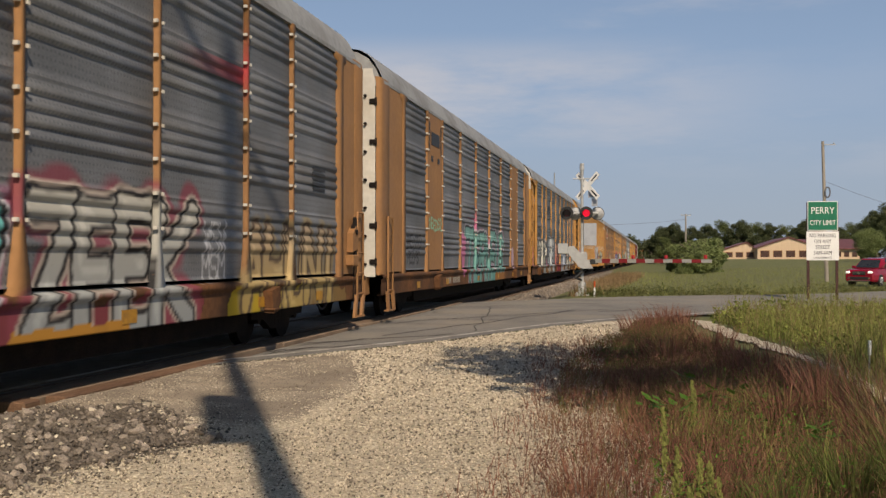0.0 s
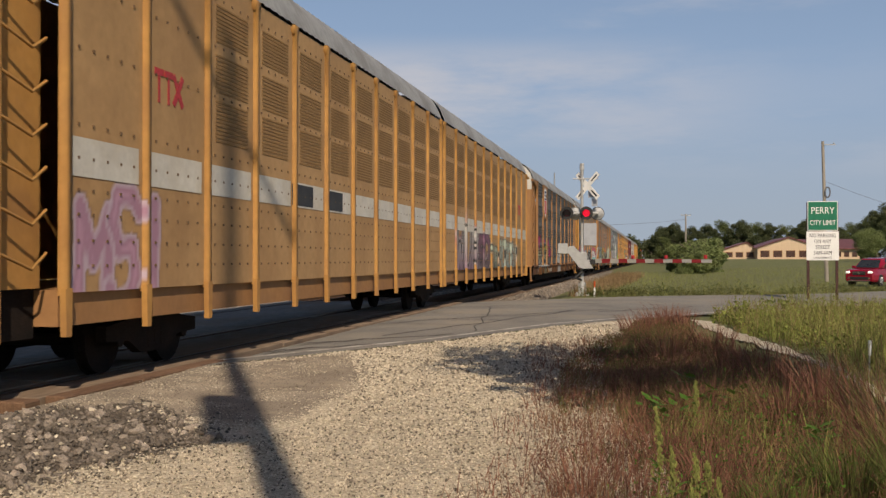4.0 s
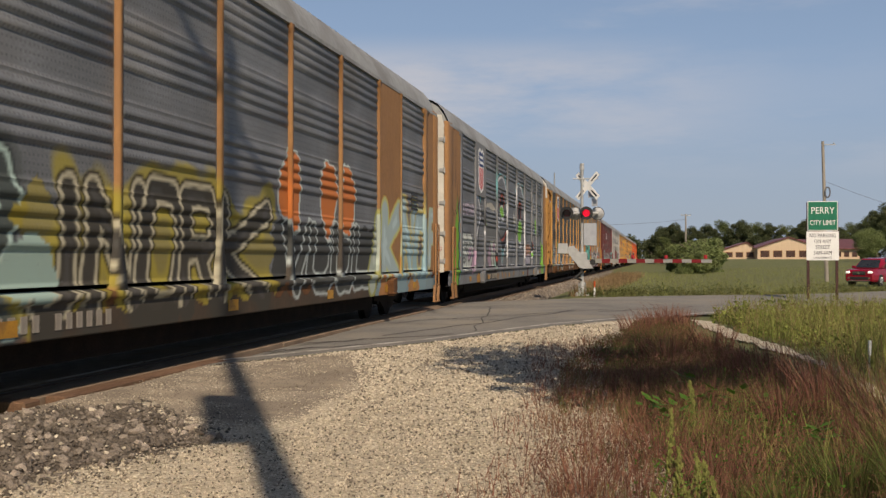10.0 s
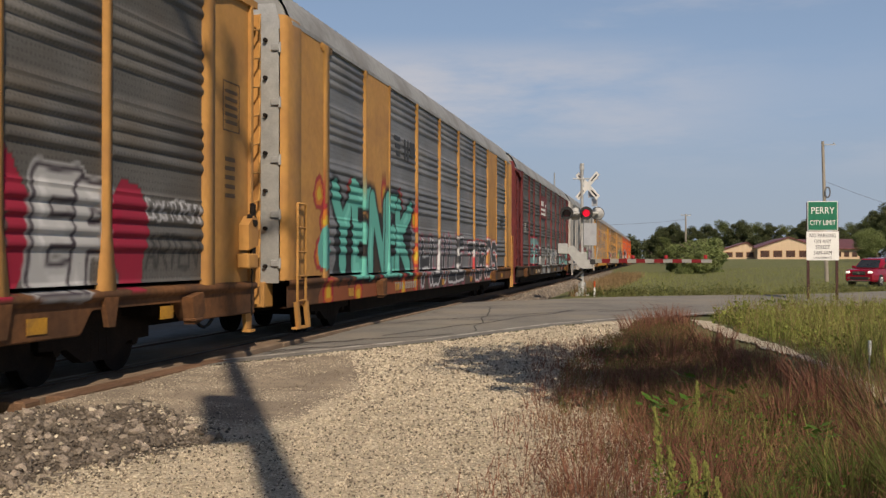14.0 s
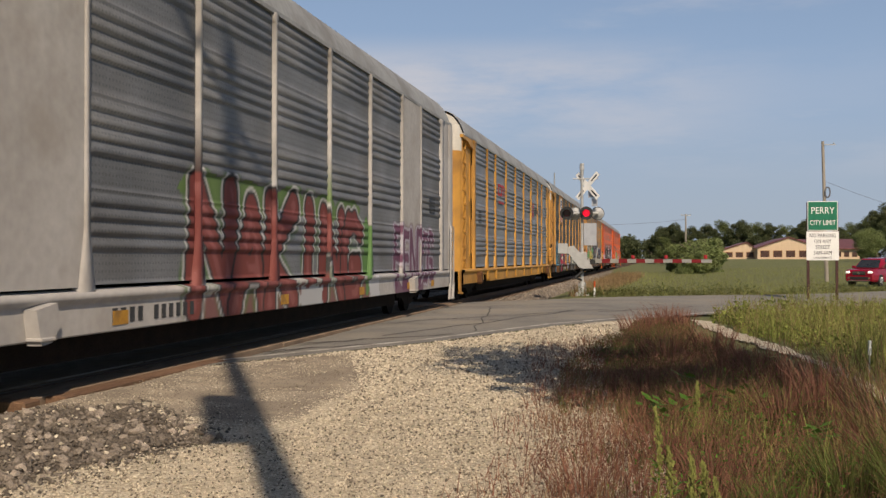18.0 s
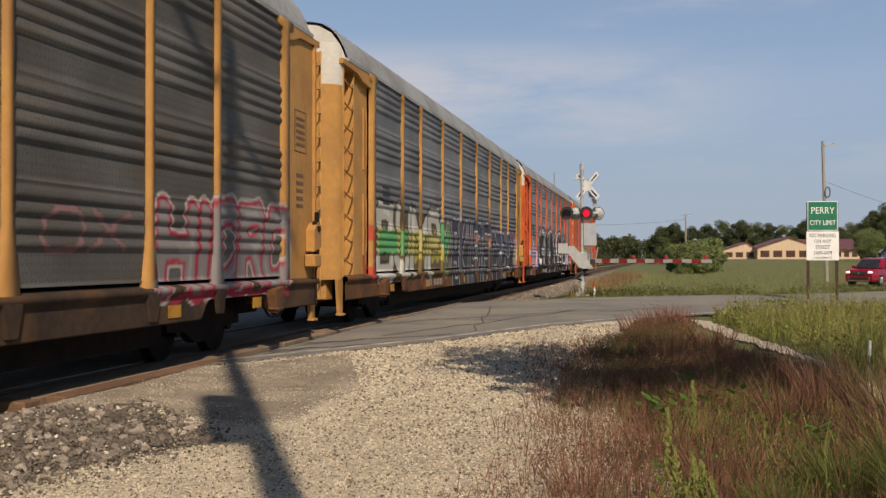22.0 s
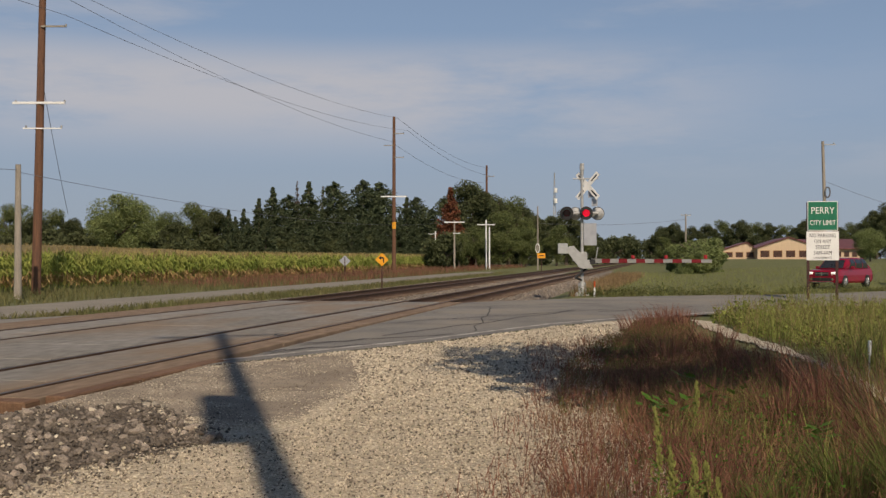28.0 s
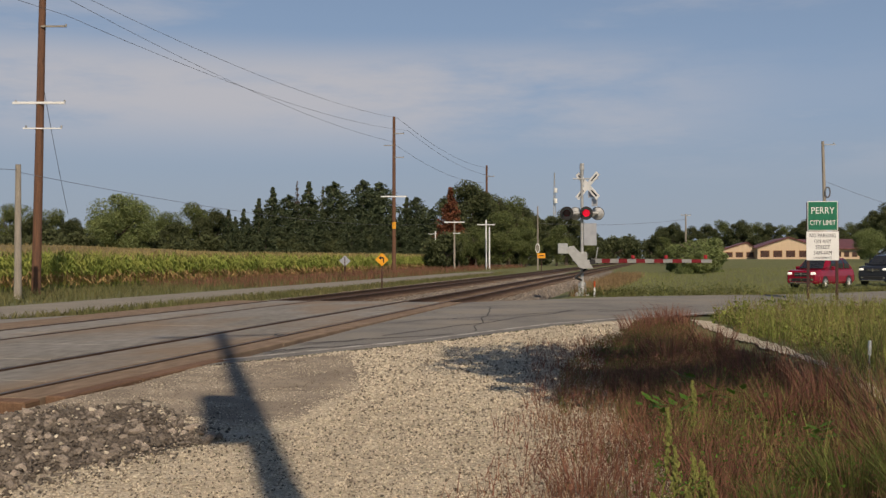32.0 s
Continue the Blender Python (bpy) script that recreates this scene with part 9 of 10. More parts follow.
def hall(x0, x1, ridge, y0, y1, wall, peak, doors):
    b = tagged(empty("storage_building", 0, 0, 1.2), "long tan building with maroon roof and dark doors", "building", "tan buildings across the field")
    bm = bmesh.new()
    prism(bm, [(x0, 0), (x1, 0), (x1, wall), (ridge, peak), (x0, wall)], "y", y0, y1)
    part("wall", bm, M["tan_wall"], b)
    for a, c in ((x0, ridge), (x1, ridge)):
        sx = 0.4 if a < c else -0.4
        bm = bmesh.new()
        za = wall - 0.4 * (peak - wall) / abs(c - a)
        prism(bm, [(a - sx, za), (c, peak + 0.02), (c, peak + 0.22), (a - sx, za + 0.2)], "y", y0 - 0.35, y1 + 0.3)
        part("roof", bm, M["maroon_roof"], b, "maroon metal roof slope")
    for dx, w, z0, z1 in doors:
        bm = bmesh.new()
        block(bm, dx - w / 2 - 0.12, dx + w / 2 + 0.12, y0 - 0.05, y0, z0, z1 + 0.12)
        fr = part("door", bm, M["tan"], b)
        bm = bmesh.new()
        block(bm, dx - w / 2, dx + w / 2, y0 - 0.08, y0 - 0.05, z0, z1)
        part("pane", bm, M["dark_glass"], fr, "dark door panel")


hall(15.2, 23.2, 20.6, 258.0, 285.0, 2.2, 3.9, [(16.6, 1.5, 0.5, 1.6), (19.0, 1.5, 0.5, 1.6), (21.4, 1.5, 0.5, 1.6)])
hall(22.4, 36.0, 29.2, 250.0, 285.0, 2.6, 4.9, [(24.0, 1.8, 0.5, 1.9), (26.8, 1.8, 0.5, 1.9), (29.6, 1.8, 0.5, 1.9), (32.4, 1.8, 0.5, 1.9)])
b = tagged(empty("storage_building", 0, 0, 1.2), "long wing with maroon roof and rows of windows", "building", "tan buildings across the field")
bm = bmesh.new()
block(bm, 36.0, 45.4, 256.0, 280, 0, 2.4)
part("wall", bm, M["tan_wall"], b)
bm = bmesh.new()
prism(bm, [(255.2, 2.3), (268, 4.6), (280.8, 2.3), (280.8, 2.5), (268, 4.85), (255.2, 2.5)], "x", 29.2, 45.9)
part("roof", bm, M["maroon_roof"], b, "maroon metal roof")
for i in range(5):
    bm = bmesh.new()
    block(bm, 36.8 + i * 1.75, 37.9 + i * 1.75, 255.92, 256.0, 0.6, 1.8)
    part("window", bm, M["dark_glass"], b)


# ------------------------------------------------ vehicles
M["car_red"] = surface("bright red car paint", (0.24, 0.006, 0.022), (0.21, 0.006, 0.018), 1.0, 0.25, fine=0.03, gloss=0.6)
M["car_dark"] = surface("dark blue-black car paint", (0.02, 0.022, 0.03), (0.025, 0.028, 0.036), 1.0, 0.25, fine=0.03, gloss=0.6)
M["glass_dark"] = surface("tinted car glass", (0.02, 0.022, 0.025), (0.03, 0.032, 0.035), 1.0, 0.08, gloss=0.6)
M["tyre"] = surface("tyre rubber", (0.02, 0.02, 0.02), (0.03, 0.03, 0.03), 5, 0.85)
M["chrome"] = surface("bright metal trim", (0.6, 0.6, 0.6), (0.5, 0.5, 0.5), 4, 0.2, 0.9)
M["headlamp"] = glowing("lit headlamp", (1.0, 0.95, 0.85), 0.55)
WHEELS = []


def vehicle(name, label, category, x, y, paint, L, Wd, H, hood, belt, lamp_hi):
    """Front at y = 0, looking to -y; the body runs to y = L."""
    v = tagged(empty(name, x, y, -0.25, -33.5), label, category)
    # lower body: cross-sections lofted along the length
    def loft(sections, material, pname, lab=""):
        bm = bmesh.new()
        rings = []
        for yy, hw, z0, z1, inset in sections:
            pts = [(-hw * 0.92, z0), (-hw, z0 + 0.12), (-hw, z0 + (z1 - z0) * 0.55), (-hw + inset, z1 - 0.05), (-hw + inset + 0.07, z1), (hw - inset - 0.07, z1), (hw - inset, z1 - 0.05), (hw, z0 + (z1 - z0) * 0.55), (hw, z0 + 0.12), (hw * 0.92, z0)]
            rings.append([bm.verts.new((a, yy, b)) for a, b in pts])
        for r0, r1 in zip(rings, rings[1:]):
            for i in range(10):
                bm.faces.new((r0[i], r0[(i + 1) % 10], r1[(i + 1) % 10], r1[i]))
        bm.faces.new(rings[0][::-1])
        bm.faces.new(rings[-1])
        bmesh.ops.recalc_face_normals(bm, faces=bm.faces)
        return part(pname, bm, material, v, lab, smooth=False)
    hw = Wd / 2
    body = loft([(0.0, hw * 0.86, 0.32, hood - 0.16, 0.05), (0.12, hw * 0.95, 0.28, hood - 0.04, 0.06), (0.6, hw, 0.26, hood, 0.05), (1.25, hw, 0.26, belt - 0.02, 0.05), (L * 0.6, hw, 0.26, belt, 0.05), (L - 0.25, hw, 0.28, belt, 0.05), (L, hw * 0.93, 0.36, belt - 0.06, 0.08)], paint, "body")
    cabin = loft([(1.15, hw * 0.88, belt - 0.08, belt + 0.02, 0.04), (1.85, hw * 0.86, belt - 0.08, H - 0.06, 0.16), (2.6, hw * 0.86, belt - 0.08, H, 0.18), (L - 0.75, hw * 0.86, belt - 0.08, H - 0.03, 0.18), (L - 0.12, hw * 0.84, belt - 0.08, belt + 0.12, 0.10)], paint, "cabin")
    # glass set proud of the cabin
    bm = bmesh.new()
    zt, zb = H - 0.13, belt + 0.04
    q = [(-hw * 0.74, 1.22, zb), (hw * 0.74, 1.22, zb), (hw * 0.62, 1.76, zt), (-hw * 0.62, 1.76, zt)]
    vs = [bm.verts.new((a, b - 0.05, c)) for a, b, c in q] + [bm.verts.new((a, b, c)) for a, b, c in q]
    for f in ((0, 1, 2, 3), (0, 4, 5, 1), (1, 5, 6, 2), (2, 6, 7, 3), (3, 7, 4, 0)):
        bm.faces.new([vs[i] for i in f])
    part("windscreen", bm, M["glass_dark"], cabin)
    for s in (-1, 1):
        for y0, y1, t0, t1 in ((1.75, 2.6, 2.1, 2.6), (2.68, 3.5, 2.68, 3.5), (3.58, L - 0.5, 3.58, L - 0.85)):
            if y1 <= y0:
                continue
            bm = bmesh.new()
            zm = belt - 0.08 + 0.55 * (H - belt + 0.08)
            ym0, ym1 = y0 + 0.55 * (t0 - y0), y1 + 0.55 * (t1 - y1)
            low = [bm.verts.new((s * (hw * 0.86 + 0.008), yy, zz)) for yy, zz in ((y0, belt + 0.03), (y1, belt + 0.03), (ym1, zm), (ym0, zm))]
            top = [bm.verts.new((s * (hw * 0.86 - 0.13), yy, H - 0.09)) for yy in (t1, t0)]
            bm.faces.new(low)
            bm.faces.new((low[3], low[2], *top))
            part("side_window", bm, M["glass_dark"], cabin)
        bm = bmesh.new()
        block(bm, *sorted((s * (hw + 0.02), s * (hw + 0.22))), 1.62, 1.76, belt - 0.02, belt + 0.15, 0.03)
        part("door_mirror", bm, paint, body)
        bm = bmesh.new()
        block(bm, *sorted((s * (hw * 0.58), s * (hw * 0.86))), -0.03, 0.10, lamp_hi - 0.06, lamp_hi + 0.07, 0.03)
        part("headlight", bm, M["headlamp"], body, "lit headlight")
        bm = bmesh.new()
        rod(bm, (s * hw * 0.68, -0.02, 0.50), (s * hw * 0.68, 0.06, 0.50), 0.06, 0.06, 10)
        part("fog_lamp", bm, M["chrome"], body)
        for yw in (0.95, L - 0.95):
            w = empty("wheel")
            w.parent = v
            w.matrix_basis = pose(s * (hw - 0.10), yw, 0.36)
            bm = bmesh.new()
            rod(bm, (-0.12, 0, 0), (0.12, 0, 0), 0.36, 0.36, 24)
            part("tyre", bm, M["tyre"], w)
            bm = bmesh.new()
            rod(bm, (s * 0.115, 0, 0), (s * 0.135, 0, 0), 0.23, 0.22, 16)
            part("rim", bm, M["chrome"], w, "bright alloy rim")
            bm = bmesh.new()
            for k in range(5):
                a = k * 2 * math.pi / 5
                rod(bm, (s * 0.14, 0.05 * math.cos(a), 0.05 * math.sin(a)), (s * 0.14, 0.21 * math.cos(a), 0.21 * math.sin(a)), 0.025, 0.02, 5)
            part("spokes", bm, M["galv"], w)
            WHEELS.append((w, v))
    bm = bmesh.new()
    block(bm, -hw * 0.42, hw * 0.42, -0.02, 0.06, lamp_hi - 0.16, lamp_hi + 0.06, 0.02)
    gr = part("grille", bm, M["black"], body, "dark grille")
    bm = bmesh.new()
    block(bm, -hw * 0.40, hw * 0.40, -0.04, -0.01, lamp_hi - 0.06, lamp_hi - 0.02)
    block(bm, -0.03, 0.03, -0.045, -0.01, lamp_hi - 0.15, lamp_hi + 0.05)
    part("cross_trim", bm, M["chrome"], gr, "bright cross trim")
    bm = bmesh.new()
    block(bm, -hw * 0.7, hw * 0.7, -0.04, 0.1, 0.30, 0.36, 0.015)
    part("skid_plate", bm, M["chrome"], body, "silver lower trim")
    bm = bmesh.new()
    block(bm, -hw * 0.6, hw * 0.6, -0.02, 0.05, 0.40, 0.58, 0.02)
    part("air_intake", bm, M["black"], body)
    return v


VAN_END = Vector((7.75, 60.8, -0.25))
van = vehicle("red_crossover", "bright red crossover waiting at the crossing", "car", VAN_END.x, VAN_END.y, M["car_red"], 4.85, 1.86, 1.72, 1.04, 1.08, 0.84)
pickup = vehicle("dark_pickup", "dark blue-black pickup truck with lit headlights", "car", 20, 78, M["car_dark"], 5.6, 2.0, 1.92, 1.22, 1.26, 1.0)


# ------------------------------------------------ trees, corn, distance
M["bark"] = surface("grey-brown bark", (0.13, 0.10, 0.075), (0.09, 0.07, 0.055), 2, 0.95, fine=0.3, stretch=(3, 3, 0.4))
M["leaf_broad"] = leafy("broadleaf foliage", (0.115, 0.14, 0.048), (0.16, 0.18, 0.065), island=0.28)
M["leaf_light"] = leafy("light willow foliage", (0.19, 0.235, 0.085), (0.245, 0.28, 0.112), island=0.22, through_=0.35)
M["leaf_dark"] = leafy("dark broadleaf foliage", (0.075, 0.09, 0.04), (0.112, 0.125, 0.055), island=0.3)
M["needle"] = leafy("dark conifer needles", (0.058, 0.078, 0.04), (0.09, 0.108, 0.052), island=0.4, through_=0.1)
M["needle_dead"] = leafy("rust-red dead needles", (0.15, 0.055, 0.03), (0.20, 0.08, 0.04), island=0.35, through_=0.1)
M["corn_leaf"] = leafy("corn leaves", (0.20, 0.26, 0.05), (0.33, 0.33, 0.085), island=0.35)
M["corn_dry"] = leafy("drying lower corn leaves", (0.45, 0.30, 0.14), (0.36, 0.22, 0.10), island=0.3)
M["corn_tassel"] = leafy("brown corn tassels", (0.36, 0.28, 0.12), (0.29, 0.225, 0.10), island=0.3)


def leaf_cards(centres, size, r, flatten=1.0):
    """Small leaf clumps: two crossed bent quads at each centre."""
    n = len(centres)
    u = r.normal(size=(n, 3))
    u /= np.linalg.norm(u, axis=1)[:, None]
    t = r.normal(size=(n, 3))
    v = np.cross(u, t)
    v /= np.linalg.norm(v, axis=1)[:, None]
    s = (size * r.uniform(0.55, 1.25, n))[:, None]
    w = np.cross(u, v)
    c = centres
    co = np.stack([c - u * s - v * s * 0.5, c + v * s * 0.15 - w * s * 0.5, c + u * s - v * s * 0.4, c + u * s * 0.1 + v * s * 0.9 + w * s * 0.2], 1).reshape(-1, 3)
    q = np.arange(4 * n).reshape(-1, 4)
    return co, q


def broad_tree(name, h, spread, seed, leaf, n=2600, low=0.12, size=0.34, label="", category="tree", lobes=26):
    r = np.random.RandomState(seed)
    t = tagged(empty(name), label, category)
    bm = bmesh.new()
    rod(bm, (0, 0, -0.2), (0.1, 0, h * 0.45), h * 0.022 + 0.08, h * 0.012 + 0.04, 9)
    rr = random.Random(seed)
    for k in range(9):
        a = rr.uniform(0, 6.28)
        z0 = h * rr.uniform(0.18, 0.5)
        rod(bm, (0.05, 0, z0), (spread * 0.6 * math.cos(a), spread * 0.6 * math.sin(a), z0 + h * rr.uniform(0.12, 0.38)), 0.06 + h * 0.006, 0.03, 6)
    part("trunk", bm, M["bark"], t)
    # lobes over the crown's outline
    cz = h * (low + 1) / 2
    hz = h * (1 - low) / 2
    d = r.normal(size=(lobes, 3))
    d /= np.linalg.norm(d, axis=1)[:, None]
    lc = d * np.array([spread, spread, hz]) * r.uniform(0.45, 0.82, (lobes, 1)) + np.array([0, 0, cz])
    lr = spread * r.uniform(0.20, 0.38, lobes)
    k = r.randint(0, lobes, n)
    p = r.normal(size=(n, 3))
    p /= np.linalg.norm(p, axis=1)[:, None]
    c = lc[k] + p * (lr[k] * r.uniform(0.25, 1.3, n) ** 0.6)[:, None] * np.array([1, 1, 0.85])
    c = c[c[:, 2] > h * low * 0.6]
    co, q = leaf_cards(c, size, r)
    mesh_thing("crown", quads_mesh("crown", co, q), leaf, t)
    return t


def conifer(name, h, spread, seed, leaf, n=1700, low=0.08, gaps=0.0, label="", crown=False):
    r = np.random.RandomState(seed)
    t = tagged(empty(name), label, "tree")
    bm = bmesh.new()
    rod(bm, (0, 0, -0.2), (0, 0, h * 0.97), 0.13 + h * 0.008, 0.03, 8)
    part("trunk", bm, M["bark"], t)
    whorls = int(h * 2.4)
    cs = []
    for i in range(whorls):
        f = (i + r.uniform(0, 0.6)) / whorls
        z = h * (low + (1 - low) * f)
        shape_ = (1 - f) ** 1.2 if not crown else min(1.0, 0.35 + 1.9 * f) * (1 - f ** 3) ** 0.8
        ring_ = spread * shape_ * r.uniform(0.8, 1.1) + 0.08
        nb = max(3, int(15 * (0.15 + shape_)))
        for b in range(nb):
            if r.uniform() < gaps:
                continue
            a = r.uniform(0, 6.28)
            reach = ring_ * r.uniform(0.45, 1.15)
            m = max(4, int(n / whorls / 11))
            s = r.uniform(0.03, 1, m) ** 0.6
            cs.append(np.stack([np.cos(a) * reach * s, np.sin(a) * reach * s, z - 0.3 * reach * s ** 1.5 + r.normal(0, 0.1, m)], -1) + r.normal(0, 0.05 + 0.07 * reach, (m, 3)))
    co, q = leaf_cards(np.concatenate(cs), 0.2, r)
    mesh_thing("crown", quads_mesh("crown", co, q), leaf, t)
    return t


F_DIR, R_DIR = Vector((-0.19864, 0.98007)), Vector((0.98007, 0.19864))


def spot(px, d):
    """A place d metres in front of the eye, px to the side per 1870 of depth."""
    p = F_DIR * d + R_DIR * (px / 1870.0 * d)
    return p.x, p.y


def put(src, px, d, h, src_h, rz):
    x, y = spot(px - 784, d)
    k = h / src_h
    m = Matrix.Translation((x, y, float(ground_height(x, y)))) @ Matrix.Rotation(rz, 4, "Z")
    ob = copy_thing(src, m)
    ob.scale = (k * src.get("fat", 1.0), k * src.get("fat", 1.0), k)
    return ob


ROUND = broad_tree("broad_tree", 12.0, 5.6, 3, M["leaf_light"], 34000, 0.03, 0.155, "broad rounded willow-like tree in light green leaf", lobes=44)
OAK = broad_tree("broad_tree", 12.0, 4.6, 5, M["leaf_broad"], 18000, 0.05, 0.15, "leafy green deciduous tree")
OAK2 = broad_tree("broad_tree", 12.0, 3.6, 8, M["leaf_dark"], 17000, 0.05, 0.15, "dark green deciduous tree in full leaf")
PINE = conifer("spruce_tree", 14.0, 5.4, 11, M["needle"], 16000, 0.03, 0.05, "dark green spruce standing in a row")
PINE2 = conifer("pine_tree", 14.0, 3.1, 12, M["needle"], 8000, 0.3, 0.30, "tall pine with gaps in its crown", True)
DEAD = conifer("dead_spruce", 13.0, 4.4, 13, M["needle_dead"], 14000, 0.05, 0.08, "dead spruce with rust-red needles")
BARE = conifer("bare_pine", 14.0, 1.8, 14, M["bark"], 900, 0.45, 0.5, "nearly bare grey pine top")
PINE["fat"], PINE2["fat"], DEAD["fat"], OAK2["fat"] = 1.35, 1.45, 1.25, 1.15
rr = random.Random(17)
HZ = 457.5


def stand(src, src_h, px, top, d):
    """Height from the eye: a top that stands so far over the eye's level at distance d."""
    x, y = spot(px - 784, d)
    h = (HZ - top) / 1870.0 * d + 1.43 - float(ground_height(x, y))
    return put(src, px, d, h, src_h, rr.uniform(0, 6.28))


LEFT = [(ROUND, 12, 212, 336, 165), (OAK, 12, 20, 358, 190), (OAK2, 12, 62, 372, 175), (OAK, 12, 98, 368, 200), (OAK2, 12, 128, 380, 185), (OAK, 12, 290, 372, 185), (OAK2, 12, 312, 384, 178), (OAK, 12, 352, 356, 188), (OAK2, 12, 382, 362, 184), (PINE, 14, 404, 372, 176), (PINE, 14, 432, 370, 174),
        (PINE, 14, 416, 384, 170), (PINE, 14, 458, 352, 176), (PINE, 14, 482, 332, 178), (PINE2, 14, 510, 344, 182), (BARE, 14, 526, 322, 190), (PINE, 14, 546, 322, 178), (PINE, 14, 512, 376, 170), (BARE, 14, 572, 330, 188), (PINE2, 14, 590, 321, 182), (PINE, 14, 604, 362, 172), (PINE, 14, 622, 372, 168), (PINE2, 14, 642, 318, 182),
        (PINE2, 14, 672, 322, 186), (PINE, 14, 655, 368, 172), (PINE, 14, 690, 366, 172), (PINE, 14, 720, 350, 176), (PINE2, 14, 736, 348, 180), (PINE, 14, 752, 370, 170), (PINE2, 14, 766, 368, 178), (PINE, 14, 708, 380, 168), (PINE, 14, 570, 372, 170), (PINE, 14, 536, 378, 168), (PINE, 14, 440, 388, 166), (PINE, 14, 470, 384, 166), (PINE, 14, 640, 384, 166), (PINE, 14, 675, 388, 165), (PINE, 14, 735, 390, 164),
        (DEAD, 13, 797, 331, 168), (OAK2, 12, 826, 309, 190), (OAK, 12, 852, 322, 196), (OAK2, 12, 868, 336, 200), (OAK, 12, 900, 346, 205), (OAK2, 12, 922, 352, 215), (OAK, 12, 884, 372, 180), (OAK, 12, 842, 398, 165), (OAK, 12, 812, 408, 160), (OAK2, 12, 945, 372, 240), (OAK, 12, 966, 380, 260), (OAK2, 12, 1002, 362, 250), (OAK, 12, 985, 395, 230), (OAK, 12, 930, 400, 190), (OAK, 12, 1024, 392, 280), (OAK2, 12, 1048, 405, 320),
        (OAK2, 12, 1075, 420, 420), (OAK, 12, 1098, 418, 440), (OAK2, 12, 1120, 424, 480), (OAK2, 12, 1128, 438, 560)]
RIGHT = [(OAK2, 12, 1172, 396, 300), (OAK2, 12, 1192, 389, 260), (OAK, 12, 1180, 418, 230), (OAK2, 12, 1225, 396, 260), (OAK2, 12, 1252, 392, 255), (OAK, 12, 1282, 388, 330), (OAK2, 12, 1310, 384, 325), (OAK, 12, 1336, 392, 330), (OAK2, 12, 1362, 390, 325), (OAK, 12, 1388, 396, 325), (OAK2, 12, 1412, 398, 320),
         (OAK2, 12, 1424, 384, 315), (OAK, 12, 1446, 396, 315), (OAK2, 12, 1486, 398, 310), (OAK, 12, 1508, 392, 305), (OAK2, 12, 1530, 386, 295), (OAK, 12, 1552, 378, 285), (OAK2, 12, 1572, 352, 190), (ROUND, 12, 1540, 400, 150), (OAK, 12, 1600, 360, 170)]
for src, sh, px, top, d in LEFT + RIGHT:
    stand(src, sh, px, top, d)
for o in (ROUND, OAK, OAK2, PINE, PINE2, DEAD, BARE):
    o.matrix_basis = pose(-150 + 25 * rr.random(), 60 + 60 * rr.random(), -0.3) if o is not ROUND else pose(-120, 240, -0.3)
# bushes under the tree rows close the gaps near the ground
BUSH = broad_tree("bush", 3.0, 2.6, 21, M["leaf_dark"], 3500, 0.0, 0.17, "low dark bushes under the trees", "bush", lobes=12)
BUSH.matrix_basis = pose(-140, 150, -0.3)
for px in list(range(4, 1140, 30)):
    d = 172 if px < 780 else 150 + (px - 780) * 0.55
    stand(BUSH, 3.0, px + rr.uniform(-8, 8), 428 + rr.uniform(-14, 6) + (6 if px > 900 else 0), d + rr.uniform(-4, 4))
THICKET = broad_tree("bush", 3.0, 1.75, 22, M["leaf_light"], 9000, -0.35, 0.13, "leafy yellow-green thicket beside the tracks", "bush", lobes=18)
THICKET.matrix_basis = pose(-142, 156, -0.3)
for px, top, d in ((1206, 424, 122), (1224, 412, 118), (1240, 409, 112), (1256, 424, 108), (1232, 436, 104), (1212, 446, 104)):
    stand(THICKET, 3.0, px, top, d)
for px in range(1165, 1570, 36):
    stand(BUSH, 3.0, px + rr.uniform(-8, 8), 428 + rr.uniform(-12, 6), 300)
# the tree behind the lot that shades the verge
SHADE = broad_tree("broad_tree", 11.6, 3.3, 31, M["leaf_broad"], 2900, 0.40, 0.17, "leafy tree standing beside the lot")
SHADE.matrix_basis = pose(4.0, 6.8, -0.15)


# broad-leaved herbs that fill the verges
def herbs(name, x, y, h, size, material, label, seed):
    r = np.random.RandomState(seed)
    k = 7
    X, Y = np.repeat(x, k), np.repeat(y, k)
    z = ground_height(X, Y) + np.repeat(h, k) * r.uniform(0.15, 1.0, len(X))
    c = np.stack([X + r.normal(0, 0.07, len(X)), Y + r.normal(0, 0.07, len(X)), z], -1)
    co, q = leaf_cards(c, size, r)
    tagged(mesh_thing(name, quads_mesh(name, co, q), material), label, "plants", kind="stuff")


M["herb"] = leafy("yellow-green herb leaves", (0.165, 0.205, 0.045), (0.25, 0.26, 0.068), island=0.5)
M["herb_dark"] = leafy("dull herb leaves", (0.10, 0.12, 0.038), (0.15, 0.14, 0.05), island=0.45)
r = np.random.RandomState(301)
x, y = area(GREEN_ZONE, 3800, 302)
herbs("verge_herbs", x, y, r.uniform(0.12, 0.6, len(x)) * (0.75 + 0.6 * waves(x * 1.7, y * 1.7, 1, 303)).clip(0.2) * np.clip(1.25 - 0.02 * np.maximum(0, y - 12), 0.4, 1.0), np.repeat(np.clip(y / 500, 0.018, 0.06), 7), M["herb"], "leafy weeds among the verge grass", 304)
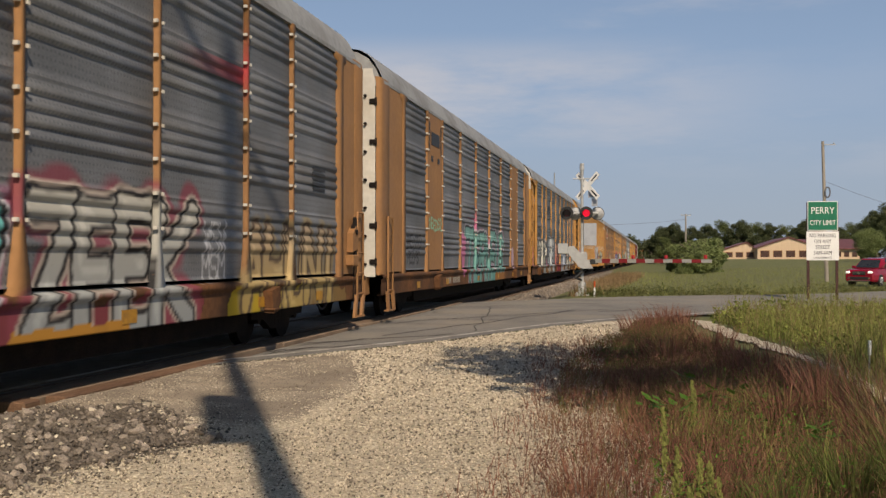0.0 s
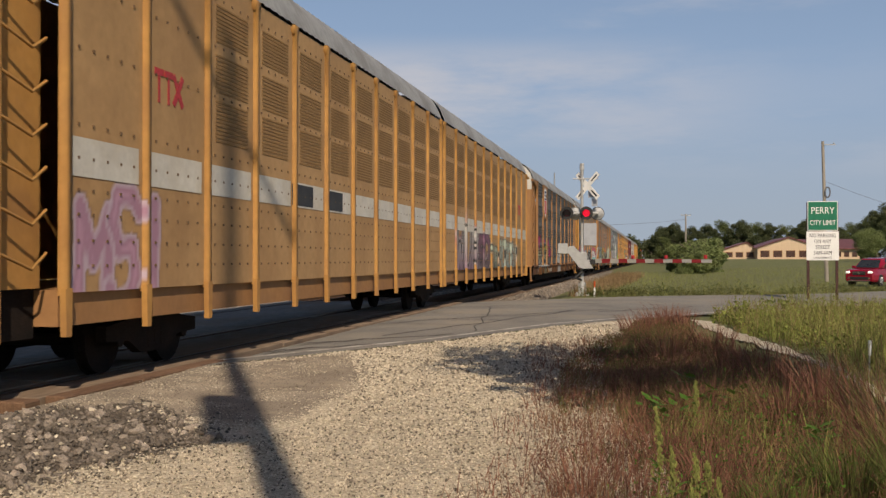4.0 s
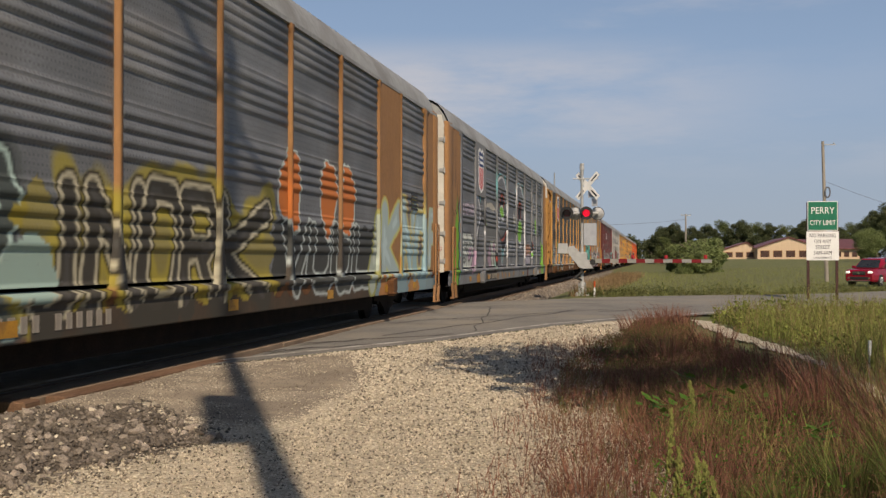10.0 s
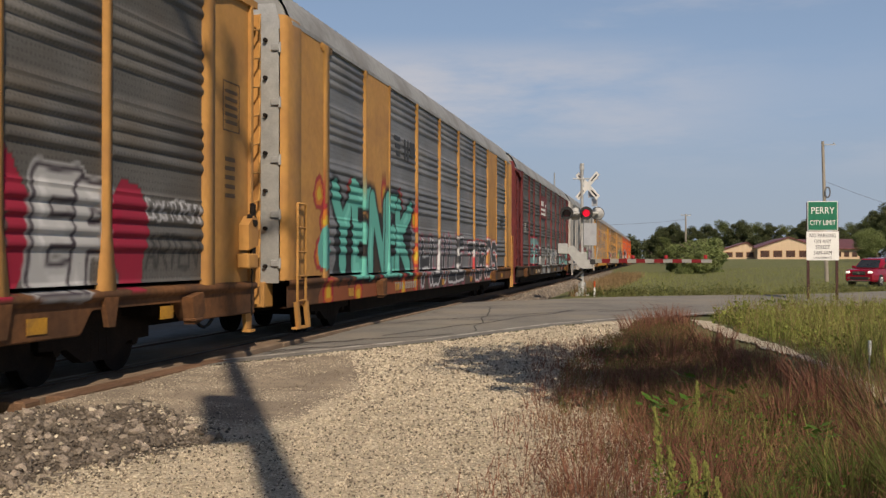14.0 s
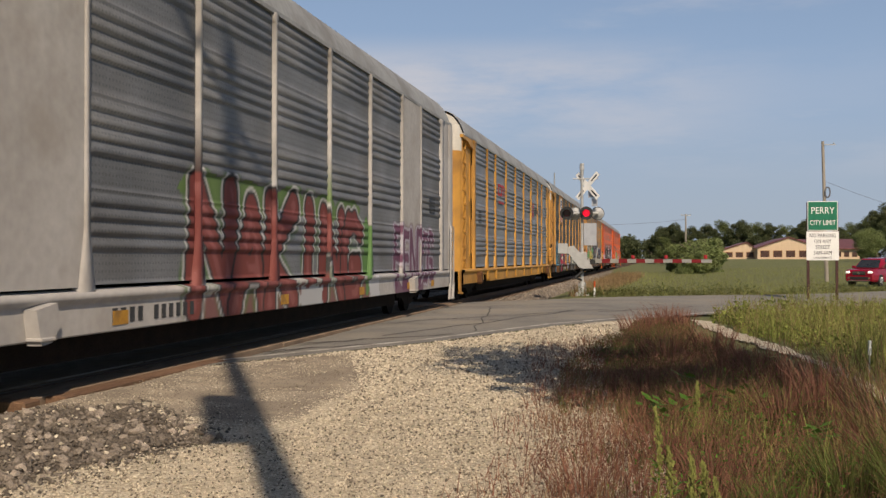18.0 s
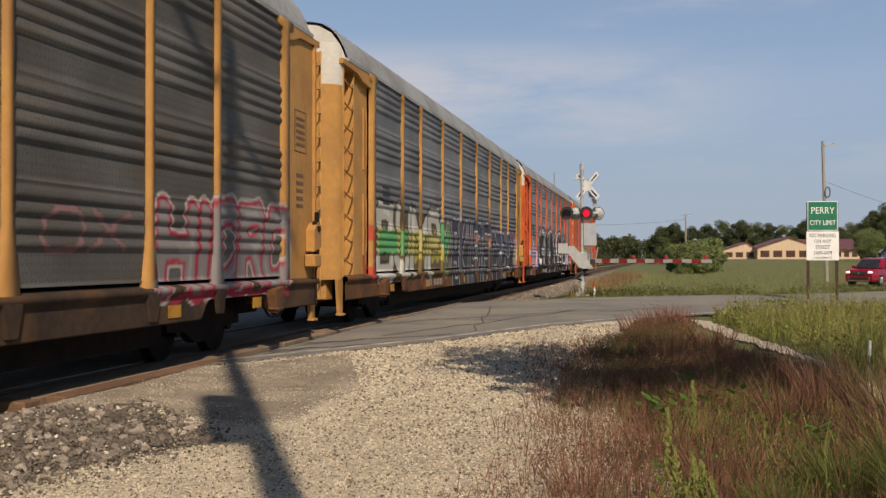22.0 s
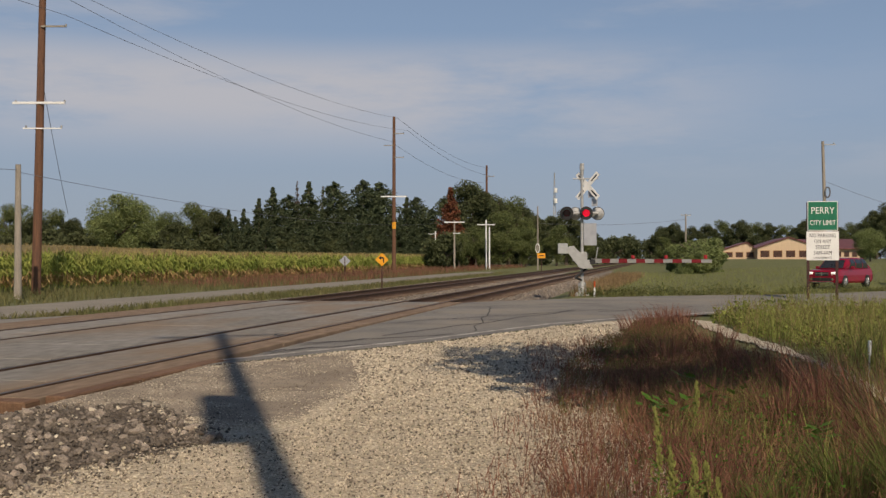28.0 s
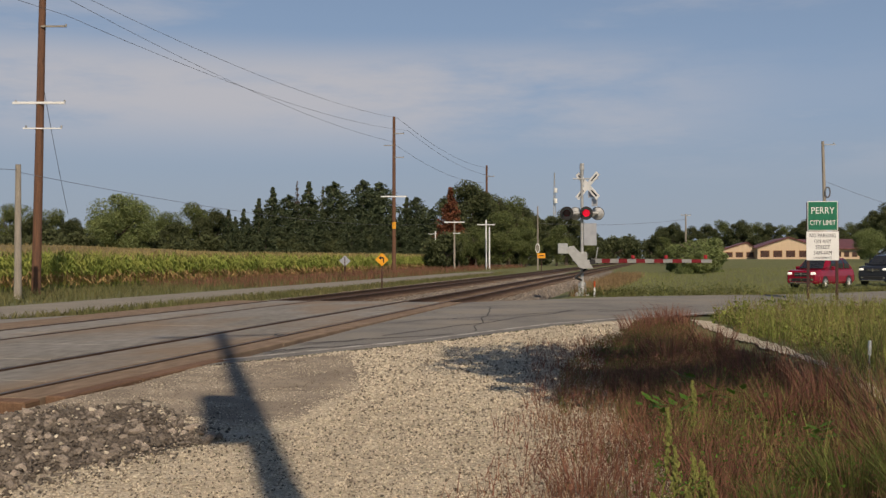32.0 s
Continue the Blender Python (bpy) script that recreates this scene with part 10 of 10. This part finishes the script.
x, y = area([(-3.2, 42), (-1.6, 40.8), (1, 44.6), (6, 51.5), (14, 61.5), (14, 63.5), (6, 54), (0.5, 47.5), (-3, 47)], 1500, 309)
herbs("road_edge_weeds", x, y, r.uniform(0.08, 0.5, len(x)) * (0.7 + 0.8 * waves(x * 0.9, y * 0.9, 1, 310)).clip(0.1), np.full(7 * len(x), 0.04), M["herb_dark"], "rank weeds along the far edge of the road", 311)
x, y = area(RED_ZONE, 6500, 305)
herbs("seed_heads", x, y, r.uniform(0.10, 0.36, len(x)), np.full(7 * len(x), 0.010), M["grass_red"], "fine reddish seed heads over the dry grass", 306)
x, y = area([(-0.2, 6.5), (0.1, 10.5), (0.3, 13), (1.5, 13), (1.7, 9), (1.5, 6.0), (0.3, 5.6)], 420, 307)
herbs("low_herbs", x, y, r.uniform(0.08, 0.28, len(x)), np.full(7 * len(x), 0.017), M["weed"], "small bright green leaves low in the grass", 308)


# ------------------------------------------------ the corn field
def corn():
    r = np.random.RandomState(77)
    rows_x = [-33.0 - 0.76 * i for i in range(16)]
    lx, ly = [], []
    for i, x in enumerate(rows_x):
        step = 0.22 if i < 4 else 0.34
        y = np.arange(22, 175, step * (1.0))
        keep = r.uniform(0, 1, len(y)) < np.clip(95 / y, 0.35, 1)
        y = y[keep]
        lx.append(np.full(len(y), x) + r.normal(0, 0.08, len(y)))
        ly.append(y + r.normal(0, 0.05, len(y)))
    x, y = np.concatenate(lx), np.concatenate(ly)
    n = len(x)
    h = r.uniform(1.75, 2.1, n) * (1 + 0.04 * waves(x, y, 6, 78))
    z = ground_height(x, y)
    fat = np.clip(y / 70, 0.8, 1.8)
    for name, m, k, f0, f1, ln, lab in (("corn_leaves", M["corn_leaf"], 8, 0.35, 0.92, 0.5, "rows of tall green corn"), ("corn_dry_leaves", M["corn_dry"], 2, 0.08, 0.38, 0.5, "drying leaves low on the corn stalks")):
        X, Y, Z = (np.repeat(v, k) for v in (x, y, z))
        H, Fd = np.repeat(h, k), np.repeat(fat, k)
        f = r.uniform(f0, f1, n * k)
        a = r.uniform(0, 6.28, n * k)
        ca, sa = np.cos(a), np.sin(a)
        L = ln * r.uniform(0.7, 1.2, n * k)
        up = r.uniform(0.35, 0.85, n * k)
        w = 0.032 * Fd
        rows = []
        for t, ww, dz in ((0, 0.8, 0), (0.5, 1.0, 0.5), (1.0, 0.25, 0.1)):
            cx, cy, cz = X + ca * L * t, Y + sa * L * t, Z + H * f + up * dz
            for s in (-1, 1):
                rows.append(np.stack([cx - s * sa * w * ww, cy + s * ca * w * ww, cz + s * 0.02], -1))
        co = np.stack(rows, 1).reshape(-1, 3)
        q = (np.array([(0, 1, 3, 2), (2, 3, 5, 4)])[None] + 6 * np.arange(n * k)[:, None, None]).reshape(-1, 4)
        tagged(mesh_thing(name, quads_mesh(name, co, q), m), lab, "corn", kind="stuff")
    blades("corn_stalks", x, y, h, 0.03 * fat, r.uniform(0.02, 0.12, n), M["corn_leaf"], "green corn stalks", "corn", 79)
    # the tops of the field behind the front rows, on rising ground
    def canopy(a, b):
        return 1.50 + 1.95 * smoothstep(40, 165, a * F_DIR.x + b * F_DIR.y) * smoothstep(44, 95, -a) + 0.05 * waves(a * 3, b * 3, 1, 5)
    m = 26000
    d = r.uniform(0, 1, m) ** 1.3
    xx, yy = -45 - 110 * d, r.uniform(20, 250, m)
    k = (xx * F_DIR.x + yy * F_DIR.y) < 160
    xx, yy = xx[k], yy[k]
    zz = ground_height(xx, yy)
    blades("corn_field_tops", xx, yy, r.uniform(0.3, 0.65, len(xx)), np.full(len(xx), 0.12), r.uniform(0.1, 0.3, len(xx)), M["corn_tassel"], "tasselled tops of the wide corn field", "corn", 80, base=canopy(xx, yy) - 0.2)
    blades("corn_tassels", x, y, np.full(n, 0.5), 0.05 * fat, r.uniform(0.05, 0.15, n), M["corn_tassel"], "brown tassels on top of the corn", "corn", 81, base=z + h - 0.1)
    gx, gy = np.linspace(-44, -190, 50), np.linspace(18, 185, 60)
    X, Y = np.meshgrid(gx, gy, indexing="ij")
    Z = canopy(X, Y)
    tagged(mesh_thing("corn_canopy", sheet_mesh("corn_canopy", X, Y, Z), M["corn_tassel"], smooth=True), "closed canopy of the corn field", "corn", kind="stuff")


corn()

# ------------------------------------------------ thin clouds, far off
cl = bpy.data.materials.new("thin cloud")
cl.use_nodes = True
n, l = cl.node_tree.nodes, cl.node_tree.links
n.remove(n["Principled BSDF"])
tc = n.new("ShaderNodeTexCoord")


def cloud_noise(sx, sz, scale, lo, hi, seed):
    mp = n.new("ShaderNodeMapping")
    mp.inputs["Scale"].default_value = (sx, sx, sz)
    mp.inputs["Location"].default_value = (seed, 0, seed * 0.7)
    l.new(tc.outputs["Object"], mp.inputs[0])
    t = n.new("ShaderNodeTexNoise")
    t.inputs["Scale"].default_value, t.inputs["Detail"].default_value, t.inputs["Roughness"].default_value = scale, 7.0, 0.58
    l.new(mp.outputs[0], t.inputs["Vector"])
    r_ = n.new("ShaderNodeMapRange")
    r_.interpolation_type = "SMOOTHSTEP"
    r_.inputs["From Min"].default_value, r_.inputs["From Max"].default_value = lo, hi
    l.new(t.outputs["Fac"], r_.inputs["Value"])
    return r_.outputs["Result"]


def band(z0, z1, z2, z3):
    sp = n.new("ShaderNodeSeparateXYZ")
    l.new(tc.outputs["Object"], sp.inputs[0])
    out = []
    for a, b in ((z0, z1), (z3, z2)):
        r_ = n.new("ShaderNodeMapRange")
        r_.interpolation_type = "SMOOTHSTEP"
        r_.inputs["From Min"].default_value, r_.inputs["From Max"].default_value = a, b
        l.new(sp.outputs["Z"], r_.inputs["Value"])
        out.append(r_.outputs["Result"])
    return mul(out[0], out[1])


def mul(a, b, op="MULTIPLY"):
    m_ = n.new("ShaderNodeMath")
    m_.operation = op
    for s_, v in zip(m_.inputs, (a, b)):
        if isinstance(v, float):
            s_.default_value = v
        else:
            l.new(v, s_)
    return m_.outputs[0]


sx_ = n.new("ShaderNodeSeparateXYZ")
l.new(tc.outputs["Object"], sx_.inputs[0])
east = n.new("ShaderNodeMapRange")
east.interpolation_type = "SMOOTHSTEP"
for name_, v in (("From Min", 420.0), ("From Max", -420.0), ("To Min", 0.12), ("To Max", 1.0)):
    east.inputs[name_].default_value = v
l.new(sx_.outputs["X"], east.inputs["Value"])
main = mul(mul(band(215, 400, 450, 590), cloud_noise(0.0011, 0.0048, 1.0, 0.33, 0.60, 3.1)), east.outputs["Result"])
wisp = mul(mul(band(150, 330, 1200, 1900), cloud_noise(0.0010, 0.0046, 1.0, 0.50, 0.74, 7.7)), 0.55)
haze = mul(band(-900, -600, 0, 1500), 0.92)
fac = mul(mul(main, 0.95), wisp, "MAXIMUM")
em, tr, em2 = n.new("ShaderNodeEmission"), n.new("ShaderNodeBsdfTransparent"), n.new("ShaderNodeEmission")
em2.inputs["Color"].default_value, em2.inputs["Strength"].default_value = (0.262, 0.366, 0.52, 1), 1.0
mx0 = n.new("ShaderNodeMixShader")
l.new(haze, mx0.inputs[0])
l.new(tr.outputs[0], mx0.inputs[1])
l.new(em2.outputs[0], mx0.inputs[2])
em.inputs["Color"].default_value, em.inputs["Strength"].default_value = (0.475, 0.49, 0.525, 1), 1.0
mx = n.new("ShaderNodeMixShader")
l.new(fac, mx.inputs[0])
low_haze, em3 = n.new("ShaderNodeMixShader"), n.new("ShaderNodeEmission")
em3.inputs["Color"].default_value = (0.328, 0.384, 0.43, 1)
l.new(mul(band(-900, -600, 0, 480), 0.75), low_haze.inputs[0])
l.new(mx0.outputs[0], low_haze.inputs[1])
l.new(em3.outputs[0], low_haze.inputs[2])
l.new(low_haze.outputs[0], mx.inputs[1])
l.new(em.outputs[0], mx.inputs[2])
l.new(mx.outputs[0], n["Material Output"].inputs["Surface"])
bm = bmesh.new()
prev = None
for i in range(41):
    a = radians(-75 + 150 * i / 40)
    p0, p1 = (2700 * math.sin(a), 2700 * math.cos(a), -120), (2700 * math.sin(a), 2700 * math.cos(a), 2600)
    cur = (bm.verts.new(p0), bm.verts.new(p1))
    if prev:
        bm.faces.new((prev[0], cur[0], cur[1], prev[1]))
    prev = cur
clouds = tagged(mesh_object("cloud_backdrop", bm, cl), "thin white clouds in a pale blue sky", "sky", kind="structure")


# ------------------------------------------------ what moves
def travelled(t):
    return 18.2 * t - 0.0135 * t * t


def motions():
    times = [0.0, 0.1, 0.2, 0.4, 1.0, 2.0, 4.0, 8.0, 12.0, 16.0, 20.0, 24.0, 28.0, 30.0, 31.0, 31.6, 31.8, 31.9, 32.0]
    for car in CARS:
        x, y, z = car.matrix_basis.translation
        walk(car, [(t, pose(x, y - travelled(t), z)) for t in times])
    # the tall stems sway in a light wind
    for i, p in enumerate(SPIKES + TUFTS[:12]):
        x, y, z = p.matrix_basis.translation
        size = 4.0 if i < len(SPIKES) else 2.0
        rows = [(t, pose(x, y, z, size * 0.4 * math.sin(1.3 * t + i), size * math.sin(0.9 * t + 1.7 * math.sin(0.37 * t) + 0.5 * i), 0)) for t in range(0, 33)]
        walk(p, rows)
    # the red car creeps up twice, the pickup follows it into view
    road = Vector((0.5522, 0.8337, 0.0))
    creep = [(0.0, 7.4), (22.0, 7.4), (22.5, 6.9), (23.0, 6.1), (24.0, 4.4), (25.0, 2.8), (25.4, 2.5), (29.4, 2.5), (30.0, 2.15), (31.0, 1.1), (32.0, 0.0)]
    follow = [(0.0, 17.0), (25.5, 17.0), (27.5, 14.0), (29.4, 13.2), (30.0, 12.4), (31.0, 10.9), (32.0, 9.4)]
    for v, rows in ((van, creep), (pickup, follow)):
        walk(v, [(t, pose(VAN_END.x + road.x * s, VAN_END.y + road.y * s, -0.25, 0, 0, -33.5)) for t, s in rows])
        for w, owner in WHEELS:
            if owner is v:
                x, y, z = w.matrix_basis.translation
                turned = []
                for (t, s), (t2, s2) in zip(rows, rows[1:] + rows[-1:]):
                    n = max(1, math.ceil(abs(s2 - s) / 0.5))
                    turned += [(t + (t2 - t) * i / n, s + (s2 - s) * i / n) for i in range(n)]
                walk(w, [(t, pose(x, y, z, math.degrees((rows[0][1] - s) / 0.36), 0, 0)) for t, s in turned])


motions()
